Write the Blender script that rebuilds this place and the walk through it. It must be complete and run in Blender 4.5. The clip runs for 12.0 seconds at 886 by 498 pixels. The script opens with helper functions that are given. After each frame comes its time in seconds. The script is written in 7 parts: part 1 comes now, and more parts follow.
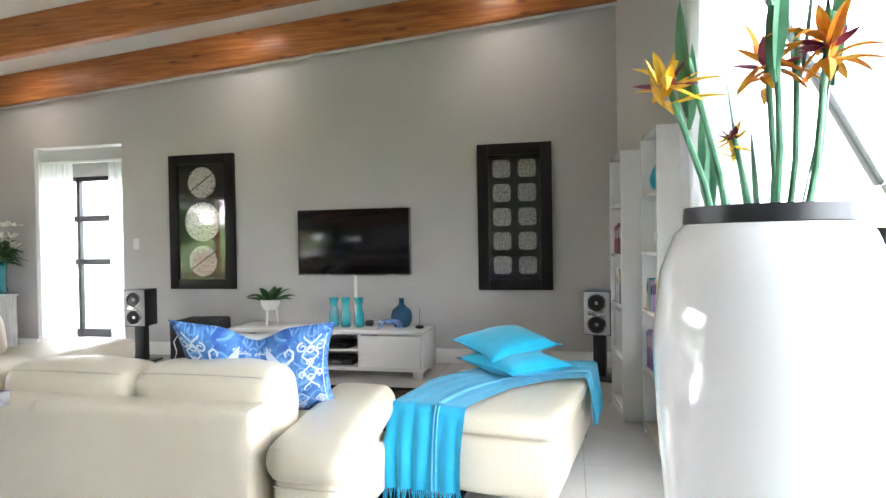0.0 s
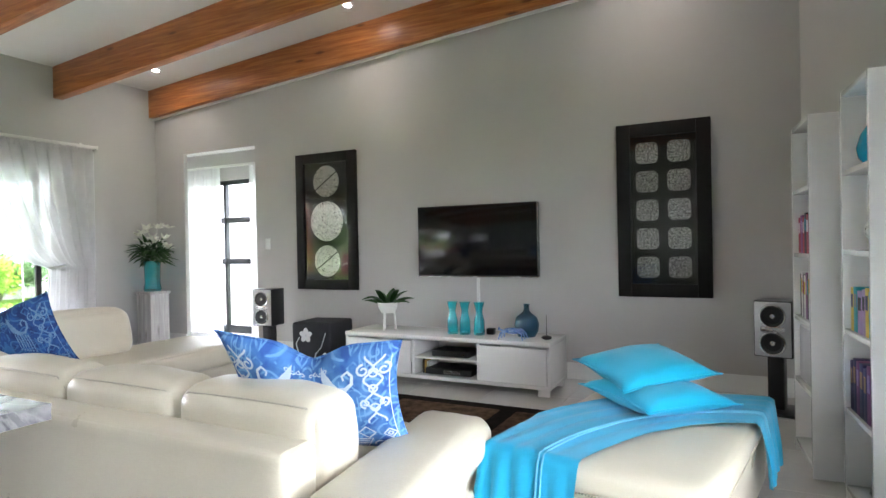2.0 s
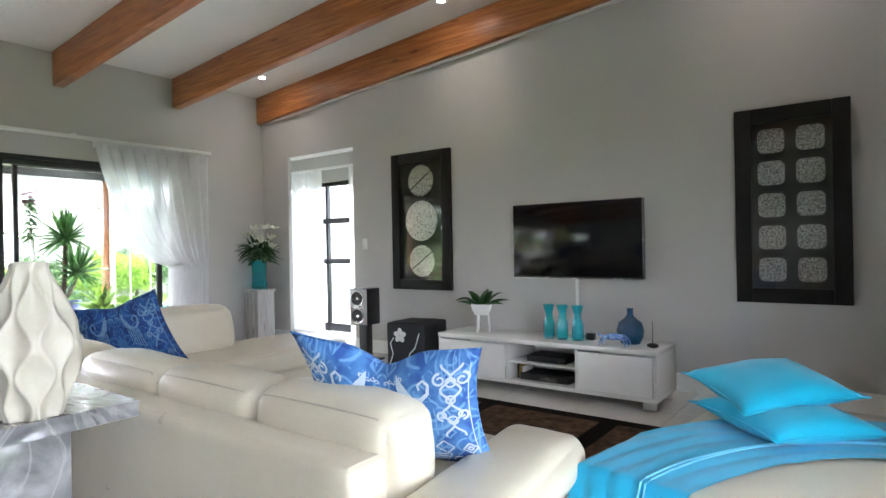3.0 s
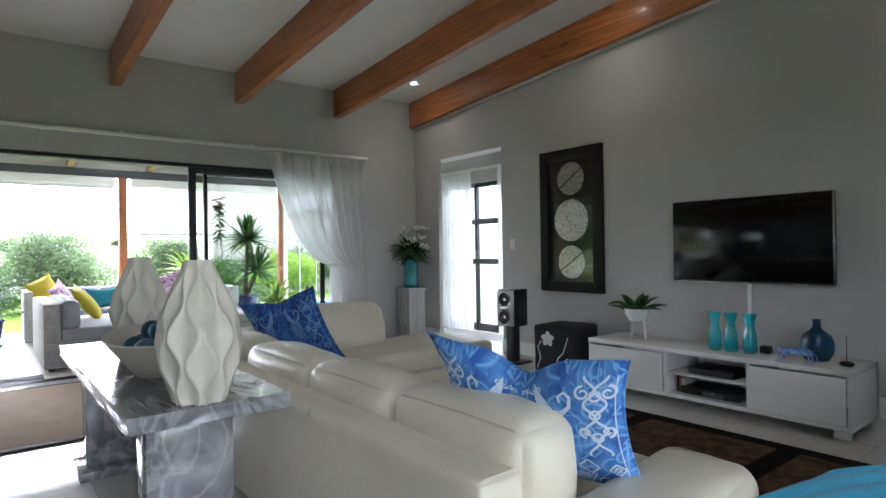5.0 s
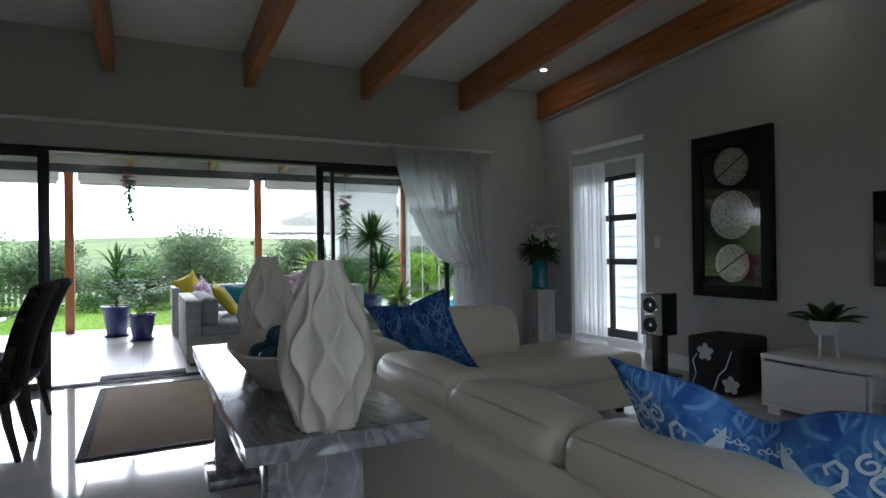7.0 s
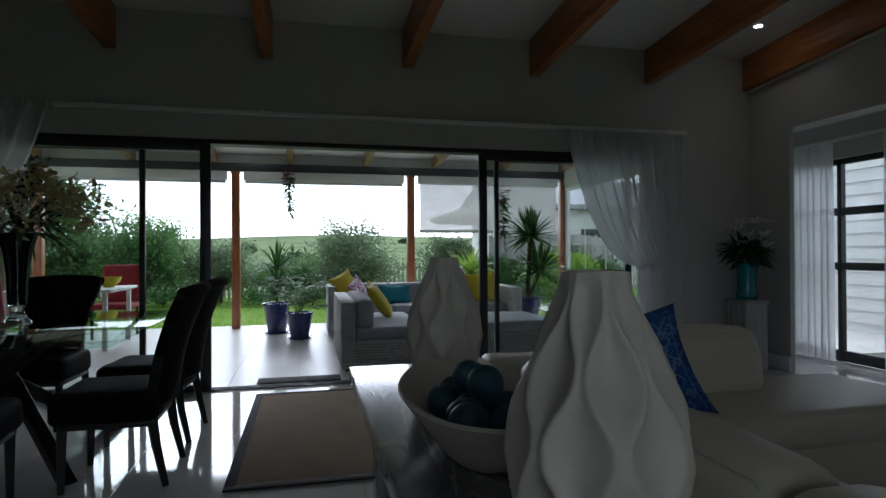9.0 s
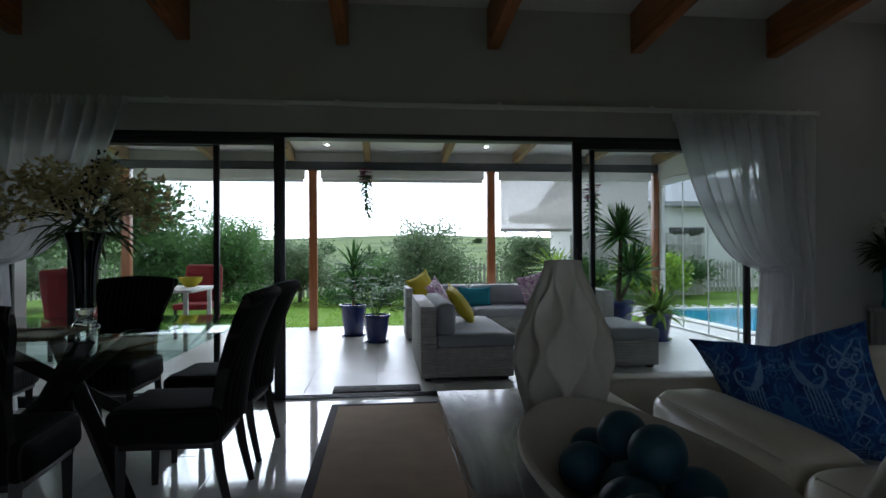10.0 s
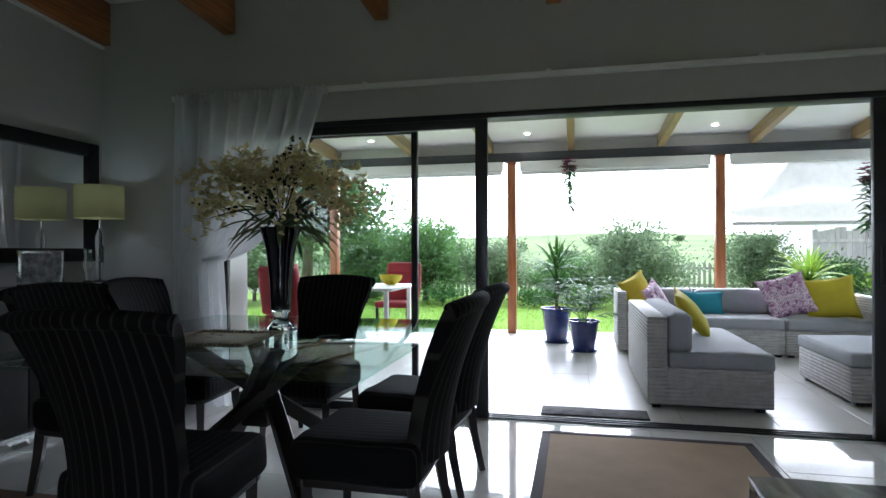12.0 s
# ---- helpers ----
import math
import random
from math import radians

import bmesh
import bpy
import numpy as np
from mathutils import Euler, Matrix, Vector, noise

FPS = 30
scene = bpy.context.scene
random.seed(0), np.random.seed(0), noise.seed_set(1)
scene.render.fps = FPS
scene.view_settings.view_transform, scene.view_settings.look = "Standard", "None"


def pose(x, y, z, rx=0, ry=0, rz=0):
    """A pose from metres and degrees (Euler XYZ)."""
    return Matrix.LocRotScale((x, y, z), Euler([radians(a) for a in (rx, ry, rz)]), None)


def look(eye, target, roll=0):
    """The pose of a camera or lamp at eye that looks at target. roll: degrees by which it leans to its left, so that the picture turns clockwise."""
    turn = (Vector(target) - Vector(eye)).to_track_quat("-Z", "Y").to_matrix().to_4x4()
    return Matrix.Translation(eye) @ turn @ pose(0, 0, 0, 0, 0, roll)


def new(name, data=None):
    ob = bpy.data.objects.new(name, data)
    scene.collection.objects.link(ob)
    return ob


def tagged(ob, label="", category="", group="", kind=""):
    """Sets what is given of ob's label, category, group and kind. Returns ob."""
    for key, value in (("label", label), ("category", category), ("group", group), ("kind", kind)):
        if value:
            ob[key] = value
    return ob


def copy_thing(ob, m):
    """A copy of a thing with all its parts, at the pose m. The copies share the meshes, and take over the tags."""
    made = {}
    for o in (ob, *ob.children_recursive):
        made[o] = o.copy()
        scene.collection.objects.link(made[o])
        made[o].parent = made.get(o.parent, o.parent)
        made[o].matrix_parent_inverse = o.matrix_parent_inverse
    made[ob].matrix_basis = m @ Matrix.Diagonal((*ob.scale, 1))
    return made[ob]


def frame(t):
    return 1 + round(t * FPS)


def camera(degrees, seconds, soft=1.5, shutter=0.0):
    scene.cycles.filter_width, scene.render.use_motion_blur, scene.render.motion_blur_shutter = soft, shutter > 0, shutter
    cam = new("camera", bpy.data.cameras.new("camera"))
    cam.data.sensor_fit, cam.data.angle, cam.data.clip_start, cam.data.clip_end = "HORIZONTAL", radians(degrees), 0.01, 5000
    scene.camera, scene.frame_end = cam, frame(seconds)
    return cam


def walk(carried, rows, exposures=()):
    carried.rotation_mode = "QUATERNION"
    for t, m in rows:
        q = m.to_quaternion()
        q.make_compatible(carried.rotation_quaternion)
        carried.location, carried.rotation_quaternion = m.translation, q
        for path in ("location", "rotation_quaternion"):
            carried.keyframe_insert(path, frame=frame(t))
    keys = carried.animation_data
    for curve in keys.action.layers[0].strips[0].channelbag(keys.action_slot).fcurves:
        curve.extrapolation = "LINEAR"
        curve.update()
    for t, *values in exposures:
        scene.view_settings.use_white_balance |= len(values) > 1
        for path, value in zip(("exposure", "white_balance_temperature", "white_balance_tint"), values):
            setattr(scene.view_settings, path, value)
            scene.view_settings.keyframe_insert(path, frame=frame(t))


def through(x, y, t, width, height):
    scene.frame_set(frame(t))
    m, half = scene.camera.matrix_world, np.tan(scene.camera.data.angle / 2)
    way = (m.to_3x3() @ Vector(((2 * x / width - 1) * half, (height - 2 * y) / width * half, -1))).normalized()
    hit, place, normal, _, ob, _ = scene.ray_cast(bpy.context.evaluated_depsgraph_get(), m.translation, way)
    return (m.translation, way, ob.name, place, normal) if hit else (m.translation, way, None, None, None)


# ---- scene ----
cam = camera(74.5, 12.0)
PATH = [
    (0, (0.24, 0.399, 1.188), (-0.185, 2.354, 1.164), -0.9),
    (0.5, (0.271, 0.586, 1.182), (-0.228, 2.523, 1.159), -1.0),
    (1, (0.327, 0.736, 1.186), (-0.3, 2.634, 1.169), -1.0),
    (1.5, (0.306, 0.885, 1.167), (-0.456, 2.734, 1.15), -1.1),
    (2, (0.255, 1.032, 1.165), (-0.647, 2.817, 1.153), -1.1),
    (2.5, (0.233, 1.141, 1.158), (-0.818, 2.843, 1.15), -1.1),
    (3, (0.218, 1.215, 1.158), (-0.979, 2.818, 1.154), -1.1),
    (5, (0.176, 1.316, 1.156), (-1.391, 2.56, 1.163), -0.9),
    (5.5, (0.13, 1.335, 1.155), (-1.507, 2.484, 1.164), -0.9),
    (6, (0.04, 1.364, 1.153), (-1.652, 2.431, 1.162), -0.8),
    (6.5, (-0.103, 1.403, 1.154), (-1.843, 2.389, 1.165), -0.8),
    (7, (-0.243, 1.436, 1.158), (-2.025, 2.345, 1.168), -0.8),
    (9, (-1.109, 1.475, 1.167), (-3.056, 1.931, 1.178), -0.3),
    (9.5, (-1.37, 1.479, 1.168), (-3.339, 1.827, 1.18), -0.3),
    (10, (-1.596, 1.462, 1.17), (-3.585, 1.668, 1.182), -0.3),
    (10.5, (-1.813, 1.384, 1.171), (-3.812, 1.447, 1.183), -0.2),
    (11, (-1.991, 1.328, 1.164), (-3.989, 1.247, 1.178), -0.2),
    (11.5, (-2.163, 1.301, 1.163), (-4.149, 1.063, 1.174), -0.2),
    (12, (-2.311, 1.278, 1.165), (-4.262, 0.838, 1.174), -0.2),
]
EXPOSURES = [(0, 4.88, 6150, 16), (1, 4.86, 6100, 16), (2.5, 4.6, 5980, 16), (5, 3.58, 5760, 15), (6, 2.9, 5680, 14), (7, 2.18, 5620, 13), (9, 1.0, 5520, 11), (10, 1.1, 5500, 11), (11, 1.68, 5500, 11), (12, 2.55, 5540, 13)]
walk(cam, [(t, look(eye, target, roll)) for t, eye, target, roll in PATH], EXPOSURES)

# ---- world and light ----
world = bpy.data.worlds.new("overcast_sky")
scene.world = world
world.use_nodes = True
wn, wl = world.node_tree.nodes, world.node_tree.links
sky = wn.new("ShaderNodeTexSky")
sky.sky_type, sky.sun_disc = "NISHITA", False
sky.sun_elevation, sky.sun_rotation = radians(40), radians(276)
sky.air_density, sky.dust_density = 1.0, 1.0
cloud = wn.new("ShaderNodeHueSaturation")
cloud.inputs["Saturation"].default_value = 0.12
wl.new(sky.outputs[0], cloud.inputs["Color"])
wl.new(cloud.outputs[0], wn["Background"].inputs["Color"])
wn["Background"].inputs["Strength"].default_value = 0.14
sun = new("sun", bpy.data.lights.new("sun", "SUN"))
sun.data.energy, sun.data.angle, sun.data.color = 1.5, radians(60), (1, 0.98, 0.95)
sun.matrix_world = look((-30, 3, 24), (0, 0, 0))

# ---- materials ----
def nodes_of(m):
    m.use_nodes = True
    t = m.node_tree
    return t.nodes, t.links, t.nodes["Principled BSDF"]


def surf(name, c1, c2=None, rough=0.5, metal=0.0, scale=8.0, fine=60.0, bump=0.1, coat=0.0, var=0.0, stretch=(1, 1, 1), rvar=0.1, spec=0.5, sheen=0.0):
    """A plain surface: two tones by a broad noise, a fine grain in the relief and the gloss."""
    m = bpy.data.materials.new(name)
    n, l, b = nodes_of(m)
    c2 = c2 or tuple(0.8 * c for c in c1)
    co = n.new("ShaderNodeTexCoord")
    mp = n.new("ShaderNodeMapping")
    mp.inputs["Scale"].default_value = stretch
    l.new(co.outputs["Object"], mp.inputs["Vector"])
    broad, grain = n.new("ShaderNodeTexNoise"), n.new("ShaderNodeTexNoise")
    broad.inputs["Scale"].default_value, broad.inputs["Detail"].default_value = scale, 5
    grain.inputs["Scale"].default_value, grain.inputs["Detail"].default_value = fine, 3
    l.new(mp.outputs[0], broad.inputs["Vector"])
    l.new(mp.outputs[0], grain.inputs["Vector"])
    add = n.new("ShaderNodeMath")
    add.operation = "MULTIPLY_ADD"
    l.new(grain.outputs[0], add.inputs[0])
    add.inputs[1].default_value = 0.35
    sub = n.new("ShaderNodeMath")
    sub.operation = "SUBTRACT"
    l.new(broad.outputs[0], sub.inputs[0])
    sub.inputs[1].default_value = 0.17
    l.new(sub.outputs[0], add.inputs[2])
    ramp = n.new("ShaderNodeValToRGB")
    ramp.color_ramp.elements[0].position, ramp.color_ramp.elements[1].position = 0.32, 0.68
    ramp.color_ramp.elements[0].color, ramp.color_ramp.elements[1].color = (*c2, 1), (*c1, 1)
    l.new(add.outputs[0], ramp.inputs[0])
    out = ramp.outputs[0]
    if var:
        info, hs = n.new("ShaderNodeObjectInfo"), n.new("ShaderNodeHueSaturation")
        mr = n.new("ShaderNodeMapRange")
        mr.inputs["To Min"].default_value, mr.inputs["To Max"].default_value = 1 - var, 1 + var
        l.new(info.outputs["Random"], mr.inputs[0])
        l.new(mr.outputs[0], hs.inputs["Value"])
        l.new(out, hs.inputs["Color"])
        out = hs.outputs[0]
    l.new(out, b.inputs["Base Color"])
    rr = n.new("ShaderNodeMapRange")
    rr.inputs["To Min"].default_value, rr.inputs["To Max"].default_value = max(0.02, rough - rvar), min(1, rough + rvar)
    l.new(broad.outputs[0], rr.inputs[0])
    l.new(rr.outputs[0], b.inputs["Roughness"])
    b.inputs["Metallic"].default_value = metal
    b.inputs["Specular IOR Level"].default_value = spec
    b.inputs["Coat Weight"].default_value = coat
    b.inputs["Sheen Weight"].default_value = sheen
    if bump:
        bp = n.new("ShaderNodeBump")
        bp.inputs["Strength"].default_value, bp.inputs["Distance"].default_value = bump, 0.004
        l.new(grain.outputs[0], bp.inputs["Height"])
        l.new(bp.outputs[0], b.inputs["Normal"])
    return m


def glassy(name, colour=(1, 1, 1), rough=0.0, ior=1.45):
    m = bpy.data.materials.new(name)
    n, l, b = nodes_of(m)
    b.inputs["Base Color"].default_value = (*colour, 1)
    b.inputs["Roughness"].default_value, b.inputs["IOR"].default_value = rough, ior
    b.inputs["Transmission Weight"].default_value = 1
    return m


def pane_glass(name, tint=(0.975, 0.99, 0.985), mirror=0.035, ior=0.0):
    """Thin glass: clear, with a weak reflection, even or by Fresnel."""
    m = bpy.data.materials.new(name)
    n, l, b = nodes_of(m)
    tr, gl, mx = n.new("ShaderNodeBsdfTransparent"), n.new("ShaderNodeBsdfGlossy"), n.new("ShaderNodeMixShader")
    tr.inputs[0].default_value = (*tint, 1)
    gl.inputs["Roughness"].default_value = 0.01
    mx.inputs[0].default_value = mirror
    if ior:
        fr = n.new("ShaderNodeFresnel")
        fr.inputs[0].default_value = ior
        l.new(fr.outputs[0], mx.inputs[0])
    l.new(tr.outputs[0], mx.inputs[1])
    l.new(gl.outputs[0], mx.inputs[2])
    l.new(mx.outputs[0], n["Material Output"].inputs[0])
    return m


def sheer(name, colour, clear=0.25, weave=900.0, glow=0.5):
    """A thin cloth that lets light through."""
    m = bpy.data.materials.new(name)
    n, l, b = nodes_of(m)
    tr, tl, df = n.new("ShaderNodeBsdfTransparent"), n.new("ShaderNodeBsdfTranslucent"), n.new("ShaderNodeBsdfDiffuse")
    for s in (tl, df):
        s.inputs[0].default_value = (*colour, 1)
    a, c = n.new("ShaderNodeMixShader"), n.new("ShaderNodeMixShader")
    a.inputs[0].default_value = glow
    l.new(df.outputs[0], a.inputs[1])
    l.new(tl.outputs[0], a.inputs[2])
    co, nz, mr = n.new("ShaderNodeTexCoord"), n.new("ShaderNodeTexNoise"), n.new("ShaderNodeMapRange")
    nz.inputs["Scale"].default_value = 14
    l.new(co.outputs["Object"], nz.inputs["Vector"])
    l.new(nz.outputs[0], mr.inputs[0])
    mr.inputs["To Min"].default_value, mr.inputs["To Max"].default_value = clear * 0.6, clear * 1.4
    l.new(mr.outputs[0], c.inputs[0])
    l.new(a.outputs[0], c.inputs[1])
    l.new(tr.outputs[0], c.inputs[2])
    l.new(c.outputs[0], n["Material Output"].inputs[0])
    return m


def glow(name, colour, strength):
    m = bpy.data.materials.new(name)
    n, l, b = nodes_of(m)
    b.inputs["Emission Color"].default_value, b.inputs["Emission Strength"].default_value = (*colour, 1), strength
    b.inputs["Base Color"].default_value = (*colour, 1)
    return m


def timber(name, c1, c2, dark, rough=0.35, axis="X", knots=True, coat=0.2):
    """Varnished pine: long grain, laminated lengths, knots."""
    m = bpy.data.materials.new(name)
    n, l, b = nodes_of(m)
    co, mp, mp2 = n.new("ShaderNodeTexCoord"), n.new("ShaderNodeMapping"), n.new("ShaderNodeMapping")
    sc = {"X": (0.5, 9, 9), "Y": (9, 0.5, 9), "Z": (9, 9, 0.5)}[axis]
    sk = {"X": (1.6, 6, 6), "Y": (6, 1.6, 6), "Z": (6, 6, 1.6)}[axis]
    sb = {"X": (0.9, 0, 22), "Y": (22, 0.9, 0), "Z": (22, 0, 0.9)}[axis]
    mp.inputs["Scale"].default_value, mp2.inputs["Scale"].default_value = sc, sk
    l.new(co.outputs["Object"], mp.inputs["Vector"])
    l.new(co.outputs["Object"], mp2.inputs["Vector"])
    g = n.new("ShaderNodeTexNoise")
    g.inputs["Scale"].default_value, g.inputs["Detail"].default_value, g.inputs["Distortion"].default_value = 5, 8, 0.6
    l.new(mp.outputs[0], g.inputs["Vector"])
    r = n.new("ShaderNodeValToRGB")
    r.color_ramp.elements[0].position, r.color_ramp.elements[1].position = 0.35, 0.68
    r.color_ramp.elements[0].color, r.color_ramp.elements[1].color = (*c2, 1), (*c1, 1)
    l.new(g.outputs[0], r.inputs[0])
    mp3 = n.new("ShaderNodeMapping")
    mp3.inputs["Scale"].default_value = sb
    l.new(co.outputs["Object"], mp3.inputs["Vector"])
    lam = n.new("ShaderNodeTexVoronoi")
    lam.inputs["Scale"].default_value = 1.0
    l.new(mp3.outputs[0], lam.inputs["Vector"])
    lm = n.new("ShaderNodeMix")
    lm.data_type, lm.blend_type = "RGBA", "MULTIPLY"
    lr = n.new("ShaderNodeMapRange")
    lr.inputs["To Min"].default_value, lr.inputs["To Max"].default_value = 0.72, 1.12
    l.new(lam.outputs["Color"], lr.inputs[0])
    lm.inputs[0].default_value = 0.75
    l.new(r.outputs[0], lm.inputs[6])
    l.new(lr.outputs[0], lm.inputs[7])
    k = n.new("ShaderNodeTexVoronoi")
    k.inputs["Scale"].default_value = 1.3
    l.new(mp2.outputs[0], k.inputs["Vector"])
    kr = n.new("ShaderNodeValToRGB")
    kr.color_ramp.elements[0].position, kr.color_ramp.elements[1].position = 0.07, 0.17
    kr.color_ramp.elements[0].color, kr.color_ramp.elements[1].color = (1, 1, 1, 1), (0, 0, 0, 1)
    l.new(k.outputs["Distance"], kr.inputs[0])
    mx = n.new("ShaderNodeMix")
    mx.data_type = "RGBA"
    kk = n.new("ShaderNodeMath")
    kk.operation = "MULTIPLY"
    kk.inputs[1].default_value = 0.8 if knots else 0.0
    l.new(kr.outputs[0], kk.inputs[0])
    l.new(kk.outputs[0], mx.inputs[0])
    l.new(lm.outputs[2], mx.inputs[6])
    mx.inputs[7].default_value = (*dark, 1)
    l.new(mx.outputs[2], b.inputs["Base Color"])
    b.inputs["Roughness"].default_value, b.inputs["Coat Weight"].default_value = rough, coat
    bp = n.new("ShaderNodeBump")
    bp.inputs["Strength"].default_value, bp.inputs["Distance"].default_value = 0.08, 0.004
    l.new(g.outputs[0], bp.inputs["Height"])
    l.new(bp.outputs[0], b.inputs["Normal"])
    return m


WALL = surf("grey_wall_paint", (0.52, 0.508, 0.495), (0.49, 0.478, 0.465), 0.75, scale=1.5, fine=180, bump=0.06)
CEIL = surf("white_ceiling_paint", (0.80, 0.79, 0.76), (0.77, 0.76, 0.72), 0.8, scale=1.5, fine=120, bump=0.05)
WHITE = surf("white_paint", (0.80, 0.80, 0.78), (0.76, 0.76, 0.74), 0.5, scale=3, fine=90, bump=0.04)
LACQUER = surf("white_lacquer", (0.80, 0.79, 0.77), (0.77, 0.76, 0.74), 0.22, scale=3, fine=40, bump=0.01, coat=0.3)
BEAM = timber("varnished_pine", (0.55, 0.21, 0.055), (0.34, 0.10, 0.022), (0.10, 0.028, 0.01), 0.42, "X", coat=0.06)
POST = timber("stained_post", (0.42, 0.15, 0.045), (0.27, 0.085, 0.025), (0.10, 0.03, 0.012), 0.4, "Z")
RAFTER = timber("patio_rafter", (0.40, 0.27, 0.13), (0.29, 0.19, 0.085), (0.15, 0.07, 0.03), 0.5, "X")
CHAR = surf("charcoal_frame", (0.022, 0.024, 0.027), (0.016, 0.017, 0.02), 0.42, scale=6, fine=120, bump=0.03)
BLACK = surf("black_plastic", (0.012, 0.012, 0.013), (0.008, 0.008, 0.009), 0.4, scale=9, fine=200, bump=0.04)
GLASS = pane_glass("window_glass")
TILE = surf("polished_tile", (0.68, 0.665, 0.635), (0.62, 0.605, 0.575), 0.07, scale=2.2, fine=30, bump=0.0, var=0.02, rvar=0.03, coat=0.2)
GROUT = surf("grout", (0.42, 0.40, 0.37), None, 0.8, scale=20)
PTILE = surf("patio_tile", (0.58, 0.56, 0.53), (0.50, 0.485, 0.46), 0.3, scale=2.0, fine=60, bump=0.04, var=0.035, rvar=0.08)
def creased(m, scale=7.0, depth=0.012, strength=0.4):
    """Adds soft wide creases under a surface's fine grain."""
    n, l, b = nodes_of(m)
    old = b.inputs["Normal"].links[0].from_node
    co, nz, bp = n.new("ShaderNodeTexCoord"), n.new("ShaderNodeTexNoise"), n.new("ShaderNodeBump")
    nz.inputs["Scale"].default_value, nz.inputs["Detail"].default_value, nz.inputs["Distortion"].default_value = scale, 3, 1.4
    l.new(co.outputs["Object"], nz.inputs["Vector"])
    bp.inputs["Strength"].default_value, bp.inputs["Distance"].default_value = strength, depth
    l.new(nz.outputs[0], bp.inputs["Height"])
    l.new(bp.outputs[0], old.inputs["Normal"])
    return m


def leafy_mat(name, c1, c2, through=0.4, rough=0.5, scale=3.0):
    """A leaf: two greens, a little gloss, light passing through."""
    m = surf(name, c1, c2, rough, scale=scale, fine=30, bump=0.0, var=0.18, spec=0.3)
    n, l, b = nodes_of(m)
    tl, mx = n.new("ShaderNodeBsdfTranslucent"), n.new("ShaderNodeMixShader")
    l.new(b.inputs["Base Color"].links[0].from_socket, tl.inputs[0])
    mx.inputs[0].default_value = through
    l.new(b.outputs[0], mx.inputs[1])
    l.new(tl.outputs[0], mx.inputs[2])
    l.new(mx.outputs[0], n["Material Output"].inputs[0])
    return m


LEATHER = surf("cream_leather", (0.65, 0.595, 0.47), (0.61, 0.55, 0.43), 0.30, scale=3.0, fine=140, bump=0.16, rvar=0.07)
creased(LEATHER, 4.0, 0.012, 0.2)

# ---- builders ----
def box(bm, x0, x1, y0, y1, z0, z1, bev=0.0, seg=2):
    r = bmesh.ops.create_cube(bm, size=1)
    for v in r["verts"]:
        v.co = Vector(((x0 + x1) / 2 + v.co.x * (x1 - x0), (y0 + y1) / 2 + v.co.y * (y1 - y0), (z0 + z1) / 2 + v.co.z * (z1 - z0)))
    if bev:
        es = list({e for v in r["verts"] for e in v.link_edges})
        bmesh.ops.bevel(bm, geom=es, offset=bev, segments=seg, affect="EDGES", profile=0.5)


def boxed(*a, bev=0.0, seg=2):
    bm = bmesh.new()
    box(bm, *a, bev=bev, seg=seg)
    return bm


def prism(bm, pts, axis, a, b):
    """A polygon drawn in the plane across the axis ('x': y, z; 'y': x, z; 'z': x, y), drawn out from a to b."""
    def at(p, d):
        return {"x": (d, p[0], p[1]), "y": (p[0], d, p[1]), "z": (p[0], p[1], d)}[axis]
    lo, hi = [bm.verts.new(at(p, a)) for p in pts], [bm.verts.new(at(p, b)) for p in pts]
    fs = [bm.faces.new(lo), bm.faces.new(hi[::-1])]
    for i in range(len(pts)):
        j = (i + 1) % len(pts)
        fs.append(bm.faces.new((lo[j], lo[i], hi[i], hi[j])))
    bmesh.ops.recalc_face_normals(bm, faces=fs)


def lathe(bm, prof, segs=32, at=(0, 0, 0), closed=False):
    rings = []
    for r, z in prof:
        if r < 1e-5:
            rings.append([bm.verts.new((at[0], at[1], at[2] + z))])
        else:
            rings.append([bm.verts.new((at[0] + r * math.cos(2 * math.pi * i / segs), at[1] + r * math.sin(2 * math.pi * i / segs), at[2] + z)) for i in range(segs)])
    fs = []
    for A, B in zip(rings, rings[1:]):
        for i in range(segs):
            j = (i + 1) % segs
            q = [A[i % len(A)], A[j % len(A)], B[j % len(B)], B[i % len(B)]]
            q = list(dict.fromkeys(q))
            if len(q) > 2:
                fs.append(bm.faces.new(q))
    for ring in (rings[0], rings[-1]):
        if len(ring) > 1 and not closed:
            fs.append(bm.faces.new(ring))
    bmesh.ops.recalc_face_normals(bm, faces=fs)


def tube(bm, pts, rad, segs=8, taper=None):
    pts = [Vector(p) for p in pts]
    rings = []
    for i, p in enumerate(pts):
        d = (pts[min(i + 1, len(pts) - 1)] - pts[max(i - 1, 0)]).normalized()
        u = d.cross(Vector((0.3, 0.9, 0.31))).normalized()
        w = d.cross(u)
        r = rad if taper is None else rad + (taper - rad) * i / (len(pts) - 1)
        rings.append([bm.verts.new(p + r * (math.cos(2 * math.pi * k / segs) * u + math.sin(2 * math.pi * k / segs) * w)) for k in range(segs)])
    fs = [bm.faces.new(rings[0]), bm.faces.new(rings[-1][::-1])]
    for A, B in zip(rings, rings[1:]):
        for k in range(segs):
            j = (k + 1) % segs
            fs.append(bm.faces.new((A[k], A[j], B[j], B[k])))
    bmesh.ops.recalc_face_normals(bm, faces=fs)


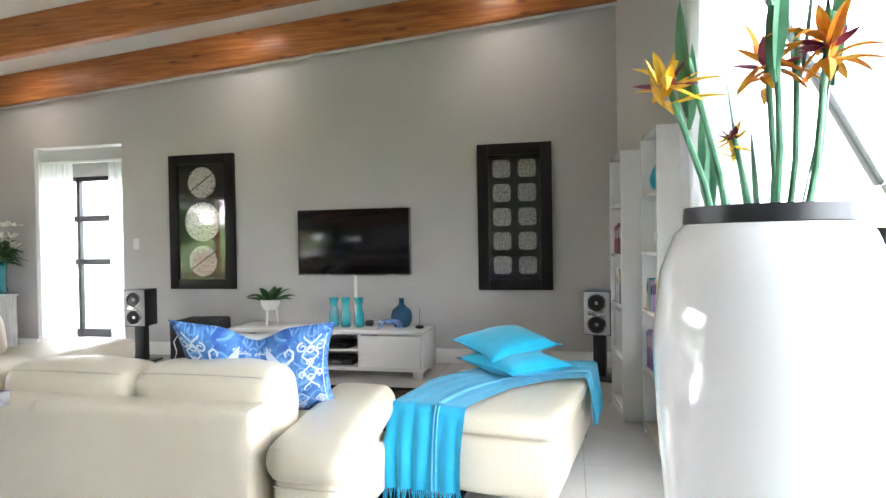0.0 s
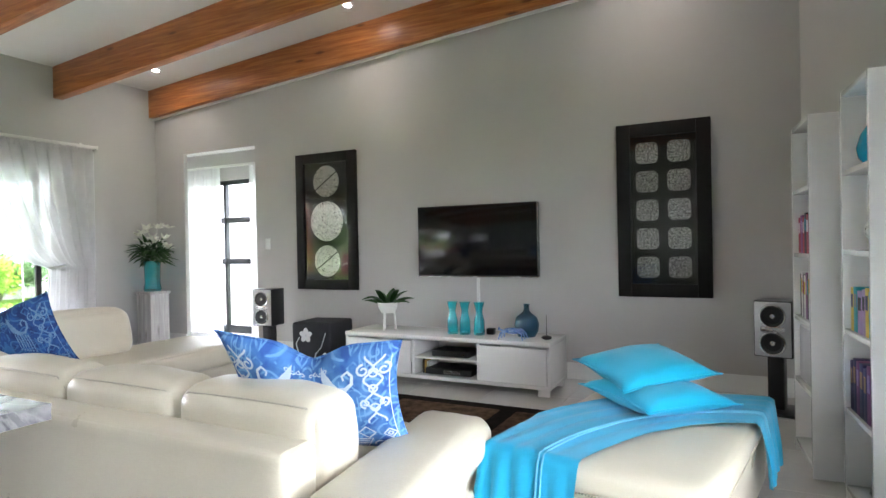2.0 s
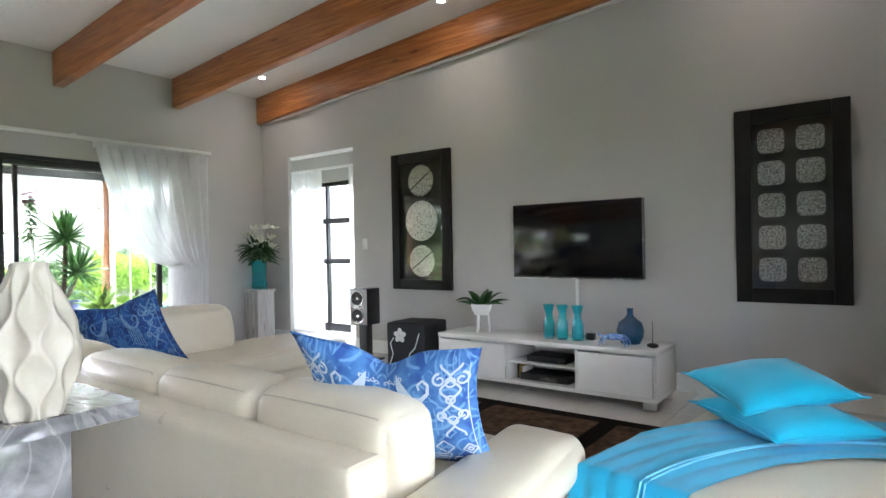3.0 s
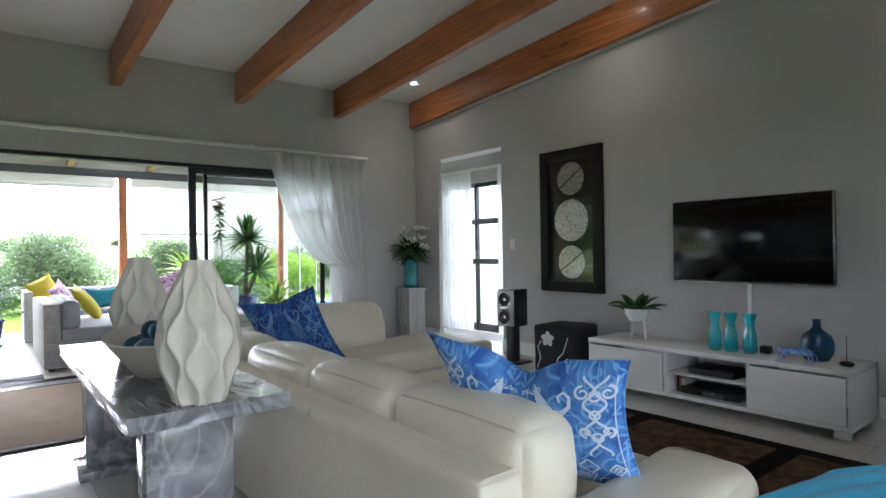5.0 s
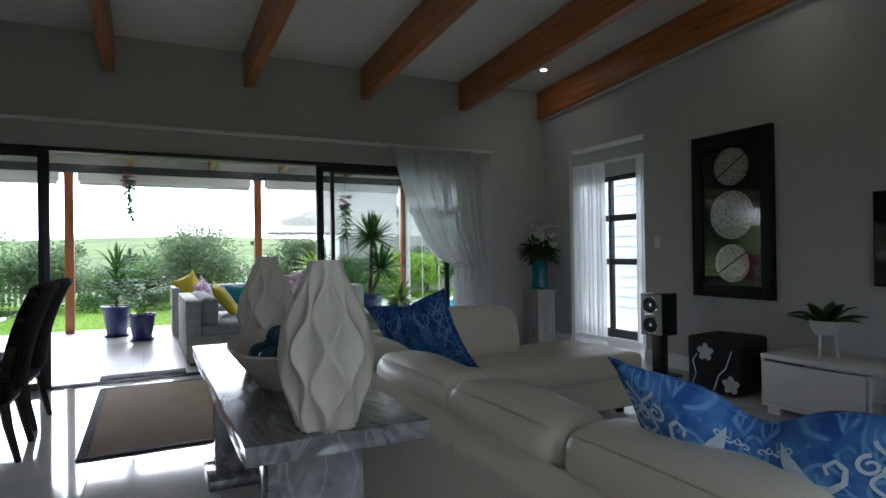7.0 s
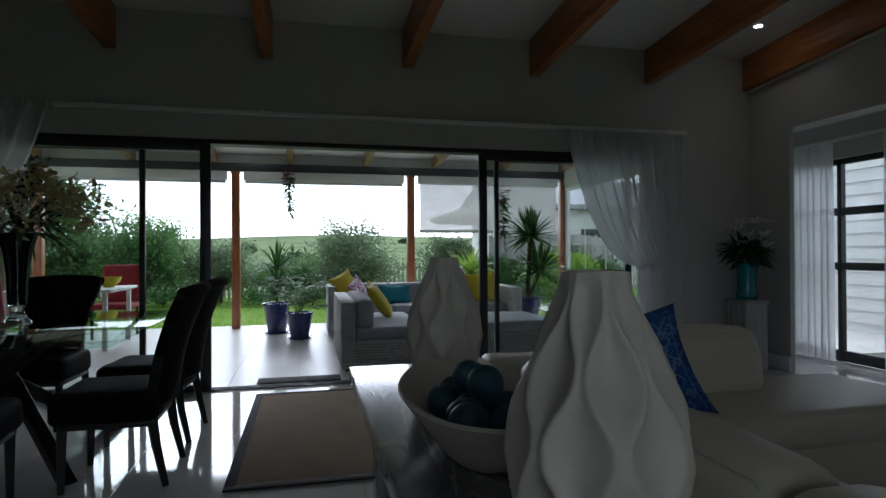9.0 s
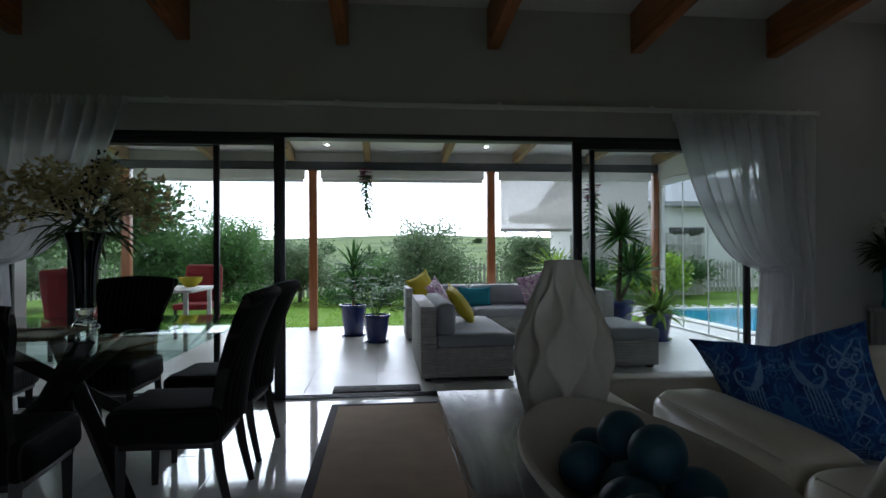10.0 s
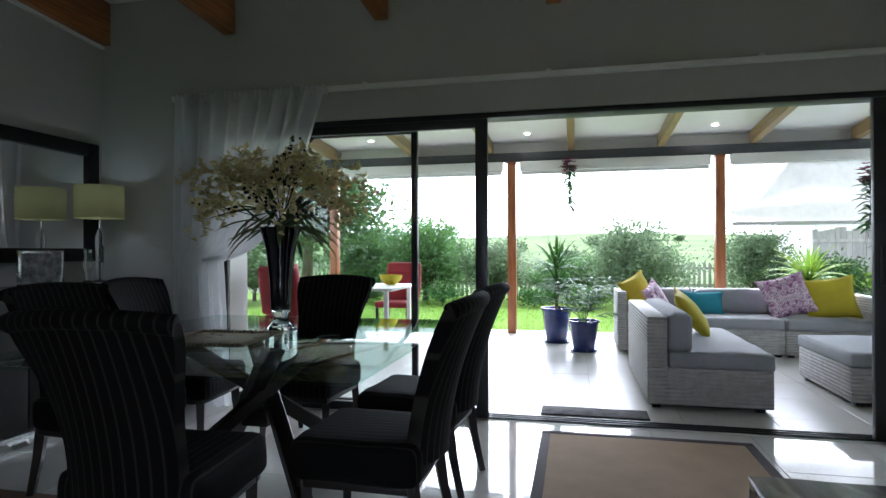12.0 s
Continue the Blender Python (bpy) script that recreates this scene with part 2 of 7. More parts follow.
def grid(bm, nu, nv, f):
    vs = [[bm.verts.new(f(i / nu, j / nv)) for j in range(nv + 1)] for i in range(nu + 1)]
    for i in range(nu):
        for j in range(nv):
            bm.faces.new((vs[i][j], vs[i + 1][j], vs[i + 1][j + 1], vs[i][j + 1]))


def puff(bm, w, d, h, n=14, pinch=0.12, m=None, ear=0.0, sq=0.45):
    """A stuffed cushion lying flat, w by d, h thick in the middle, with pulled-in sides and pointed corners."""
    new_v = []
    for s in (1, -1):
        vs = []
        for i in range(n + 1):
            row = []
            for j in range(n + 1):
                u, v = 2 * i / n - 1, 2 * j / n - 1
                k = max(0.0, (1 - u * u) * (1 - v * v)) ** sq
                x = u * w / 2 * (1 - pinch * (1 - v * v) * abs(u)) * (1 + ear * (u * v) ** 4)
                y = v * d / 2 * (1 - pinch * (1 - u * u) * abs(v)) * (1 + ear * (u * v) ** 4)
                row.append(bm.verts.new((x, y, s * h / 2 * k)))
            vs.append(row)
        for i in range(n):
            for j in range(n):
                q = (vs[i][j], vs[i + 1][j], vs[i + 1][j + 1], vs[i][j + 1])
                bm.faces.new(q if s > 0 else q[::-1])
        new_v += [v for r in vs for v in r]
    bmesh.ops.remove_doubles(bm, verts=new_v, dist=0.0005)
    if m is not None:
        bmesh.ops.transform(bm, matrix=m, verts=[v for v in new_v if v.is_valid])


def solid(name, bm, material, smooth=True, angle=35):
    me = bpy.data.meshes.new(name)
    bm.to_mesh(me)
    bm.free()
    me.materials.append(material)
    if smooth:
        me.shade_smooth()
        me.set_sharp_from_angle(angle=radians(angle))
    return me


def part(name, bm, material, parent, label="", smooth=True, angle=35):
    ob = new(name, solid(name, bm, material, smooth, angle))
    ob.parent = parent
    return tagged(ob, label=label)


def mesh_thing(name, bm, material, label, category="", group="", kind="", m=None, smooth=True, angle=35):
    ob = tagged(new(name, solid(name, bm, material, smooth, angle)), label, category, group, kind)
    if m is not None:
        ob.matrix_basis = m
    return ob


def faced(ob, axis, other):
    """All faces that do not look along the axis take the other material."""
    ob.data.materials.append(other)
    for f in ob.data.polygons:
        if f.normal.dot(Vector(axis)) < 0.9:
            f.material_index = 1
    return ob


def thing(name, m, label, category, group=""):
    ob = tagged(new(name), label, category, group)
    ob.empty_display_size = 0.1
    ob.matrix_basis = m
    return ob


# ---- large structure ----
XL, XR, YT, YD = -6.30, 0.80, 5.99, -2.45      # inner faces of the four walls


def ceil_z(x):
    return 3.17 + 0.075 * (x - XL)


def beam_z(x):
    return 2.83 + 0.075 * (x - XL)


DX0, DX1, DZ = -5.79, -4.62, 2.34               # doorway in the television wall
bm = bmesh.new()
prism(bm, [(XL - 0.2, 0), (DX0, 0), (DX0, ceil_z(DX0)), (XL - 0.2, ceil_z(XL - 0.2))], "y", YT, YT + 0.05)
prism(bm, [(DX1, 0), (XR + 0.2, 0), (XR + 0.2, ceil_z(XR + 0.2)), (DX1, ceil_z(DX1))], "y", YT, YT + 0.16)
prism(bm, [(DX0, DZ), (DX1, DZ), (DX1, ceil_z(DX1)), (DX0, ceil_z(DX0))], "y", YT, YT + 0.16)
mesh_thing("wall_north", bm, WALL, "grey painted plaster wall with the television and a doorway", kind="structure", smooth=False)
bm = bmesh.new()
prism(bm, [(XL, 0), (1.6, 0), (1.6, ceil_z(1.6)), (XL, ceil_z(XL))], "y", YD - 0.16, YD)
mesh_thing("wall_south", bm, WALL, "grey painted plaster wall behind the sideboard", kind="structure", smooth=False)
SY0, SY1, SZ = -1.5, 4.9, 2.13                  # sliding-door opening
bm = bmesh.new()
box(bm, XL - 0.2, XL, YD - 0.16, SY0, 0, ceil_z(XL))
box(bm, XL - 0.2, XL, SY1, YT, 0, ceil_z(XL))
box(bm, XL - 0.2, XL, SY0, SY1, SZ, ceil_z(XL))
mesh_thing("wall_west", bm, WALL, "grey painted wall with a wide opening to the patio", kind="structure", smooth=False)
# The bay south of 1.38 is added, unseen, to light the floor vase.
WY0, WY1, WZ0, WZ1 = 0.1, 3.35, 0.25, 2.45     # window in the east wall
EAST = pose(XR, 4.6, 0, 0, 0, 4.9) @ pose(-XR, -4.6, 0)   # the east wall stands a little askew


def east_x(y):
    return XR + (4.6 - y) * math.tan(radians(4.9))


bm = bmesh.new()
box(bm, XR, XR + 0.2, YD - 0.5, WY0, 0, ceil_z(XR) + 0.01)
box(bm, XR, XR + 0.2, WY1, YT + 0.02, 0, ceil_z(XR) + 0.01)
box(bm, XR, XR + 0.2, WY0, WY1, WZ1, ceil_z(XR) + 0.01)
box(bm, XR, XR + 0.2, WY0, WY1, 0, WZ0)
mesh_thing("wall_east", bm, WALL, "grey painted wall with a large window", kind="structure", smooth=False, m=EAST)
bm = bmesh.new()
prism(bm, [(XL - 0.2, ceil_z(XL - 0.2) + 0.002), (1.75, ceil_z(1.75) + 0.002), (1.75, ceil_z(1.75) + 0.1), (XL - 0.2, ceil_z(XL - 0.2) + 0.1)], "y", YD - 0.16, YT + 0.16)
mesh_thing("ceiling", bm, CEIL, "white sloping ceiling between the beams", kind="structure", smooth=False)
bm = bmesh.new()
box(bm, XL - 0.1, 1.6, YD - 0.2, YT + 1.0, -0.2, -0.006)
FLOOR = mesh_thing("floor", bm, GROUT, "glossy cream porcelain tiled floor", kind="structure", smooth=False)


def beam(y0, y1, label):
    bm = bmesh.new()
    xe = east_x(y1) + 0.02
    prism(bm, [(XL + 0.003, beam_z(XL)), (xe, beam_z(xe)), (xe, ceil_z(xe)), (XL + 0.003, ceil_z(XL))], "y", y0, y1)
    bmesh.ops.bevel(bm, geom=list(bm.edges), offset=0.006, segments=2, affect="EDGES", profile=0.5)
    ob = mesh_thing("roof_beam", bm, BEAM, label, "beam", "roof beams")
    return ob


beam(YT - 0.09, YT - 0.002, "varnished knotty pine beam fixed along the grey wall")
for k in range(6):
    yc = 4.81 - 1.22 * k
    beam(yc - 0.05, yc + 0.05, "varnished knotty pine beam under the white ceiling")
beam(YD + 0.002, YD + 0.09, "varnished knotty pine beam fixed along the grey wall")
# thin white bead under the wall beams
for y0, y1 in ((YT - 0.03, YT - 0.001), (YD + 0.001, YD + 0.03)):
    bm = bmesh.new()
    prism(bm, [(XL + 0.002, beam_z(XL) - 0.022), (XR - 0.002, beam_z(XR) - 0.022), (XR - 0.002, beam_z(XR) - 0.001), (XL + 0.002, beam_z(XL) - 0.001)], "y", y0, y1)
    mesh_thing("trim", bm, WHITE, "thin white bead under the pine beam", kind="structure")
for x0, x1 in ((XL + 0.001, DX0), (DX1, 0.69)):
    bm = bmesh.new()
    prism(bm, [(YT - 0.016, 0.001), (YT - 0.001, 0.001), (YT - 0.001, 0.14), (YT - 0.008, 0.14), (YT - 0.016, 0.125)], "x", x0, x1)
    mesh_thing("baseboard", bm, WHITE, "white moulded skirting board along the grey wall", kind="structure")

# ---- sliding doors ----
def frame_box(name, y0, y1, z0, z1, x0, x1, w, parent, label=""):
    """A rectangular metal frame in a plane across x, as stiles and rails."""
    part("stile", boxed(x0, x1, y0, y0 + w, z0, z1, bev=0.003), CHAR, parent)
    part("stile", boxed(x0, x1, y1 - w, y1, z0, z1, bev=0.003), CHAR, parent)
    part("rail", boxed(x0, x1, y0 + w, y1 - w, z1 - w, z1, bev=0.003), CHAR, parent)
    part("rail", boxed(x0, x1, y0 + w, y1 - w, z0, z0 + w, bev=0.003), CHAR, parent)


def glass_pane(parent, y0, y1, z0, z1, x):
    ob = part("pane", boxed(x - 0.003, x + 0.003, y0, y1, z0, z1), GLASS, parent, smooth=False)
    ob.visible_shadow = False
    return ob


def sliding_panel(y0, y1, x, wl, wr, label):
    d = thing("sliding_door", pose(0, 0, 0), label, "sliding door", "sliding glass doors")
    part("stile", boxed(x - 0.02, x + 0.02, y0, y0 + wl, 0.012, 2.09, bev=0.003), CHAR, d)
    part("stile", boxed(x - 0.02, x + 0.02, y1 - wr, y1, 0.012, 2.09, bev=0.003), CHAR, d)
    part("rail", boxed(x - 0.02, x + 0.02, y0 + wl, y1 - wr, 2.03, 2.09, bev=0.003), CHAR, d)
    part("rail", boxed(x - 0.02, x + 0.02, y0 + wl, y1 - wr, 0.012, 0.07, bev=0.003), CHAR, d)
    glass_pane(d, y0 + wl, y1 - wr, 0.07, 2.03, x)
    return d


fr = tagged(new("door_frame"), "charcoal aluminium frame of the wide sliding doors", kind="structure")
part("rail", boxed(-6.46, -6.31, SY0, SY1, 2.09, 2.128, bev=0.003), CHAR, fr)
part("stile", boxed(-6.46, -6.31, SY0, SY0 + 0.05, 0, 2.09, bev=0.003), CHAR, fr)
part("stile", boxed(-6.46, -6.31, SY1 - 0.05, SY1, 0, 2.09, bev=0.003), CHAR, fr)
part("sill", boxed(-6.5, -6.3, SY0, SY1, -0.03, 0.004, bev=0.002), surf("aluminium_track", (0.55, 0.54, 0.52), None, 0.35, 0.8, fine=90), fr)
for xx in (-6.345, -6.39, -6.435):
    part("track", boxed(xx - 0.004, xx + 0.004, SY0 + 0.05, SY1 - 0.05, 0.004, 0.016), CHAR, fr)
sliding_panel(-1.44, 0.16, -6.435, 0.05, 0.045, "charcoal framed glass sliding door behind the curtain")
sd = sliding_panel(-0.94, 0.69, -6.345, 0.05, 0.085, "charcoal framed glass sliding door pushed open")
part("handle", boxed(-6.325, -6.30, 0.63, 0.655, 0.95, 1.2, bev=0.006), BLACK, sd, "black pull handle")
sd = sliding_panel(3.05, 4.62, -6.345, 0.075, 0.05, "charcoal framed glass sliding door pushed open")
part("handle", boxed(-6.325, -6.30, 3.075, 3.10, 0.95, 1.2, bev=0.006), BLACK, sd, "black pull handle")
sliding_panel(3.23, 4.84, -6.435, 0.04, 0.05, "charcoal framed glass sliding door behind the curtain")

# ---- curtains ----
SHEER = sheer("white_voile", (0.86, 0.86, 0.87), 0.14, glow=0.55)


def swept_curtain(name, y_out, y_in, tie_y, tie_z, top, m, label, folds=10, seed=1, depth=0.05):
    """A voile gathered on a rail, swept aside to a tie and falling straight below it."""
    rnd = random.Random(seed)
    ph = [rnd.uniform(0, 6.28) for _ in range(6)]
    c = thing(name, m, label, "curtain", "voile curtains")
    bm = bmesh.new()

    def f(u, v):
        z = top - v * (top - 0.015)
        w = 0.36 + 0.05 * math.sin(3 * z)
        if z > tie_z:
            k = (z - tie_z) / (top - tie_z)
            inner = tie_y + (y_in - tie_y) * (k ** 0.42 if k > 0 else 0)
            outer = y_out
            sag = -0.10 * (1 - u) ** 2 * k * (1 - k)
        else:
            k = (tie_z - z) / tie_z
            s = 1 if y_out > y_in else -1
            inner = tie_y - s * (0.02 + 0.08 * k)
            outer = y_out
            sag = 0
        y = inner + (outer - inner) * u
        a = depth * (0.35 + 0.65 * min(1, abs(outer - inner) / 0.8))
        x = a * math.sin(folds * 2 * math.pi * u + ph[0] + 0.6 * math.sin(2 * z + ph[1])) + 0.4 * a * math.sin(folds * 3.3 * u + ph[2] + z)
        return (x, y, max(0.012, z + sag))

    grid(bm, 170, 60, f)
    part("cloth", bm, SHEER, c, angle=180)
    bm = bmesh.new()
    y0, y1 = min(y_in, y_out), max(y_in, y_out)
    grid(bm, 150, 4, lambda u, v: (0.03 * math.sin(30 * 2 * math.pi * u + ph[3]) + 0.01, y0 + (y1 - y0) * u, top + 0.0 + 0.07 * v - 0.035 + 0.004 * math.sin(90 * u)))
    part("heading", bm, SHEER, c, "gathered heading tape", angle=180)
    bm = bmesh.new()
    tube(bm, [(0.055 * math.sin(a), tie_y + 0.05 * (1 if y_out > y_in else -1) + 0.085 * math.cos(a), tie_z + 0.012 * math.cos(a)) for a in [k * math.pi / 10 for k in range(21)]], 0.014, 8)
    part("tie_back", bm, SHEER, c)
    return c


swept_curtain("curtain", 5.12, 3.87, 4.66, 1.02, 2.29, pose(-6.22, 0, 0), "white sheer voile curtain tied back beside the sliding door", seed=3)
swept_curtain("curtain", -1.70, -0.46, -1.32, 1.12, 2.33, pose(-6.22, 0, 0), "white sheer voile curtain tied back beside the sliding door", seed=8)
cr = thing("curtain_rail", pose(0, 0, 0), "white curtain rail above the sliding doors", "curtain rail")
part("rail", boxed(-6.29, -6.245, -1.75, 5.2, 2.335, 2.37, bev=0.004), WHITE, cr)
for y in (-1.76, 5.188):
    part("end_cap", boxed(-6.293, -6.242, y, y + 0.022, 2.331, 2.374, bev=0.004), WHITE, cr)
for k in range(6):
    part("bracket", boxed(-6.2985, -6.25, -1.5 + 1.3 * k, -1.47 + 1.3 * k, 2.37, 2.385, bev=0.002), WHITE, cr)


# ---- patio ----
PX = -10.65
bm = bmesh.new()
box(bm, -10.98, -6.5, -5.2, 6.0, -0.22, -0.012)
PATIO = mesh_thing("pavement", bm, GROUT, "patio floor of large pale porcelain tiles", kind="structure", smooth=False)
PLASTER = surf("white_plaster", (0.76, 0.75, 0.72), (0.70, 0.69, 0.66), 0.8, scale=2, fine=120, bump=0.12)
for y in (-5.0, -2.3, 0.41, 3.16, 5.88):
    p = thing("patio_post", pose(PX, y, 0), "stained timber post holding up the patio roof", "post", "patio posts")
    part("shaft", boxed(-0.06, 0.06, -0.06, 0.06, 0, 2.44, bev=0.008), POST, p)
    part("capital", boxed(-0.068, 0.068, -0.066, 0.066, 2.40, 2.438, bev=0.006), POST, p)
GREYB = surf("grey_beam", (0.05, 0.055, 0.06), (0.04, 0.043, 0.047), 0.5)
mesh_thing("eaves_beam", boxed(-10.72, -10.56, -5.2, 6.1, 2.44, 2.56, bev=0.006), GREYB, "dark grey painted eaves beam of the patio roof", "beam")


def patio_z(x):
    return 2.62 + (x + 10.65) * 0.085


def long_rafter(y, half):
    bm = bmesh.new()
    prism(bm, [(-10.64, 2.565), (-6.51, 2.565 + 4.13 * 0.085), (-6.51, 2.72 + 4.13 * 0.085), (-10.64, 2.72)], "y", y - half, y + half)
    bmesh.ops.bevel(bm, geom=list(bm.edges), offset=0.004, segments=1, affect="EDGES", profile=0.5)
    mesh_thing("patio_rafter", bm, RAFTER, "pale timber rafter under the patio roof", "rafter", "patio rafters")


for y in (-4.6, -3.5, -2.3, -1.05, 0.1, 1.24, 2.42, 3.56, 4.75, 5.85):
    long_rafter(y, 0.045)
bm = bmesh.new()
prism(bm, [(-11.1, 2.69), (-6.51, 2.725 + 4.13 * 0.085), (-6.51, 2.79 + 4.13 * 0.085), (-11.1, 2.75)], "y", -5.3, 6.2)
mesh_thing("patio_ceiling", bm, CEIL, "white boarded ceiling of the patio roof", kind="structure", smooth=False)

mesh_thing("fascia", boxed(-10.76, -10.73, -5.2, 6.1, 2.50, 2.72), PLASTER, "white fascia board of the patio roof", kind="structure", smooth=False)
# ground
GRASS_M = leafy_mat("mown_grass", (0.30, 0.48, 0.075), (0.23, 0.40, 0.055), 0.45, 0.9, 1.2)
HILL_M = surf("far_meadow", (0.15, 0.21, 0.07), (0.08, 0.12, 0.04), 0.95, scale=0.05, fine=0.6, bump=0.0, spec=0.05)


def hill(x, y):
    d = math.hypot(x + 8, y)
    if d < 22:
        return -0.10
    k = min(1, (d - 22) / 40)
    far = min(1, d / 300)
    h = -0.1 - 2.2 * k + 13.0 * max(0, min(1, (d - 70) / 240)) ** 1.2
    h += 3.5 * far * math.sin(x * 0.011 + 0.8) * math.cos(y * 0.013 + 0.4) + 1.3 * k * math.sin(y * 0.034 + 1.0)
    return h


bm = bmesh.new()
rings = [0.0, 6, 12, 17, 20, 22, 25, 30, 36, 44, 55, 70, 90, 115, 150, 200, 260, 340, 450, 650, 1000, 2500]
grid(bm, len(rings) - 1, 96, lambda u, v: (-8 + max(0.05, rings[round(u * (len(rings) - 1))]) * math.cos(2 * math.pi * v), max(0.05, rings[round(u * (len(rings) - 1))]) * math.sin(2 * math.pi * v), 0))
bmesh.ops.remove_doubles(bm, verts=list(bm.verts), dist=0.001)
for v in bm.verts:
    v.co.z = hill(v.co.x, v.co.y)
    if math.hypot(v.co.x + 8, v.co.y) < 13 :
        v.co.z = -0.25
ground = mesh_thing("ground", bm, HILL_M, "green meadow rolling away to low hills", kind="structure", angle=180)
lawn = mesh_thing("lawn", boxed(-19.0, -10.98, -14, 16, -0.3, -0.06), GRASS_M, "bright mown lawn beside the patio", kind="structure", smooth=False)

# ---- sofa ----
STITCH = surf("seam_thread", (0.55, 0.50, 0.40), None, 0.6)
sofa = thing("corner_sofa", pose(0, 0, 0), "cream leather corner sofa with loose back cushions", "sofa")


def soft_box(x0, x1, y0, y1, z0, z1, r=0.06, bulge=0.02, n=10):
    """An upholstered block: rounded edges and slightly swollen faces."""
    bm = bmesh.new()
    box(bm, x0, x1, y0, y1, z0, z1)
    bmesh.ops.subdivide_edges(bm, edges=list(bm.edges), cuts=n, use_grid_fill=True)
    c, h = Vector(((x0 + x1) / 2, (y0 + y1) / 2, (z0 + z1) / 2)), Vector(((x1 - x0) / 2, (y1 - y0) / 2, (z1 - z0) / 2))
    for v in bm.verts:
        p = v.co - c
        for i in range(3):
            s = min(1.0, abs(p[i]) / h[i])
            p[i] = math.copysign(h[i] * (1 - (1 - s) ** (2 if h[i] > 6 * r else 1.4)), p[i])
        q = Vector([max(-h[i] + r, min(h[i] - r, p[i])) for i in range(3)])
        d = p - q
        if d.length > 1e-6:
            d = d.normalized() * r
        t = [p[i] / h[i] for i in range(3)]
        b = Vector([bulge * math.copysign(1, t[i]) * (1 - t[(i + 1) % 3] ** 2) * (1 - t[(i + 2) % 3] ** 2) if abs(t[i]) > 0.999 else 0 for i in range(3)])
        wob = 0.006 * noise.noise(Vector((v.co.x * 7, v.co.y * 7, v.co.z * 7))) + 0.003 * noise.noise(Vector((v.co.x * 19, v.co.y * 19, v.co.z * 19)))
        v.co = c + q + d * (1 + wob / r) + b
    return bm


SX0, SX1, SB = -4.25, -0.80, 2.24        # sofa ends and the plane of its back
part("back_frame", soft_box(SX0, SX1 - 0.06, SB, SB + 0.16, 0.05, 0.60, 0.03, 0.004, 18), LEATHER, sofa)
part("base", soft_box(SX0, SX1 + 0.2, SB + 0.18, 3.10, 0.05, 0.28, 0.03, 0.004), LEATHER, sofa)
part("chaise_base", soft_box(SX0, -3.3, 3.12, 4.55, 0.05, 0.28, 0.03, 0.004), LEATHER, sofa)
part("chaise_seat", soft_box(SX0 + 0.22, -3.28, 2.62, 4.58, 0.26, 0.43, 0.05, 0.02, 14), LEATHER, sofa)
for x0, x1 in ((-3.27, -2.06), (-2.05, SX1 - 0.02)):
    part("seat_cushion", soft_box(x0, x1, 2.60, 3.16, 0.26, 0.43, 0.05, 0.02), LEATHER, sofa)
part("side_back", soft_box(SX0, SX0 + 0.18, SB + 0.18, 3.95, 0.28, 0.60, 0.03, 0.004), LEATHER, sofa)


def back_cushion(x0, x1, ztop):
    c = part("back_cushion", soft_box(x0, x1, SB + 0.145, SB + 0.38, 0.40, ztop, 0.06, 0.03, 16), LEATHER, sofa)
    bm = bmesh.new()
    a, b = SB + 0.163, ztop - 0.017
    pts = [(x0 + 0.012, a + 0.01, 0.55), (x0 + 0.014, a + 0.008, b - 0.04)]
    pts += [(x0 + 0.05 + (x1 - x0 - 0.10) * k / 12, a, b + 0.004 * math.sin(math.pi * k / 12)) for k in range(13)]
    pts += [(x1 - 0.014, a + 0.008, b - 0.04), (x1 - 0.012, a + 0.01, 0.55)]
    tube(bm, pts, 0.0028, 6)
    part("seam", bm, STITCH, c)


back_cushion(-2.11, -1.48, 0.693)
back_cushion(-1.47, SX1 - 0.06, 0.70)
back_cushion(-2.83, -2.12, 0.690)
back_cushion(-3.56, -2.84, 0.688)
b = soft_box(-0.12, 0.12, -0.37, 0.37, 0, 0.345, 0.08, 0.03, 12)
bmesh.ops.transform(b, matrix=pose(-3.75, 3.42, 0.41, 0, -12, 0), verts=list(b.verts))
part("side_cushion", b, LEATHER, sofa)
# padded arm with rolled top
def splay(bm):
    """The arm turns a little inwards towards its front."""
    for v in bm.verts:
        v.co.x -= 0.13 * (v.co.y - SB)
    return bm


arm = part("armrest", splay(soft_box(SX1 + 0.02, -0.54, SB + 0.0, 3.10, 0.05, 0.40, 0.04, 0.012)), LEATHER, sofa)
part("arm_pad", splay(soft_box(SX1 - 0.01, -0.485, SB - 0.03, 3.15, 0.355, 0.50, 0.065, 0.018, 14)), LEATHER, arm)
bm = bmesh.new()
tube(bm, [(SX1 + 0.04 + 0.24 * k / 10, SB - 0.034, 0.362) for k in range(11)], 0.003, 6)
part("seam", bm, STITCH, arm)
for x, y in ((SX0 + 0.1, SB + 0.1), (-0.6, SB + 0.1), (-0.6, 3.05), (SX0 + 0.1, 4.45), (-3.4, 4.45)):
    bm = bmesh.new()
    lathe(bm, [(0.03, 0), (0.035, 0.055)], 12, (x, y, 0))
    part("foot", bm, BLACK, sofa)

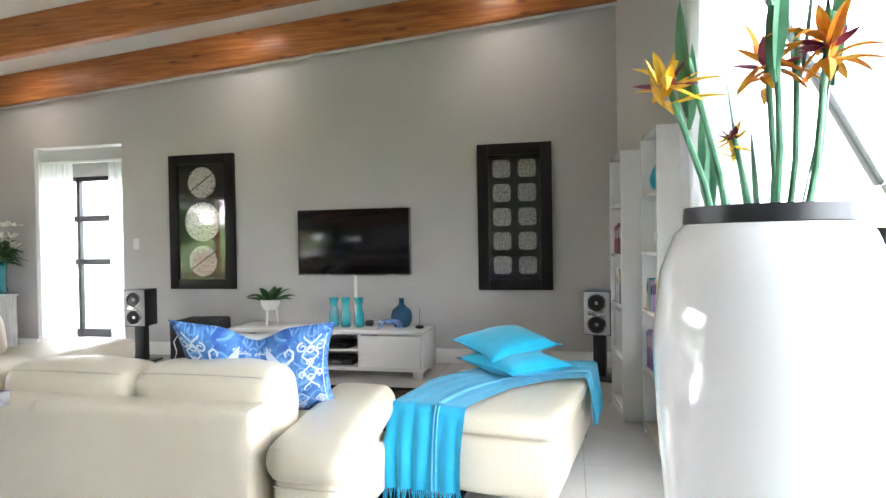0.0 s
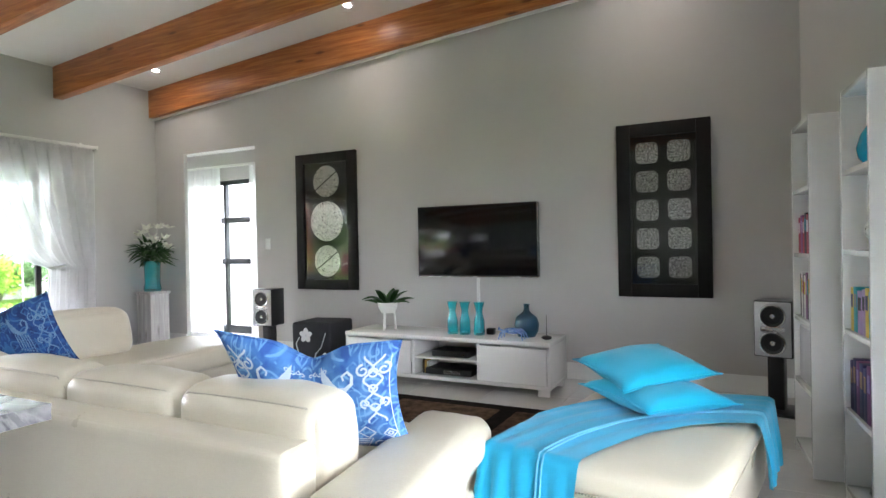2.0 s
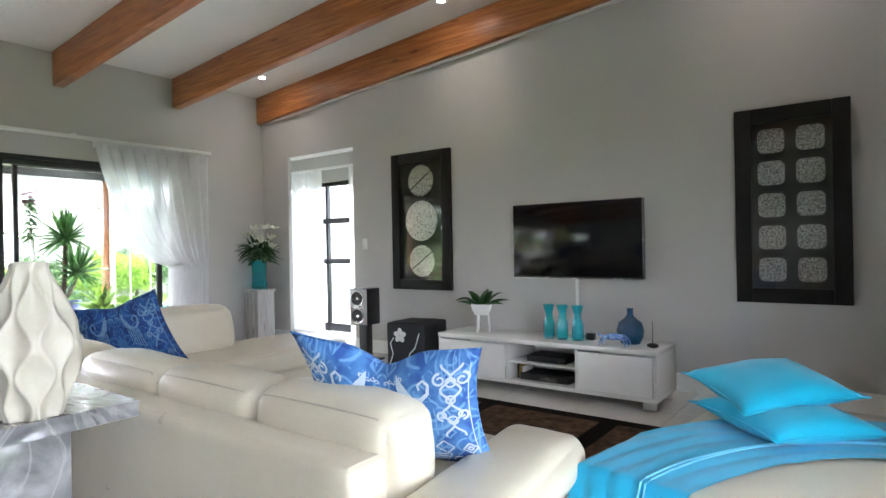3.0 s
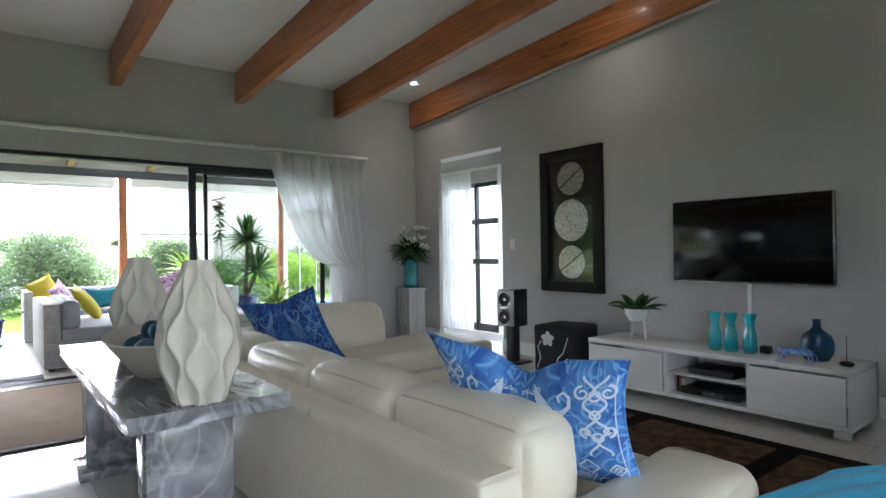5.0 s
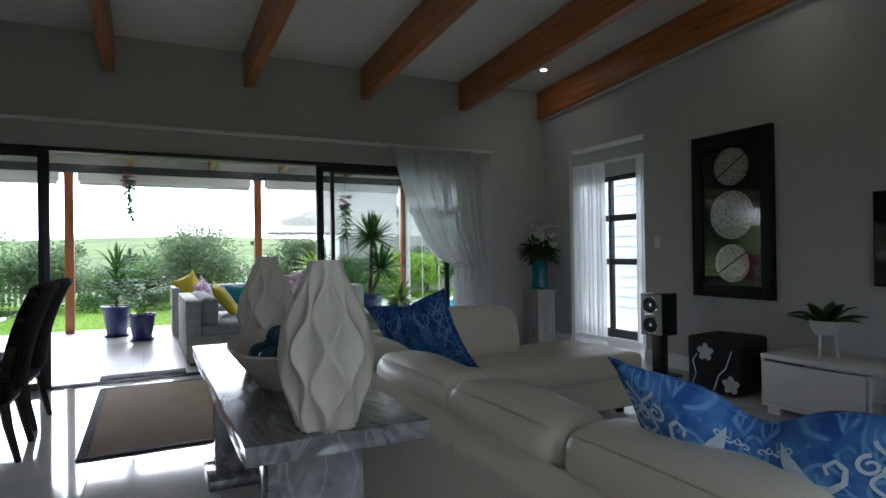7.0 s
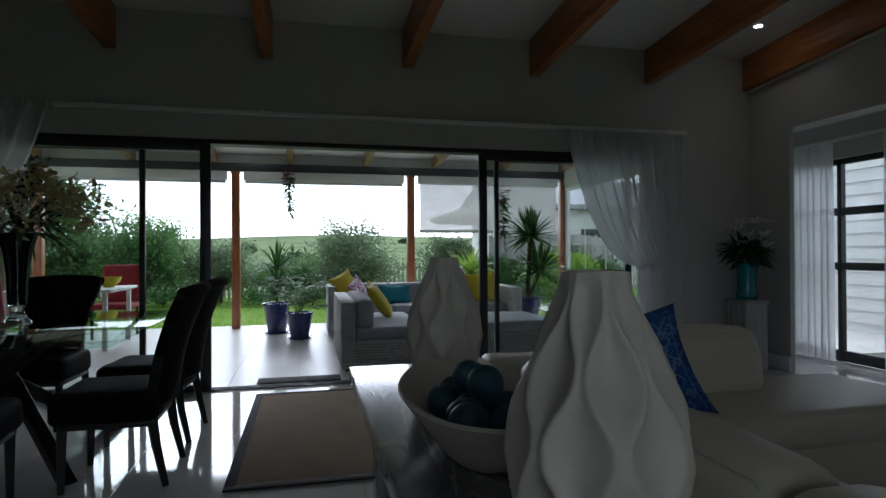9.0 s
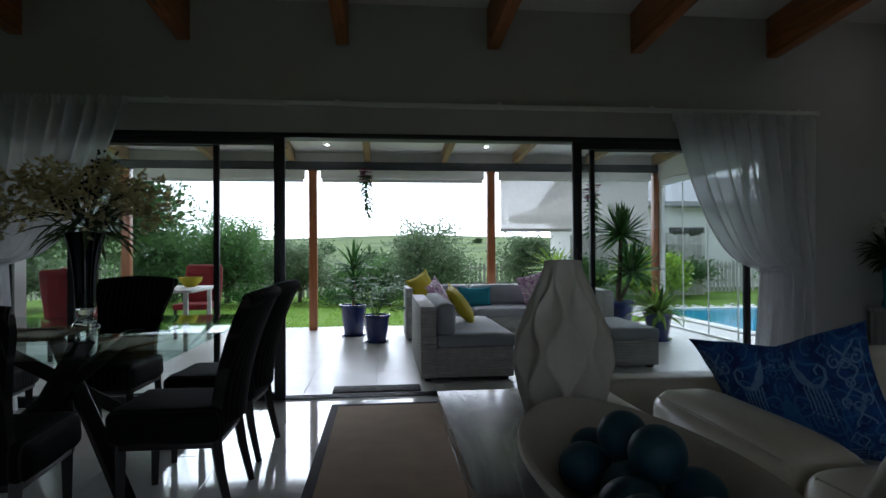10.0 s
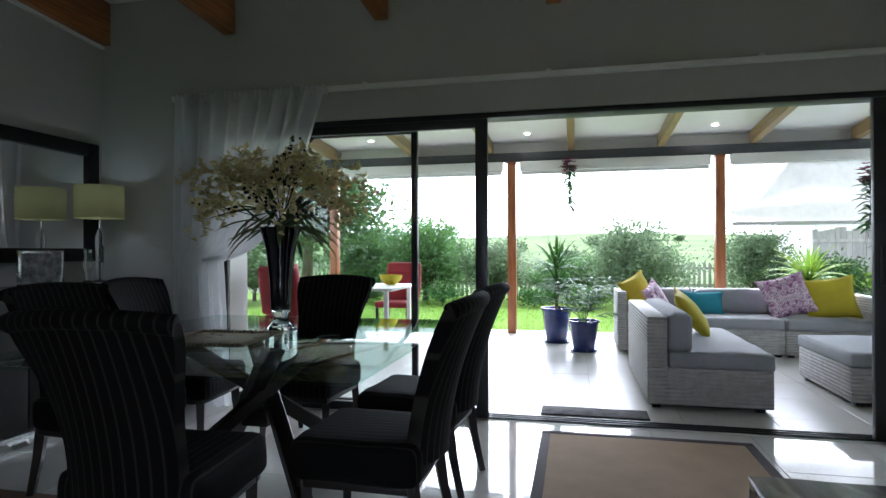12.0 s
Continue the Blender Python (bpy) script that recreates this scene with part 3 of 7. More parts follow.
# ---- console table ----
def marble():
    m = bpy.data.materials.new("grey_marble")
    n, l, b = nodes_of(m)
    co, mp = n.new("ShaderNodeTexCoord"), n.new("ShaderNodeMapping")
    mp.inputs["Rotation"].default_value = (0.3, 0.5, 0.6)
    mp.inputs["Scale"].default_value = (0.7, 2.2, 1.6)
    l.new(co.outputs["Object"], mp.inputs["Vector"])
    a, v = n.new("ShaderNodeTexNoise"), n.new("ShaderNodeTexNoise")
    a.inputs["Scale"].default_value, a.inputs["Detail"].default_value, a.inputs["Distortion"].default_value = 2.2, 9, 1.6
    v.inputs["Scale"].default_value, v.inputs["Detail"].default_value, v.inputs["Distortion"].default_value = 1.3, 7, 2.6
    l.new(mp.outputs[0], a.inputs["Vector"])
    l.new(mp.outputs[0], v.inputs["Vector"])
    r = n.new("ShaderNodeValToRGB")
    e = r.color_ramp.elements
    e[0].position, e[1].position = 0.30, 0.72
    e[0].color, e[1].color = (0.085, 0.085, 0.092, 1), (0.29, 0.286, 0.286, 1)
    e2 = e.new(0.5)
    e2.color = (0.16, 0.158, 0.162, 1)
    l.new(a.outputs[0], r.inputs[0])
    ab = n.new("ShaderNodeMath")
    ab.operation = "SUBTRACT"
    l.new(v.outputs[0], ab.inputs[0])
    ab.inputs[1].default_value = 0.5
    aa = n.new("ShaderNodeMath")
    aa.operation = "ABSOLUTE"
    l.new(ab.outputs[0], aa.inputs[0])
    vr = n.new("ShaderNodeValToRGB")
    vr.color_ramp.elements[0].position, vr.color_ramp.elements[1].position = 0.0, 0.035
    vr.color_ramp.elements[0].color, vr.color_ramp.elements[1].color = (0.22, 0.22, 0.22, 1), (0, 0, 0, 1)
    l.new(aa.outputs[0], vr.inputs[0])
    mx = n.new("ShaderNodeMix")
    mx.data_type = "RGBA"
    l.new(vr.outputs[0], mx.inputs[0])
    l.new(r.outputs[0], mx.inputs[6])
    mx.inputs[7].default_value = (0.62, 0.60, 0.58, 1)
    l.new(mx.outputs[2], b.inputs["Base Color"])
    b.inputs["Roughness"].default_value = 0.12
    return m


MARBLE = marble()
con = thing("console_table", pose(-2.78, 1.93, 0), "polished grey marble console table behind the sofa", "console table")
bm = bmesh.new()
box(bm, -0.97, 0.95, -0.27, 0.26, 0.60, 0.655)
bmesh.ops.subdivide_edges(bm, edges=list(bm.edges), cuts=24, use_grid_fill=True)
for v in bm.verts:
    if abs(v.co.x) > 0.94 or abs(v.co.y) > 0.25:
        k = noise.noise(Vector((v.co.x * 9, v.co.y * 9, v.co.z * 30)))
        v.co.x += 0.008 * k
        v.co.y += 0.006 * noise.noise(Vector((v.co.x * 11, v.co.y * 7, v.co.z * 40)))
part("tabletop", bm, MARBLE, con)
for x in (-0.68, 0.74):
    part("leg", boxed(x - 0.075, x + 0.075, -0.19, 0.10, 0.05, 0.60, bev=0.006), MARBLE, con)
    part("foot", boxed(x - 0.16, x + 0.16, -0.23, 0.16, 0.0, 0.05, bev=0.006), MARBLE, con)

# ---- ottoman ----
ott = thing("ottoman", pose(-0.09, 3.53, 0, 0, 0, -9), "large cream leather storage ottoman on the tiles", "ottoman")
part("body", soft_box(-0.36, 0.36, -0.59, 0.59, 0.06, 0.33, 0.03, 0.006), LEATHER, ott)
part("top", soft_box(-0.37, 0.37, -0.60, 0.60, 0.325, 0.43, 0.035, 0.010, 14), LEATHER, ott)
bm = bmesh.new()
for k in range(64):
    for (x, y) in ((-0.35 + 0.7 * k / 63, -0.604), (0.374, -0.59 + 1.18 * k / 63)):
        bmesh.ops.create_icosphere(bm, subdivisions=1, radius=0.004, matrix=Matrix.Translation((x, y, 0.338)))
part("piping", bm, STITCH, ott, "row of stitched seam dots")
for x in (-0.29, 0.29):
    for y in (-0.52, 0.52):
        bm = bmesh.new()
        lathe(bm, [(0.045, 0), (0.05, 0.03), (0.04, 0.065)], 14, (x, y, 0))
        part("foot", bm, BLACK, ott)

# ---- rug ----
def rug_mat():
    m = surf("shag_rug", (0.16, 0.10, 0.065), (0.05, 0.032, 0.022), 0.95, scale=16, fine=220, bump=1.0, spec=0.05)
    return m


rug = thing("rug", pose(-1.75, 3.95, 0), "dark brown shaggy rug with black bordered squares", "rug")
RUGB = surf("rug_border", (0.025, 0.02, 0.018), (0.012, 0.01, 0.009), 0.95, scale=30, fine=250, bump=1.0, spec=0.05)
RUGC = rug_mat()
part("backing", boxed(-1.28, 1.50, -1.05, 0.98, 0.001, 0.014, bev=0.004), RUGB, rug)
for i in range(3):
    for j in range(2):
        x0, y0 = -1.16 + i * 0.90, -0.94 + j * 0.96
        part("square", boxed(x0, x0 + 0.78, y0, y0 + 0.83, 0.012, 0.022, bev=0.006), RUGC, rug, "brown flecked square")

# ---- television and cabinet ----
SCREEN = surf("tv_screen", (0.006, 0.006, 0.008), (0.005, 0.005, 0.006), 0.12, fine=20, bump=0, rvar=0.02)
tv = thing("television", pose(-1.885, YT, 1.205), "flat black television with a slim silver rim on the grey wall", "television")
part("body", boxed(-0.595, 0.595, -0.075, -0.02, -0.33, 0.33, bev=0.006), BLACK, tv)
part("screen", boxed(-0.585, 0.585, -0.0785, -0.070, -0.315, 0.322, bev=0.001), SCREEN, tv, "glossy dark screen")
STEEL = surf("brushed_steel", (0.6, 0.6, 0.6), (0.5, 0.5, 0.5), 0.25, 1.0, scale=20, fine=150, bump=0.03)
part("rim", boxed(-0.598, 0.598, -0.082, -0.072, -0.336, -0.327, bev=0.001), STEEL, tv)
part("rim", boxed(0.592, 0.6, -0.082, -0.072, -0.327, 0.33, bev=0.001), STEEL, tv)
part("bracket", boxed(-0.2, 0.2, -0.02, -0.001, -0.15, 0.15), BLACK, tv)
part("logo", boxed(-0.02, 0.02, -0.0838, -0.0815, -0.334, -0.329), WHITE, tv)
mesh_thing("cable_cover", boxed(-1.90, -1.872, YT - 0.02, YT - 0.001, 0.42, 0.86, bev=0.003), WHITE, "white plastic cable cover on the wall", "cable cover")

cab = thing("media_cabinet", pose(-1.94, 5.50, 0), "low white gloss media cabinet with two flap doors", "cabinet")
CW = 0.935
part("top", boxed(-CW, CW, -0.24, 0.24, 0.385, 0.42, bev=0.003), LACQUER, cab)
part("bottom", boxed(-CW, CW, -0.235, 0.24, 0.06, 0.09, bev=0.003), LACQUER, cab)
for x in (-CW, -0.26, 0.335, CW - 0.025):
    part("side_panel", boxed(x, x + 0.025, -0.232, 0.24, 0.09, 0.385, bev=0.002), LACQUER, cab)
part("back_panel", boxed(-CW, CW, 0.222, 0.236, 0.09, 0.385), LACQUER, cab, smooth=False)
part("shelf", boxed(-0.235, 0.335, -0.225, 0.22, 0.228, 0.244, bev=0.002), LACQUER, cab)
part("door", boxed(-CW + 0.027, -0.262, -0.248, -0.234, 0.094, 0.372, bev=0.003), LACQUER, cab)
part("door", boxed(0.362, CW - 0.027, -0.248, -0.234, 0.094, 0.372, bev=0.003), LACQUER, cab)
for x in (-CW + 0.05, CW - 0.08):
    for y in (-0.2, 0.18):
        part("foot", boxed(x - 0.03, x + 0.06, y, y + 0.04, 0, 0.06, bev=0.003), LACQUER, cab)

# ---- framed art ----
FRAME = surf("black_wood_frame", (0.014, 0.012, 0.012), (0.009, 0.008, 0.008), 0.5, fine=80, bump=0.05, stretch=(1, 1, 0.1), spec=0.25)
MATT = surf("black_mount", (0.02, 0.017, 0.017), (0.014, 0.012, 0.012), 0.6, fine=120)
SILVER = surf("hammered_silver", (0.78, 0.77, 0.72), (0.45, 0.44, 0.40), 0.3, 1.0, scale=60, fine=130, bump=0.8)
ARTGLASS = pane_glass("picture_glass", (0.97, 0.97, 0.97), ior=1.65)


CLEARPANE = pane_glass("inner_glass_face", (0.99, 0.99, 0.99), 0.0)
DULLSIL = surf("dull_silver", (0.52, 0.51, 0.47), (0.10, 0.098, 0.09), 0.35, 1.0, scale=70, fine=150, bump=1.0)


def art(x0, x1, z0, z1, label):
    cx, cz = (x0 + x1) / 2, (z0 + z1) / 2
    w, h, f = (x1 - x0) / 2, (z1 - z0) / 2, 0.105
    a = thing("framed_art", pose(cx, YT, cz), label, "picture", "framed art")
    for (a0, a1, b0, b1) in ((-w, -w + f, -h, h), (w - f, w, -h, h), (-w + f, w - f, h - f, h), (-w + f, w - f, -h, -h + f)):
        part("frame_side", boxed(a0, a1, -0.05, -0.002, b0, b1, bev=0.004), FRAME, a)
    part("mount", boxed(-w + f, w - f, -0.02, -0.006, -h + f, h - f), MATT, a, smooth=False)
    g = part("pane", boxed(-w + f, w - f, -0.034, -0.031, -h + f, h - f), ARTGLASS, a, smooth=False)
    g.visible_shadow = False
    faced(g, (0, -1, 0), CLEARPANE)
    return a, w - f, h - f


a, w, h = art(-3.995, -3.22, 0.725, 2.165, "black framed picture of three ribbed silver discs")
for cz in (0.42, 0.0, -0.42):
    r0 = 0.165 if cz else 0.21
    bm = bmesh.new()
    lathe(bm, [(0.0, 0.006), (r0, 0.006), (r0, 0.0)], 40)
    bmesh.ops.transform(bm, matrix=pose(0, -0.0205, cz, 90, 0, 0), verts=list(bm.verts))
    d = part("disc", bm, SILVER, a, "round hammered silver disc")
    if cz:
        for k in range(4):
            bm = bmesh.new()
            rr = 0.03 + k * 0.036
            tube(bm, [(rr * math.cos(q), -0.028, cz + rr * math.sin(q)) for q in [j * math.pi / 16 + 0.75 for j in range(33)]], 0.007, 6)
            part("rib", bm, SILVER, d)
        bm = bmesh.new()
        tube(bm, [(-0.15, -0.03, cz - 0.1), (0.15, -0.03, cz + 0.1)], 0.006, 6)
        part("groove", bm, MATT, d)
a, w, h = art(-0.62, 0.085, 0.72, 2.115, "black framed picture of ten textured silver squares")
for i in range(2):
    for j in range(5):
        bm = bmesh.new()
        cx, cz = -0.12 + 0.24 * i, 0.46 - 0.23 * j
        box(bm, cx - 0.085, cx + 0.085, -0.03, -0.0205, cz - 0.085, cz + 0.085)
        bmesh.ops.bevel(bm, geom=[e for e in bm.edges if abs(e.verts[0].co.y - e.verts[1].co.y) > 0.005], offset=0.04, segments=4, affect="EDGES", profile=0.5)
        part("square", bm, DULLSIL, a, "textured silver square")

# ---- cushions and throw ----
def ikat(name, base, dark, line):
    """Blue cotton, printed with mirrored pale curls and small lozenges."""
    m = bpy.data.materials.new(name)
    n, l, b = nodes_of(m)

    def op(kind, a, c=None, d=None):
        k = n.new("ShaderNodeMath")
        k.operation = kind
        for q, w in enumerate((a, c, d)):
            if w is None:
                continue
            if hasattr(w, "default_value"):
                l.new(w, k.inputs[q])
            else:
                k.inputs[q].default_value = w
        return k.outputs[0]

    def span(v, lo, hi):
        k = n.new("ShaderNodeMapRange")
        k.inputs["From Min"].default_value, k.inputs["From Max"].default_value = lo, hi
        l.new(v, k.inputs[0])
        return k.outputs[0]

    co, ab = n.new("ShaderNodeTexCoord"), n.new("ShaderNodeVectorMath")
    ab.operation = "ABSOLUTE"
    l.new(co.outputs["Object"], ab.inputs[0])
    xa, xb, cm = n.new("ShaderNodeSeparateXYZ"), n.new("ShaderNodeSeparateXYZ"), n.new("ShaderNodeCombineXYZ")
    l.new(ab.outputs[0], xa.inputs[0])
    l.new(co.outputs["Object"], xb.inputs[0])
    l.new(xa.outputs[0], cm.inputs[0])
    l.new(xb.outputs[1], cm.inputs[1])
    nz = n.new("ShaderNodeTexNoise")
    nz.inputs["Scale"].default_value = 9
    l.new(cm.outputs[0], nz.inputs["Vector"])
    off = n.new("ShaderNodeVectorMath")
    off.operation = "MULTIPLY_ADD"
    off.inputs[1].default_value = (0.05, 0.05, 0.0)
    l.new(nz.outputs["Color"], off.inputs[0])
    l.new(cm.outputs[0], off.inputs[2])
    vo = n.new("ShaderNodeTexVoronoi")
    vo.voronoi_dimensions = "2D"
    vo.inputs["Scale"].default_value, vo.inputs["Randomness"].default_value = 10.0, 0.8
    l.new(off.outputs[0], vo.inputs["Vector"])
    df, sp = n.new("ShaderNodeVectorMath"), n.new("ShaderNodeSeparateXYZ")
    df.operation = "SUBTRACT"
    l.new(off.outputs[0], df.inputs[0])
    l.new(vo.outputs["Position"], df.inputs[1])
    l.new(df.outputs[0], sp.inputs[0])
    ang = op("ARCTAN2", sp.outputs[1], sp.outputs[0])
    curl = op("SINE", op("MULTIPLY_ADD", vo.outputs["Distance"], 19.0, ang))
    br = n.new("ShaderNodeTexNoise")
    br.inputs["Scale"].default_value = 17
    l.new(cm.outputs[0], br.inputs["Vector"])
    curl = op("MULTIPLY", span(curl, 0.62, 0.82), span(br.outputs[0], 0.39, 0.46))
    curl = op("MULTIPLY", curl, span(vo.outputs["Distance"], 0.62, 0.52))
    # lozenge outlines
    vd = n.new("ShaderNodeTexVoronoi")
    vd.voronoi_dimensions, vd.distance = "2D", "MANHATTAN"
    vd.inputs["Scale"].default_value, vd.inputs["Randomness"].default_value = 15, 0.6
    l.new(cm.outputs[0], vd.inputs["Vector"])
    loz = op("MULTIPLY", op("MULTIPLY", span(vd.outputs["Distance"], 0.24, 0.29), span(vd.outputs["Distance"], 0.42, 0.37)), span(br.outputs[0], 0.50, 0.44))
    # short hanging strokes
    wv2 = n.new("ShaderNodeTexWave")
    wv2.inputs["Scale"].default_value, wv2.inputs["Distortion"].default_value = 17, 1.5
    l.new(cm.outputs[0], wv2.inputs["Vector"])
    dash = op("MULTIPLY", span(wv2.outputs[0], 0.80, 0.92), span(nz.outputs[0], 0.53, 0.56))
    rp = op("MINIMUM", op("ADD", op("ADD", curl, dash), op("MULTIPLY", loz, 0.8)), 0.92)
    bl = n.new("ShaderNodeValToRGB")
    bl.color_ramp.elements[0].position, bl.color_ramp.elements[1].position = 0.36, 0.66
    bl.color_ramp.elements[0].color, bl.color_ramp.elements[1].color = (*dark, 1), (*base, 1)
    l.new(br.outputs[0], bl.inputs[0])
    mx = n.new("ShaderNodeMix")
    mx.data_type = "RGBA"
    l.new(rp, mx.inputs[0])
    l.new(bl.outputs[0], mx.inputs[6])
    mx.inputs[7].default_value = (*line, 1)
    l.new(mx.outputs[2], b.inputs["Base Color"])
    b.inputs["Roughness"].default_value = 0.85
    wv = n.new("ShaderNodeTexNoise")
    wv.inputs["Scale"].default_value = 300
    bp = n.new("ShaderNodeBump")
    bp.inputs["Strength"].default_value, bp.inputs["Distance"].default_value = 0.2, 0.003
    l.new(co.outputs["Object"], wv.inputs["Vector"])
    l.new(wv.outputs[0], bp.inputs["Height"])
    l.new(bp.outputs[0], b.inputs["Normal"])
    return m


IKAT = ikat("ikat_cotton", (0.09, 0.25, 0.56), (0.028, 0.10, 0.36), (0.17, 0.36, 0.64))
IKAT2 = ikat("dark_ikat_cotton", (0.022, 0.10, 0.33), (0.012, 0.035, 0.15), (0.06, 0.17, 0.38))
PRINT = surf("pale_print", (0.60, 0.66, 0.72), (0.50, 0.58, 0.68), 0.85, scale=40, fine=300, bump=0.15)
WASH1 = surf("pale_blue_wash", (0.26, 0.50, 0.72), (0.12, 0.34, 0.64), 0.85, scale=14, fine=300, bump=0.15)
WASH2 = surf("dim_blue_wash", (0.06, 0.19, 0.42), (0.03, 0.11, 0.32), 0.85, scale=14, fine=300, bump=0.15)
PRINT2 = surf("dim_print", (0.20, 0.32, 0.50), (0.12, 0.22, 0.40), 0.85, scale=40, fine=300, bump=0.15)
TURQ = surf("turquoise_cotton", (0.0, 0.40, 0.60), (0.0, 0.34, 0.53), 0.8, scale=5, fine=260, bump=0.25, sheen=0.2)


def arc(cx, cy, r0, r1, a0, a1, n=28):
    """A spiral about a centre, in the cushion's own -1 to 1 square."""
    return [(cx + (r0 + (r1 - r0) * k / n) * math.cos(radians(a0 + (a1 - a0) * k / n)), cy + 1.3 * (r0 + (r1 - r0) * k / n) * math.sin(radians(a0 + (a1 - a0) * k / n))) for k in range(n + 1)]


def motif():
    """The print of one half: horned crescents with a comb of strokes, scrolled columns, lozenges and ladders."""
    out = []
    hook = [(0.17, 0.86), (0.21, 0.66), (0.27, 0.48), (0.36, 0.37), (0.46, 0.37), (0.54, 0.47), (0.545, 0.60), (0.49, 0.67), (0.43, 0.61), (0.45, 0.53)]
    out.append((hook, (0.006, 0.045, 0.085, 0.105, 0.085, 0.055, 0.040, 0.034, 0.028, 0.020)))   # horned crescent
    for k in range(6):
        a = 0.27 + 0.047 * k
        out.append(([(a - 0.02, 0.40 - 0.02 * k), (a - 0.008, 0.20 - 0.02 * k), (a - 0.012, 0.05 - 0.03 * k)], (0.020, 0.020, 0.016)))
        out.append((arc(a - 0.012, 0.01 - 0.03 * k, 0.010, 0.010, 0, 360, 8), (0.018, 0.018)))
    for sgn in (-1, 1):                                                                       # scrolled column
        out.append(([(0.78 + sgn * (0.05 + 0.055 * math.cos(2 * math.pi * k / 13)), 0.88 - 1.15 * k / 40) for k in range(41)], (0.024, 0.026, 0.024)))
        out.append((arc(0.78 + sgn * 0.115, 0.66, 0.075, 0.02, 90, 90 - sgn * 430, 24), (0.028, 0.020)))
        out.append((arc(0.78 + sgn * 0.105, 0.10, 0.065, 0.02, -90, -90 + sgn * 430, 24), (0.028, 0.020)))
    for cy, r in ((0.62, 0.05), (0.36, 0.045), (0.02, 0.05)):
        out.append((arc(0.78, cy, r, r, 0, 360, 20), (0.022, 0.022)))
    for cx, cy, r in ((0.24, -0.52, 0.14), (0.24, -0.52, 0.07), (0.62, -0.48, 0.10), (0.88, -0.52, 0.075), (0.88, -0.52, 0.03)):
        q = [(cx + r, cy), (cx, cy + 1.3 * r), (cx - r, cy), (cx, cy - 1.3 * r), (cx + r, cy)]
        out.append(([(q[int(k / 6)][0] + (q[min(4, int(k / 6) + 1)][0] - q[int(k / 6)][0]) * (k % 6) / 6, q[int(k / 6)][1] + (q[min(4, int(k / 6) + 1)][1] - q[int(k / 6)][1]) * (k % 6) / 6) for k in range(25)], (0.018, 0.018)))
    for k in range(6):                                                                        # ladder tower
        out.append(([(0.52 - 0.022 * k, -0.92 + 0.055 * k), (0.52, -0.915 + 0.055 * k), (0.52 + 0.022 * k, -0.92 + 0.055 * k)], (0.018, 0.018)))
    out.append(([(0.38, -0.62), (0.52, -0.96), (0.66, -0.62)], (0.012, 0.012)))
    for k in range(4):                                                                        # small curls at the dent
        out.append((arc(0.05 + 0.055 * k, 0.74 + 0.02 * (k % 2), 0.030, 0.010, 90 * k, 90 * k + 330, 14), (0.016, 0.012)))
    out.append(([(0.955, 0.85 - 1.7 * k / 20) for k in range(21)], (0.010, 0.010)))
    out.append((arc(0.10, -0.78, 0.10, 0.03, 0, 400, 24), (0.018, 0.012)))
    out.append((arc(0.74, -0.80, 0.09, 0.03, 180, -220, 24), (0.018, 0.012)))
    return out


def printed(cushion, w, d, h, chop, material, wash):
    """Lays the print on the front of a cushion, following its swelling."""
    bm = bmesh.new()

    def on(u, v):
        u, v = max(-0.985, min(0.985, u)), max(-0.985, min(0.985, v))
        k = max(0.0, (1 - u * u) * (1 - v * v)) ** 0.45
        x = u * w / 2 * (1 - 0.09 * (1 - v * v) * abs(u)) * (1 + 0.05 * (u * v) ** 4)
        y = v * d / 2 * (1 - 0.09 * (1 - u * u) * abs(v)) * (1 + 0.05 * (u * v) ** 4)
        z = h / 2 * k
        if chop:
            q = math.exp(-(x / (w / 2) / 0.30) ** 2) * max(0, y / (d / 2) + 0.35) / 1.35
            y -= chop * q
            z *= 1 - 0.35 * q
        return Vector((x, y, z + 0.0035 + 0.006 * noise.noise(Vector((x * 9, y * 9, 3.0)))))

    for side in (-1, 1):
        for pts, widths in motif():
            fine = []
            for p, q in zip(pts, pts[1:]):
                m = max(1, int(math.hypot(q[0] - p[0], q[1] - p[1]) / 0.03))
                fine += [(p[0] + (q[0] - p[0]) * i / m, p[1] + (q[1] - p[1]) * i / m) for i in range(m)]
            fine.append(pts[-1])
            rows = []
            for i, p in enumerate(fine):
                a, b = fine[max(0, i - 1)], fine[min(len(fine) - 1, i + 1)]
                tx, ty = (b[0] - a[0]) * w, (b[1] - a[1]) * d
                L = math.hypot(tx, ty) or 1
                f = i / (len(fine) - 1) * (len(widths) - 1)
                g = min(len(widths) - 2, int(f))
                half = 0.5 * (widths[g] + (widths[g + 1] - widths[g]) * (f - g))
                rows.append([bm.verts.new(on(side * (p[0] - ty / L * half * c), p[1] + tx / L * half * c * w / d)) for c in (-1, 0, 1)])
            for A, B in zip(rows, rows[1:]):
                for c in (0, 1):
                    bm.faces.new((A[c], A[c + 1], B[c + 1], B[c]))
    part("print", bm, material, cushion, "pale printed scrolls and lozenges", angle=180)
    bm = bmesh.new()
    rows = []
    for i in range(15):
        v = 0.30 - 0.9 * i / 14
        hw = 0.02 + 0.24 * i / 14 + 0.012 * math.sin(5 * i)
        rows.append([bm.verts.new(on(hw * (c / 4 - 1), v) - Vector((0, 0, 0.0018))) for c in range(9)])
    for A, B in zip(rows, rows[1:]):
        for c in range(8):
            bm.faces.new((A[c], A[c + 1], B[c + 1], B[c]))
    part("wash", bm, wash, cushion, "paler washed triangle of the print", angle=180)


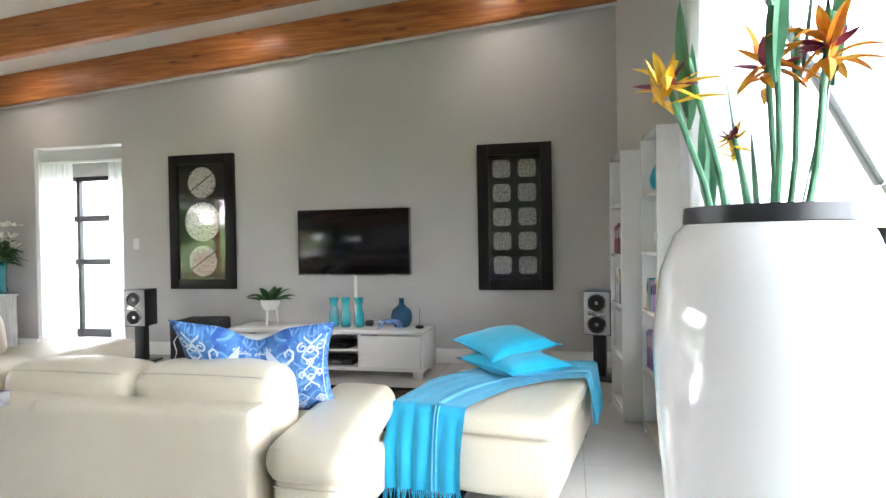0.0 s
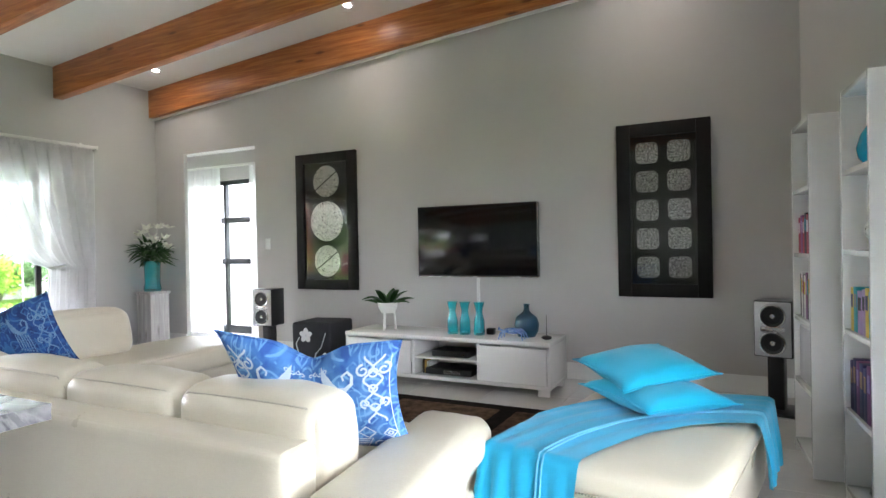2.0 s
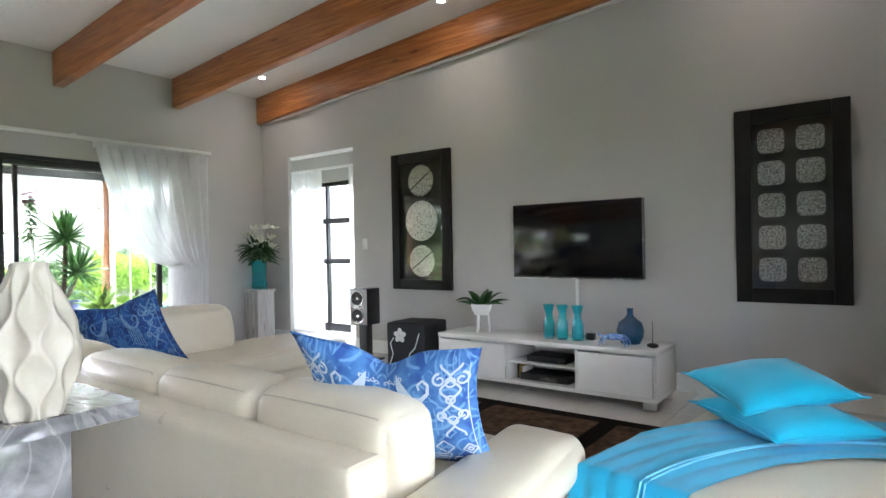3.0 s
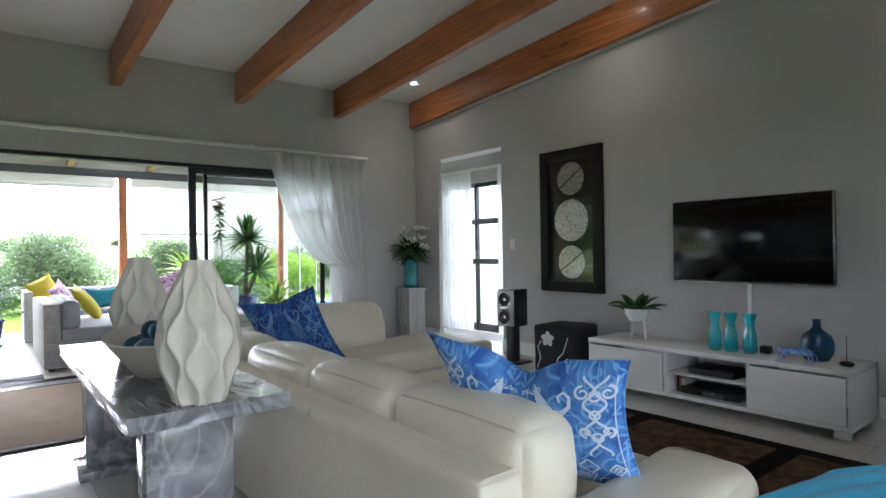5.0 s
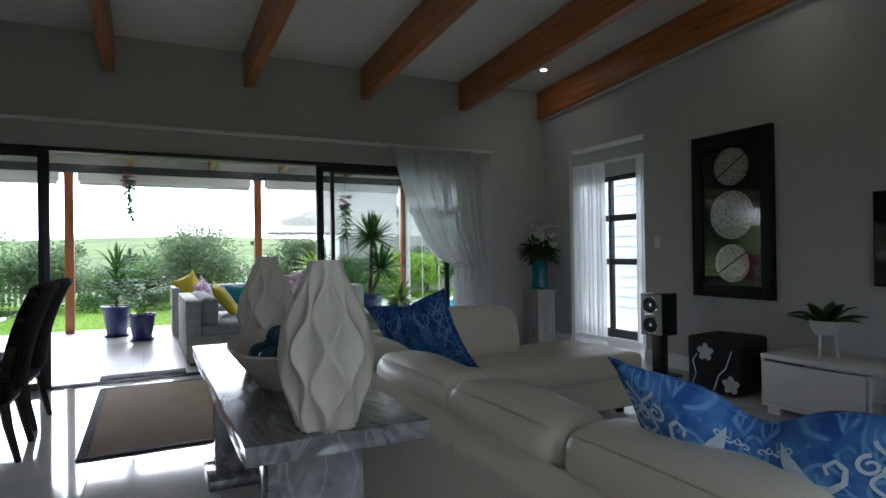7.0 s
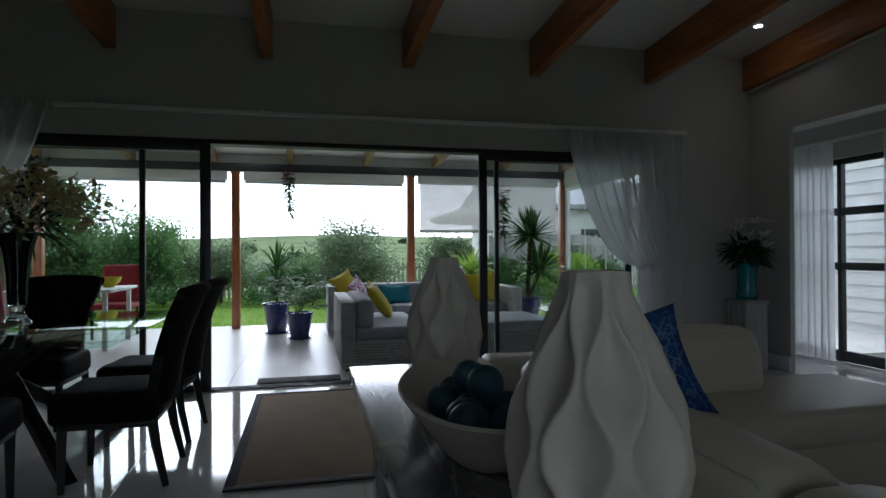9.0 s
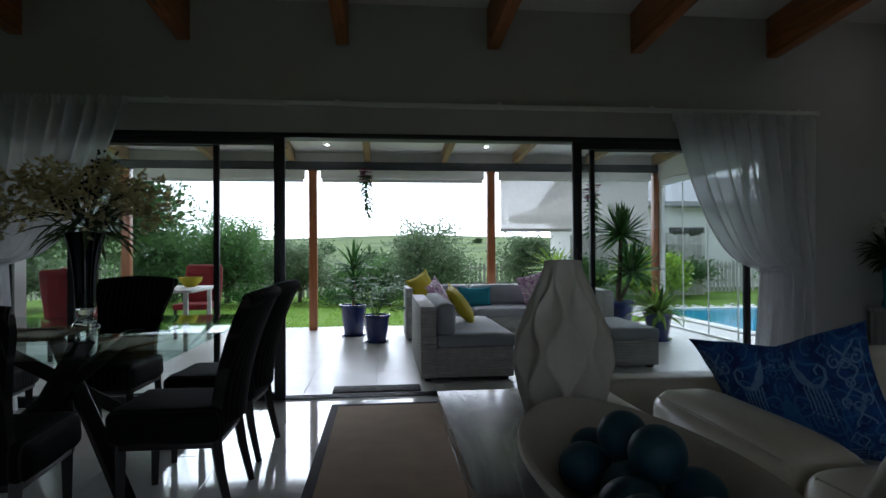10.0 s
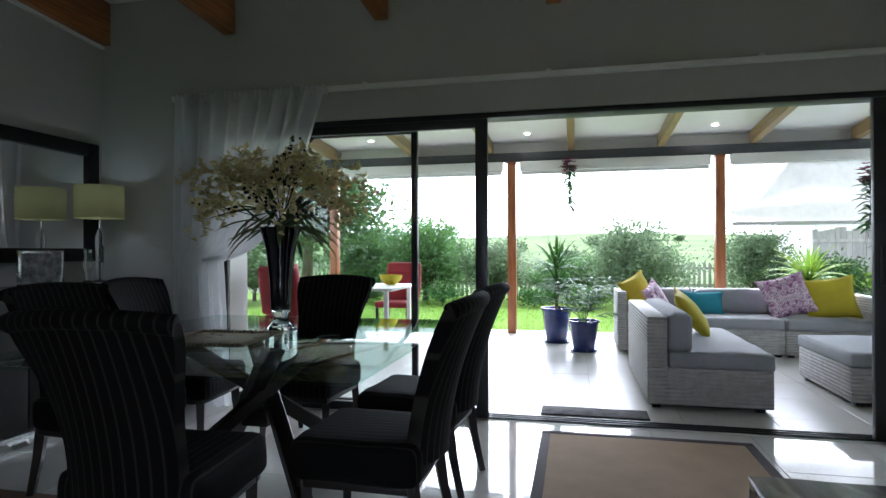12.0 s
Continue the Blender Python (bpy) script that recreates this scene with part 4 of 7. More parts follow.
def pillow(name, w, d, h, m, material, label, chop=0.0, group="scatter cushions", piping=None, n=18):
    bm = bmesh.new()
    puff(bm, w, d, h, n, 0.09, ear=0.05)
    for v in bm.verts:
        x, y = v.co.x / (w / 2), v.co.y / (d / 2)
        if chop:
            k = math.exp(-(x / 0.30) ** 2) * max(0, y + 0.35) / 1.35
            v.co.y -= chop * k
            v.co.z *= 1 - 0.35 * k
        v.co.z += 0.006 * noise.noise(Vector((v.co.x * 9, v.co.y * 9, 3.0)))
    c = thing(name, m, label, "cushion", group)
    body = part("cover", bm, material, c, angle=180)
    bm = bmesh.new()
    pts = []
    for k in range(41):
        s = k / 40 * 4
        q, f = int(s) % 4, 2 * (s - int(s)) - 1
        u, v = ((f, -1), (1, f), (-f, 1), (-1, -f))[q]
        x = u * w / 2 * (1 - 0.09 * (1 - v * v) * abs(u)) * (1 + 0.05 * (u * v) ** 4)
        y = v * d / 2 * (1 - 0.09 * (1 - u * u) * abs(v)) * (1 + 0.05 * (u * v) ** 4)
        if chop:
            y -= chop * math.exp(-(u / 0.30) ** 2) * max(0, v + 0.35) / 1.35
        pts.append((x, y, 0))
    tube(bm, pts, 0.004, 6)
    part("seam", bm, piping or material, c, angle=180)
    return c


def upright(x, y, z, yaw, lean, roll=0):
    """Pose for a cushion that stands on its edge, faces yaw and leans back by lean degrees."""
    return pose(x, y, z, 0, 0, yaw) @ pose(0, 0, 0, 90 - lean, 0, 0) @ pose(0, 0, 0, 0, 0, roll)


printed(pillow("scatter_cushion", 0.635, 0.45, 0.16, upright(-1.05, 2.63, 0.665, 13, -25, -2), IKAT, "blue and white ikat patterned cushion with a dented top", chop=0.07, n=26), 0.635, 0.45, 0.16, 0.07, PRINT, WASH1)
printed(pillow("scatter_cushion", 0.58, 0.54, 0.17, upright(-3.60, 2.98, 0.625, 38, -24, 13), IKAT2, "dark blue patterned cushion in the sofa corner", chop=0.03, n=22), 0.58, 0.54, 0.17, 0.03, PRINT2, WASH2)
pillow("scatter_cushion", 0.46, 0.45, 0.14, pose(-0.07, 3.72, 0.500, 2, 2, 48), TURQ, "plain turquoise cushion lying on the ottoman")
pillow("scatter_cushion", 0.45, 0.44, 0.14, pose(-0.14, 3.82, 0.595, 7, -6, 40), TURQ, "plain turquoise cushion stacked on another")

# throw over the ottoman, with a fringe
THROW = surf("turquoise_throw", (0.015, 0.38, 0.62), (0.01, 0.33, 0.55), 0.9, scale=9, fine=300, bump=0.5, sheen=0.2)
thr = thing("throw_blanket", pose(-0.09, 3.53, 0, 0, 0, -9), "turquoise woven throw with a fringe draped over the ottoman", "throw")


def drape(u, v):
    """A long cloth laid slantwise over the top: what passes an edge hangs down."""
    w = 0.42 + 0.04 * math.sin(4 * v)
    a, b, c = Vector((0.66, 0.40)), Vector((-0.30, 0.36)), Vector((-0.24, -0.99))
    mid = a * (1 - v) ** 2 + b * 2 * v * (1 - v) + c * v * v
    d = ((b - a) * (1 - v) + (c - b) * v).normalized()
    X, Y = mid + Vector((-d.y, d.x)) * (u - 0.5) * w
    wav = 0.010 * math.sin(17 * u + 3 * v) + 0.009 * noise.noise(Vector((u * 5, v * 6, 1)))
    hx, hy = 0.385, 0.615
    ex, ey = max(0, abs(X) - hx), max(0, abs(Y) - hy)
    drop = max(ex, ey) + 0.25 * min(ex, ey)
    out = 0.012 + 0.06 * drop + 2.2 * abs(wav) * min(1, drop * 5)
    x = math.copysign(min(abs(X), hx + (out if ex else 0)), X)
    y = math.copysign(min(abs(Y), hy + (out if ey else 0)), Y)
    return (x, y, max(0.03, 0.450 + 0.5 * abs(wav) - drop))


bm = bmesh.new()
grid(bm, 40, 110, drape)
part("cloth", bm, THROW, thr, angle=180)
PALE = surf("pale_stripe", (0.16, 0.52, 0.72), (0.12, 0.46, 0.66), 0.9, fine=300)
bm = bmesh.new()
for uu in (0.66, 0.70):
    tube(bm, [Vector(drape(uu, k / 60)) + Vector((0, 0, 0.005)) + (Vector((0, -0.006, 0)) if k > 38 else Vector()) for k in range(6, 61)], 0.0035, 5)
part("stripe", bm, PALE, thr, "pale woven stripe")
bm = bmesh.new()
for k in range(46):
    p = Vector(drape(k / 45, 1.0))
    dx = random.uniform(-0.008, 0.008)
    tube(bm, [p, p + Vector((dx, -0.004, -0.035)), p + Vector((1.6 * dx, -0.008 + dx, -0.075))], 0.0035, 4, taper=0.0015)
for v in bm.verts:
    v.co.z = max(v.co.z, 0.006)
part("fringe", bm, THROW, thr)

# ---- things on and beside the media cabinet ----
TEAL = glassy("teal_glass", (0.16, 0.80, 0.88), 0.02)
BLUEG = glassy("blue_glass", (0.10, 0.36, 0.55), 0.02)
CLEAR = glassy("clear_glass", (0.97, 0.99, 0.99), 0.0)
for x, y in ((-1.90, 5.45), (-1.785, 5.45), (-1.66, 5.46)):
    bm = bmesh.new()
    lathe(bm, [(0.0, 0.0), (0.043, 0.0), (0.046, 0.02), (0.044, 0.12), (0.03, 0.17), (0.028, 0.20), (0.045, 0.27), (0.041, 0.27), (0.025, 0.20), (0.027, 0.17), (0.040, 0.12), (0.042, 0.02), (0.0, 0.012)], 24)
    mesh_thing("glass_bottle", bm, TEAL, "teal glass milk bottle on the white cabinet", "bottle", "teal bottles", m=pose(x, y, 0.42))
bm = bmesh.new()
lathe(bm, [(0.0, 0), (0.07, 0.0), (0.095, 0.05), (0.10, 0.10), (0.085, 0.155), (0.04, 0.19), (0.024, 0.21), (0.022, 0.25), (0.030, 0.26), (0.026, 0.26), (0.018, 0.25), (0.02, 0.21), (0.036, 0.187), (0.08, 0.15), (0.095, 0.10), (0.09, 0.05), (0.065, 0.008), (0, 0.008)], 28)
mesh_thing("glass_jug", bm, BLUEG, "round dark blue glass bottle with a narrow neck", "bottle", m=pose(-1.27, 5.52, 0.42))
orn = thing("crab_ornament", pose(-1.33, 5.36, 0.42), "small blue and white ceramic crab ornament", "ornament")
BLUEC = surf("blue_ceramic", (0.05, 0.16, 0.55), (0.35, 0.5, 0.75), 0.15, scale=40, fine=90, bump=0, coat=0.5)
bm = bmesh.new()
bmesh.ops.create_uvsphere(bm, u_segments=16, v_segments=10, radius=1, matrix=Matrix.Translation((0, 0, 0.065)) @ Matrix.Diagonal((0.08, 0.05, 0.025, 1)))
part("shell", bm, BLUEC, orn)
for k in range(6):
    s = -1 if k % 2 else 1
    a = -0.05 + 0.05 * (k // 2)
    bm = bmesh.new()
    tube(bm, [(s * 0.05, a * 0.6, 0.06), (s * 0.085, a, 0.05), (s * 0.10, a * 1.3, 0.0)], 0.009, 6, taper=0.004)
    part("leg", bm, BLUEC, orn)
for s in (-1, 1):
    bm = bmesh.new()
    tube(bm, [(s * 0.06, -0.03, 0.06), (s * 0.10, -0.05, 0.08), (s * 0.085, -0.075, 0.095)], 0.012, 8, taper=0.006)
    part("claw", bm, BLUEC, orn)
bm = bmesh.new()
bmesh.ops.create_uvsphere(bm, u_segments=14, v_segments=8, radius=1, matrix=Matrix.Translation((0, 0, 0.018)) @ Matrix.Diagonal((0.042, 0.03, 0.018, 1)))
lathe(bm, [(0.003, 0.03), (0.002, 0.19)], 6)
mesh_thing("incense_holder", bm, BLACK, "small black stone holder with a thin stick", "ornament", m=pose(-1.07, 5.40, 0.42))
bm = bmesh.new()
box(bm, -0.035, 0.035, -0.03, 0.03, 0, 0.055, bev=0.012)
mesh_thing("small_speaker", bm, BLACK, "small black box beside the bottles", "speaker", m=pose(-1.58, 5.52, 0.42))
# media boxes on the open shelves
dec = thing("media_player", pose(-1.90, 5.42, 0.09), "black media player with a pale display on the shelf", "media player")
part("case", boxed(-0.2, 0.22, -0.10, 0.15, 0.004, 0.055, bev=0.004), BLACK, dec)
part("display", boxed(-0.03, 0.12, -0.104, -0.10, 0.014, 0.042), STEEL, dec, smooth=False)
dec = thing("set_top_box", pose(-1.90, 5.42, 0.244), "black set-top box on the upper shelf", "set-top box")
part("case", boxed(-0.13, 0.2, -0.11, 0.14, 0.003, 0.05, bev=0.004), BLACK, dec)
part("button", boxed(0.14, 0.17, -0.113, -0.11, 0.02, 0.035), STEEL, dec, smooth=False)
bk = thing("book_stack", pose(-2.12, 5.40, 0.09), "small upright stack of coloured cases", "book")
for k in range(3):
    part("case", boxed(-0.02 + 0.02 * k, -0.002 + 0.02 * k, -0.05, 0.1, 0.001, 0.12 - 0.01 * k, bev=0.001), (BLACK, surf("amber_card", (0.5, 0.3, 0.05)), WHITE)[k], bk)


# ---- leaves ----
LEAF = leafy_mat("glossy_leaf", (0.04, 0.11, 0.03), (0.018, 0.055, 0.016), 0.15, 0.35, 14)
LEAF2 = leafy_mat("palm_leaf", (0.085, 0.20, 0.045), (0.04, 0.11, 0.025), 0.3, 0.45, 14)
LEAF3 = leafy_mat("lime_leaf", (0.32, 0.46, 0.06), (0.19, 0.33, 0.04), 0.35, 0.45, 14)


def blade(bm, base, yaw, pitch, length, width, droop, n=7, fold=0.25, tip=1.0, belly=0.35):
    """One leaf: a folded, arching strip that narrows to its tip."""
    base = Vector(base)
    d = Vector((math.cos(yaw) * math.cos(pitch), math.sin(yaw) * math.cos(pitch), math.sin(pitch)))
    side = Vector((-math.sin(yaw), math.cos(yaw), 0))
    rows, p = [], base.copy()
    for i in range(n + 1):
        t = i / n
        w = width * (math.sin(math.pi * min(1, (t * (1 - belly) + belly * t ** 0.6) * 0.93 + 0.07))) ** 0.8
        up = side.cross(d).normalized()
        rows.append((bm.verts.new(p - side * w / 2 + up * w * fold), bm.verts.new(p), bm.verts.new(p + side * w / 2 + up * w * fold)))
        p = p + d * length / n
        d = (d + Vector((0, 0, -droop / n))).normalized()
    for A, B in zip(rows, rows[1:]):
        bm.faces.new((A[0], A[1], B[1], B[0]))
        bm.faces.new((A[1], A[2], B[2], B[1]))
    return p


orc = thing("potted_plant", pose(-2.56, 5.48, 0.42), "dark leaved plant in a white footed pot on the cabinet", "potted plant")
bm = bmesh.new()
lathe(bm, [(0.0, 0.15), (0.06, 0.15), (0.085, 0.20), (0.092, 0.245), (0.085, 0.245), (0.078, 0.21), (0.0, 0.20)], 24)
part("pot", bm, WHITE, orc)
for k in range(3):
    a = k * 2.094 + 0.5
    bm = bmesh.new()
    tube(bm, [(0.055 * math.cos(a), 0.055 * math.sin(a), 0.17), (0.07 * math.cos(a), 0.07 * math.sin(a), 0.0)], 0.009, 8)
    part("leg", bm, WHITE, orc)
rn = random.Random(4)
for k in range(9):
    bm = bmesh.new()
    blade(bm, (0.02 * math.cos(k * 2.4), 0.02 * math.sin(k * 2.4), 0.22), k * 2.4, rn.uniform(0.5, 1.2), rn.uniform(0.22, 0.31), 0.085, rn.uniform(0.9, 2.0))
    part("leaf", bm, LEAF, orc)

# ---- loudspeakers ----
SILV = surf("silver_plastic", (0.50, 0.50, 0.51), (0.44, 0.44, 0.45), 0.4, 0.15, fine=120, bump=0.03)


def speaker(m, label):
    s = thing("loudspeaker", m, label, "loudspeaker", "hi-fi loudspeakers")
    part("cabinet", boxed(-0.115, 0.115, -0.10, 0.12, 0.38, 0.755, bev=0.008), BLACK, s)
    part("front", boxed(-0.108, 0.108, -0.108, -0.098, 0.388, 0.748, bev=0.006), SILV, s, "silver front plate")
    for z, r in ((0.655, 0.075), (0.475, 0.075)):
        bm = bmesh.new()
        lathe(bm, [(0.0, 0.0), (r, 0.0), (r, 0.008), (r * 0.86, 0.012), (r * 0.75, 0.002), (r * 0.3, -0.012), (0.0, -0.002)], 28)
        bmesh.ops.transform(bm, matrix=pose(0, -0.109, z, 90, 0, 0), verts=list(bm.verts))
        part("cone", bm, BLACK, s)
        bm = bmesh.new()
        lathe(bm, [(r * 0.98, 0.0), (r * 1.08, 0.004), (r * 1.04, 0.014), (r * 0.93, 0.012)], 28, closed=True)
        bmesh.ops.transform(bm, matrix=pose(0, -0.109, z, 90, 0, 0), verts=list(bm.verts))
        part("ring", bm, STEEL, s, "bright metal ring")
        bm = bmesh.new()
        lathe(bm, [(0.0, 0.010), (r * 0.2, 0.007), (r * 0.28, -0.006)], 16, closed=True)
        bmesh.ops.transform(bm, matrix=pose(0, -0.109, z, 90, 0, 0), verts=list(bm.verts))
        part("dust_cap", bm, STEEL, s)
    part("badge", boxed(-0.07, 0.07, -0.116, -0.107, 0.55, 0.585, bev=0.006), STEEL, s)
    st = part("stand", boxed(-0.05, 0.05, -0.03, 0.07, 0.02, 0.38, bev=0.006), BLACK, s)
    part("base", boxed(-0.14, 0.14, -0.14, 0.16, 0, 0.02, bev=0.004), BLACK, st)


speaker(pose(-4.08, 5.58, 0, 0, 0, 8), "black and silver two-way loudspeaker on a slim stand")
speaker(pose(0.48, 5.55, 0, 0, 0, -14), "black and silver two-way loudspeaker on a slim stand")

# ---- pouffe ----
pf = thing("pouffe", pose(-3.42, 5.64, 0, 0, 0, 6), "black cube pouffe printed with white flowers", "pouffe")
PBL = surf("black_fabric", (0.02, 0.021, 0.024), (0.012, 0.012, 0.014), 0.85, fine=300, bump=0.3)
part("body", soft_box(-0.215, 0.215, -0.215, 0.215, 0.02, 0.45, 0.025, 0.008), PBL, pf)
PWH = surf("printed_white", (0.7, 0.7, 0.7), (0.6, 0.6, 0.6), 0.85, fine=300)
for cx, cz in ((-0.05, 0.33), (0.16, 0.10)):
    for k in range(5):
        a = k * 1.2566 + 0.3
        bm = bmesh.new()
        bmesh.ops.create_circle(bm, cap_ends=True, segments=14, radius=1, matrix=pose(cx + 0.038 * math.cos(a), -0.232, cz + 0.038 * math.sin(a), 90, 0, 0) @ pose(0, 0, 0, 0, 0, math.degrees(a)) @ Matrix.Diagonal((0.034, 0.026, 1, 1)))
        bmesh.ops.solidify(bm, geom=list(bm.faces), thickness=0.003)
        part("petal", bm, PWH, pf)
for pts in ([(-0.17, -0.231, 0.05), (-0.13, -0.231, 0.15), (-0.16, -0.231, 0.25), (-0.12, -0.231, 0.31)], [(0.02, -0.231, 0.04), (0.06, -0.231, 0.16), (0.12, -0.231, 0.22), (0.17, -0.231, 0.36)]):
    bm = bmesh.new()
    tube(bm, pts, 0.005, 5)
    part("stem", bm, PWH, pf)

# ---- pedestal with lilies ----
WASH = timber("whitewashed_wood", (0.50, 0.49, 0.47), (0.33, 0.32, 0.31), (0.2, 0.19, 0.18), 0.6, "Z", coat=0.0)
pd = thing("plant_pedestal", pose(-6.02, 5.70, 0), "grey whitewashed wooden pedestal in the corner", "pedestal")
part("shaft", boxed(-0.125, 0.125, -0.125, 0.125, 0.0, 0.655, bev=0.006), WASH, pd)
part("top", boxed(-0.14, 0.14, -0.14, 0.14, 0.655, 0.685, bev=0.005), WASH, pd)
lv = thing("vase_of_lilies", pose(-6.02, 5.70, 0.685), "teal glass cylinder vase of white lilies", "vase")
bm = bmesh.new()
lathe(bm, [(0.0, 0.0), (0.09, 0.0), (0.10, 0.03), (0.085, 0.10), (0.095, 0.36), (0.088, 0.36), (0.078, 0.10), (0.09, 0.03), (0.0, 0.015)], 28)
part("vase", bm, TEAL, lv)
PETAL = surf("white_petal", (0.80, 0.79, 0.72), (0.70, 0.72, 0.60), 0.6, scale=30)
bm = bmesh.new()
for k in range(110):
    a, e = rn.uniform(0, 6.28), rn.uniform(-0.3, 1.4)
    blade(bm, (0.06 * math.cos(a), 0.06 * math.sin(a), 0.36 + rn.uniform(0, 0.16)), a, e, rn.uniform(0.13, 0.27), 0.055, rn.uniform(0.6, 2.2), n=5)
part("foliage", bm, LEAF, lv)
for k in range(20):
    a = k * 2.4
    r = 0.04 + 0.17 * rn.random()
    top = Vector((r * math.cos(a), r * math.sin(a), 0.46 + rn.uniform(0.0, 0.30)))
    bm = bmesh.new()
    for j in range(6):
        blade(bm, top, a + j * 1.047, rn.uniform(0.5, 1.25), 0.095, 0.045, 1.0, n=4)
    part("flower", bm, PETAL, lv)

# ---- switch ----
sw = thing("light_switch", pose(-4.45, YT, 1.22), "white light switch plate on the grey wall", "light switch")
part("plate", boxed(-0.035, 0.035, -0.010, -0.001, -0.06, 0.06, bev=0.003), WHITE, sw)
part("rocker", boxed(-0.012, 0.012, -0.014, -0.009, -0.02, 0.02, bev=0.002), WHITE, sw)

# ---- floor vase with bird-of-paradise stems ----
GLAZE = surf("white_glaze", (0.82, 0.82, 0.82), (0.79, 0.79, 0.79), 0.06, scale=3, fine=20, bump=0, rvar=0.02, coat=0.6)
fv = thing("floor_vase", pose(0.56, 1.45, 0), "tall glossy white floor vase with a black rim", "vase")
bm = bmesh.new()
lathe(bm, [(0.0, 0.0), (0.105, 0.0), (0.11, 0.02), (0.125, 0.25), (0.155, 0.60), (0.178, 0.90), (0.182, 1.02), (0.170, 1.13), (0.145, 1.195), (0.128, 1.212)], 48)
part("body", bm, GLAZE, fv)
bm = bmesh.new()
lathe(bm, [(0.128, 1.208), (0.131, 1.212), (0.129, 1.238), (0.12, 1.238), (0.115, 1.215), (0.112, 1.15), (0.0, 1.14)], 48)
part("rim", bm, CHAR, fv, "matt black rim")
STEM = surf("green_stem", (0.10, 0.30, 0.17), (0.06, 0.20, 0.10), 0.45, scale=20)
ORANGE = surf("orange_petal", (0.80, 0.42, 0.03), (0.75, 0.18, 0.01), 0.5, scale=22, fine=80)
YELLOW = surf("yellow_petal", (0.85, 0.60, 0.04), (0.75, 0.38, 0.02), 0.5, scale=22, fine=80)
PLUM = surf("plum_petal", (0.30, 0.03, 0.10), (0.18, 0.02, 0.08), 0.5, scale=22)
rs = random.Random(11)
for k, (dx, dy, hh, big) in enumerate(((-0.20, -0.02, 0.36, 0.95), (0.01, 0.03, 0.41, 0.95), (0.10, -0.03, 0.43, 1.0), (-0.05, 0.06, 0.22, 0.5), (-0.15, 0.01, 0.42, 0), (0.0, -0.05, 0.52, 0), (0.075, 0.05, 0.50, 0), (0.13, 0.02, 0.52, 0), (-0.10, 0.06, 0.16, 0))):
    f0, f1 = Vector((dx * 0.3, dy * 0.3, 1.10)), Vector((dx * 0.8, dy * 0.8, 1.24 + hh * 0.60))
    bm = bmesh.new()
    tube(bm, [f0, f0.lerp(f1, 0.5) + Vector((0.01, 0, 0)), f1], 0.006, 8, taper=0.005)
    st = part("stem", bm, STEM, fv)
    if big:
        bm = bmesh.new()
        for j in range(16):
            blade(bm, f1 - Vector((0, 0, 0.05 * rs.random())), j * 2.4 + k, rs.uniform(-0.5, 1.4), big * rs.uniform(0.06, 0.11), 0.020 * big, rs.uniform(0.2, 1.8), n=6)
        part("petals", bm, YELLOW if k in (0, 3) else ORANGE, st)
        bm = bmesh.new()
        for j in range(6):
            blade(bm, f1 - Vector((0, 0, 0.015)), j * 1.6 + k, rs.uniform(0.2, 1.3), 0.06 * big, 0.024 * big, 0.7, n=4)
        part("heart", bm, PLUM, st)
    else:
        bm = bmesh.new()
        blade(bm, f1 - Vector((0, 0, 0.1)), k, 1.45, 0.20, 0.026, -0.1, n=6)
        blade(bm, f1 - Vector((0, 0, 0.12)), k + 3, 1.5, 0.15, 0.022, 0.1, n=6)
        part("bract", bm, STEM, st)
for k in range(3):
    bm = bmesh.new()
    a = k * 2.1 + 2.0
    blade(bm, (0.03 * math.cos(a), 0.03 * math.sin(a), 1.15), a, 1.38, rs.uniform(0.2, 0.36), 0.010, 0.15, n=7)
    part("leaf", bm, STEM, fv)

# ---- bookshelves ----
BOOKC = [surf("book_cloth_" + nme, c, None, 0.6, fine=80) for nme, c in (("red", (0.30, 0.03, 0.04)), ("black", (0.02, 0.02, 0.02)), ("tan", (0.35, 0.22, 0.12)), ("white", (0.7, 0.7, 0.68)), ("teal", (0.02, 0.30, 0.36)), ("plum", (0.2, 0.06, 0.18)), ("yellow", (0.6, 0.42, 0.06)), ("grey", (0.22, 0.22, 0.24)), ("lilac", (0.36, 0.24, 0.45)), ("navy", (0.05, 0.05, 0.13)))]


def bookcase(x0, x1, y0, y1, h, label):
    b = thing("bookcase", EAST, label, "bookcase", "narrow bookcases")
    part("side_panel", boxed(x0, x1, y0, y0 + 0.022, 0, h, bev=0.002), LACQUER, b)
    part("side_panel", boxed(x0, x1, y1 - 0.022, y1, 0, h, bev=0.002), LACQUER, b)
    part("back_panel", boxed(x1 - 0.012, x1 - 0.001, y0 + 0.022, y1 - 0.022, 0.05, h, bev=0.001), LACQUER, b)
    n = 5
    zs = [0.05 + (h - 0.072) * k / n for k in range(n + 1)]
    for z in zs:
        part("shelf", boxed(x0 + 0.002, x1 - 0.012, y0 + 0.022, y1 - 0.022, z, z + 0.022, bev=0.001), LACQUER, b)
    part("plinth", boxed(x0 + 0.02, x0 + 0.035, y0 + 0.022, y1 - 0.022, 0, 0.05), LACQUER, b)
    return zs


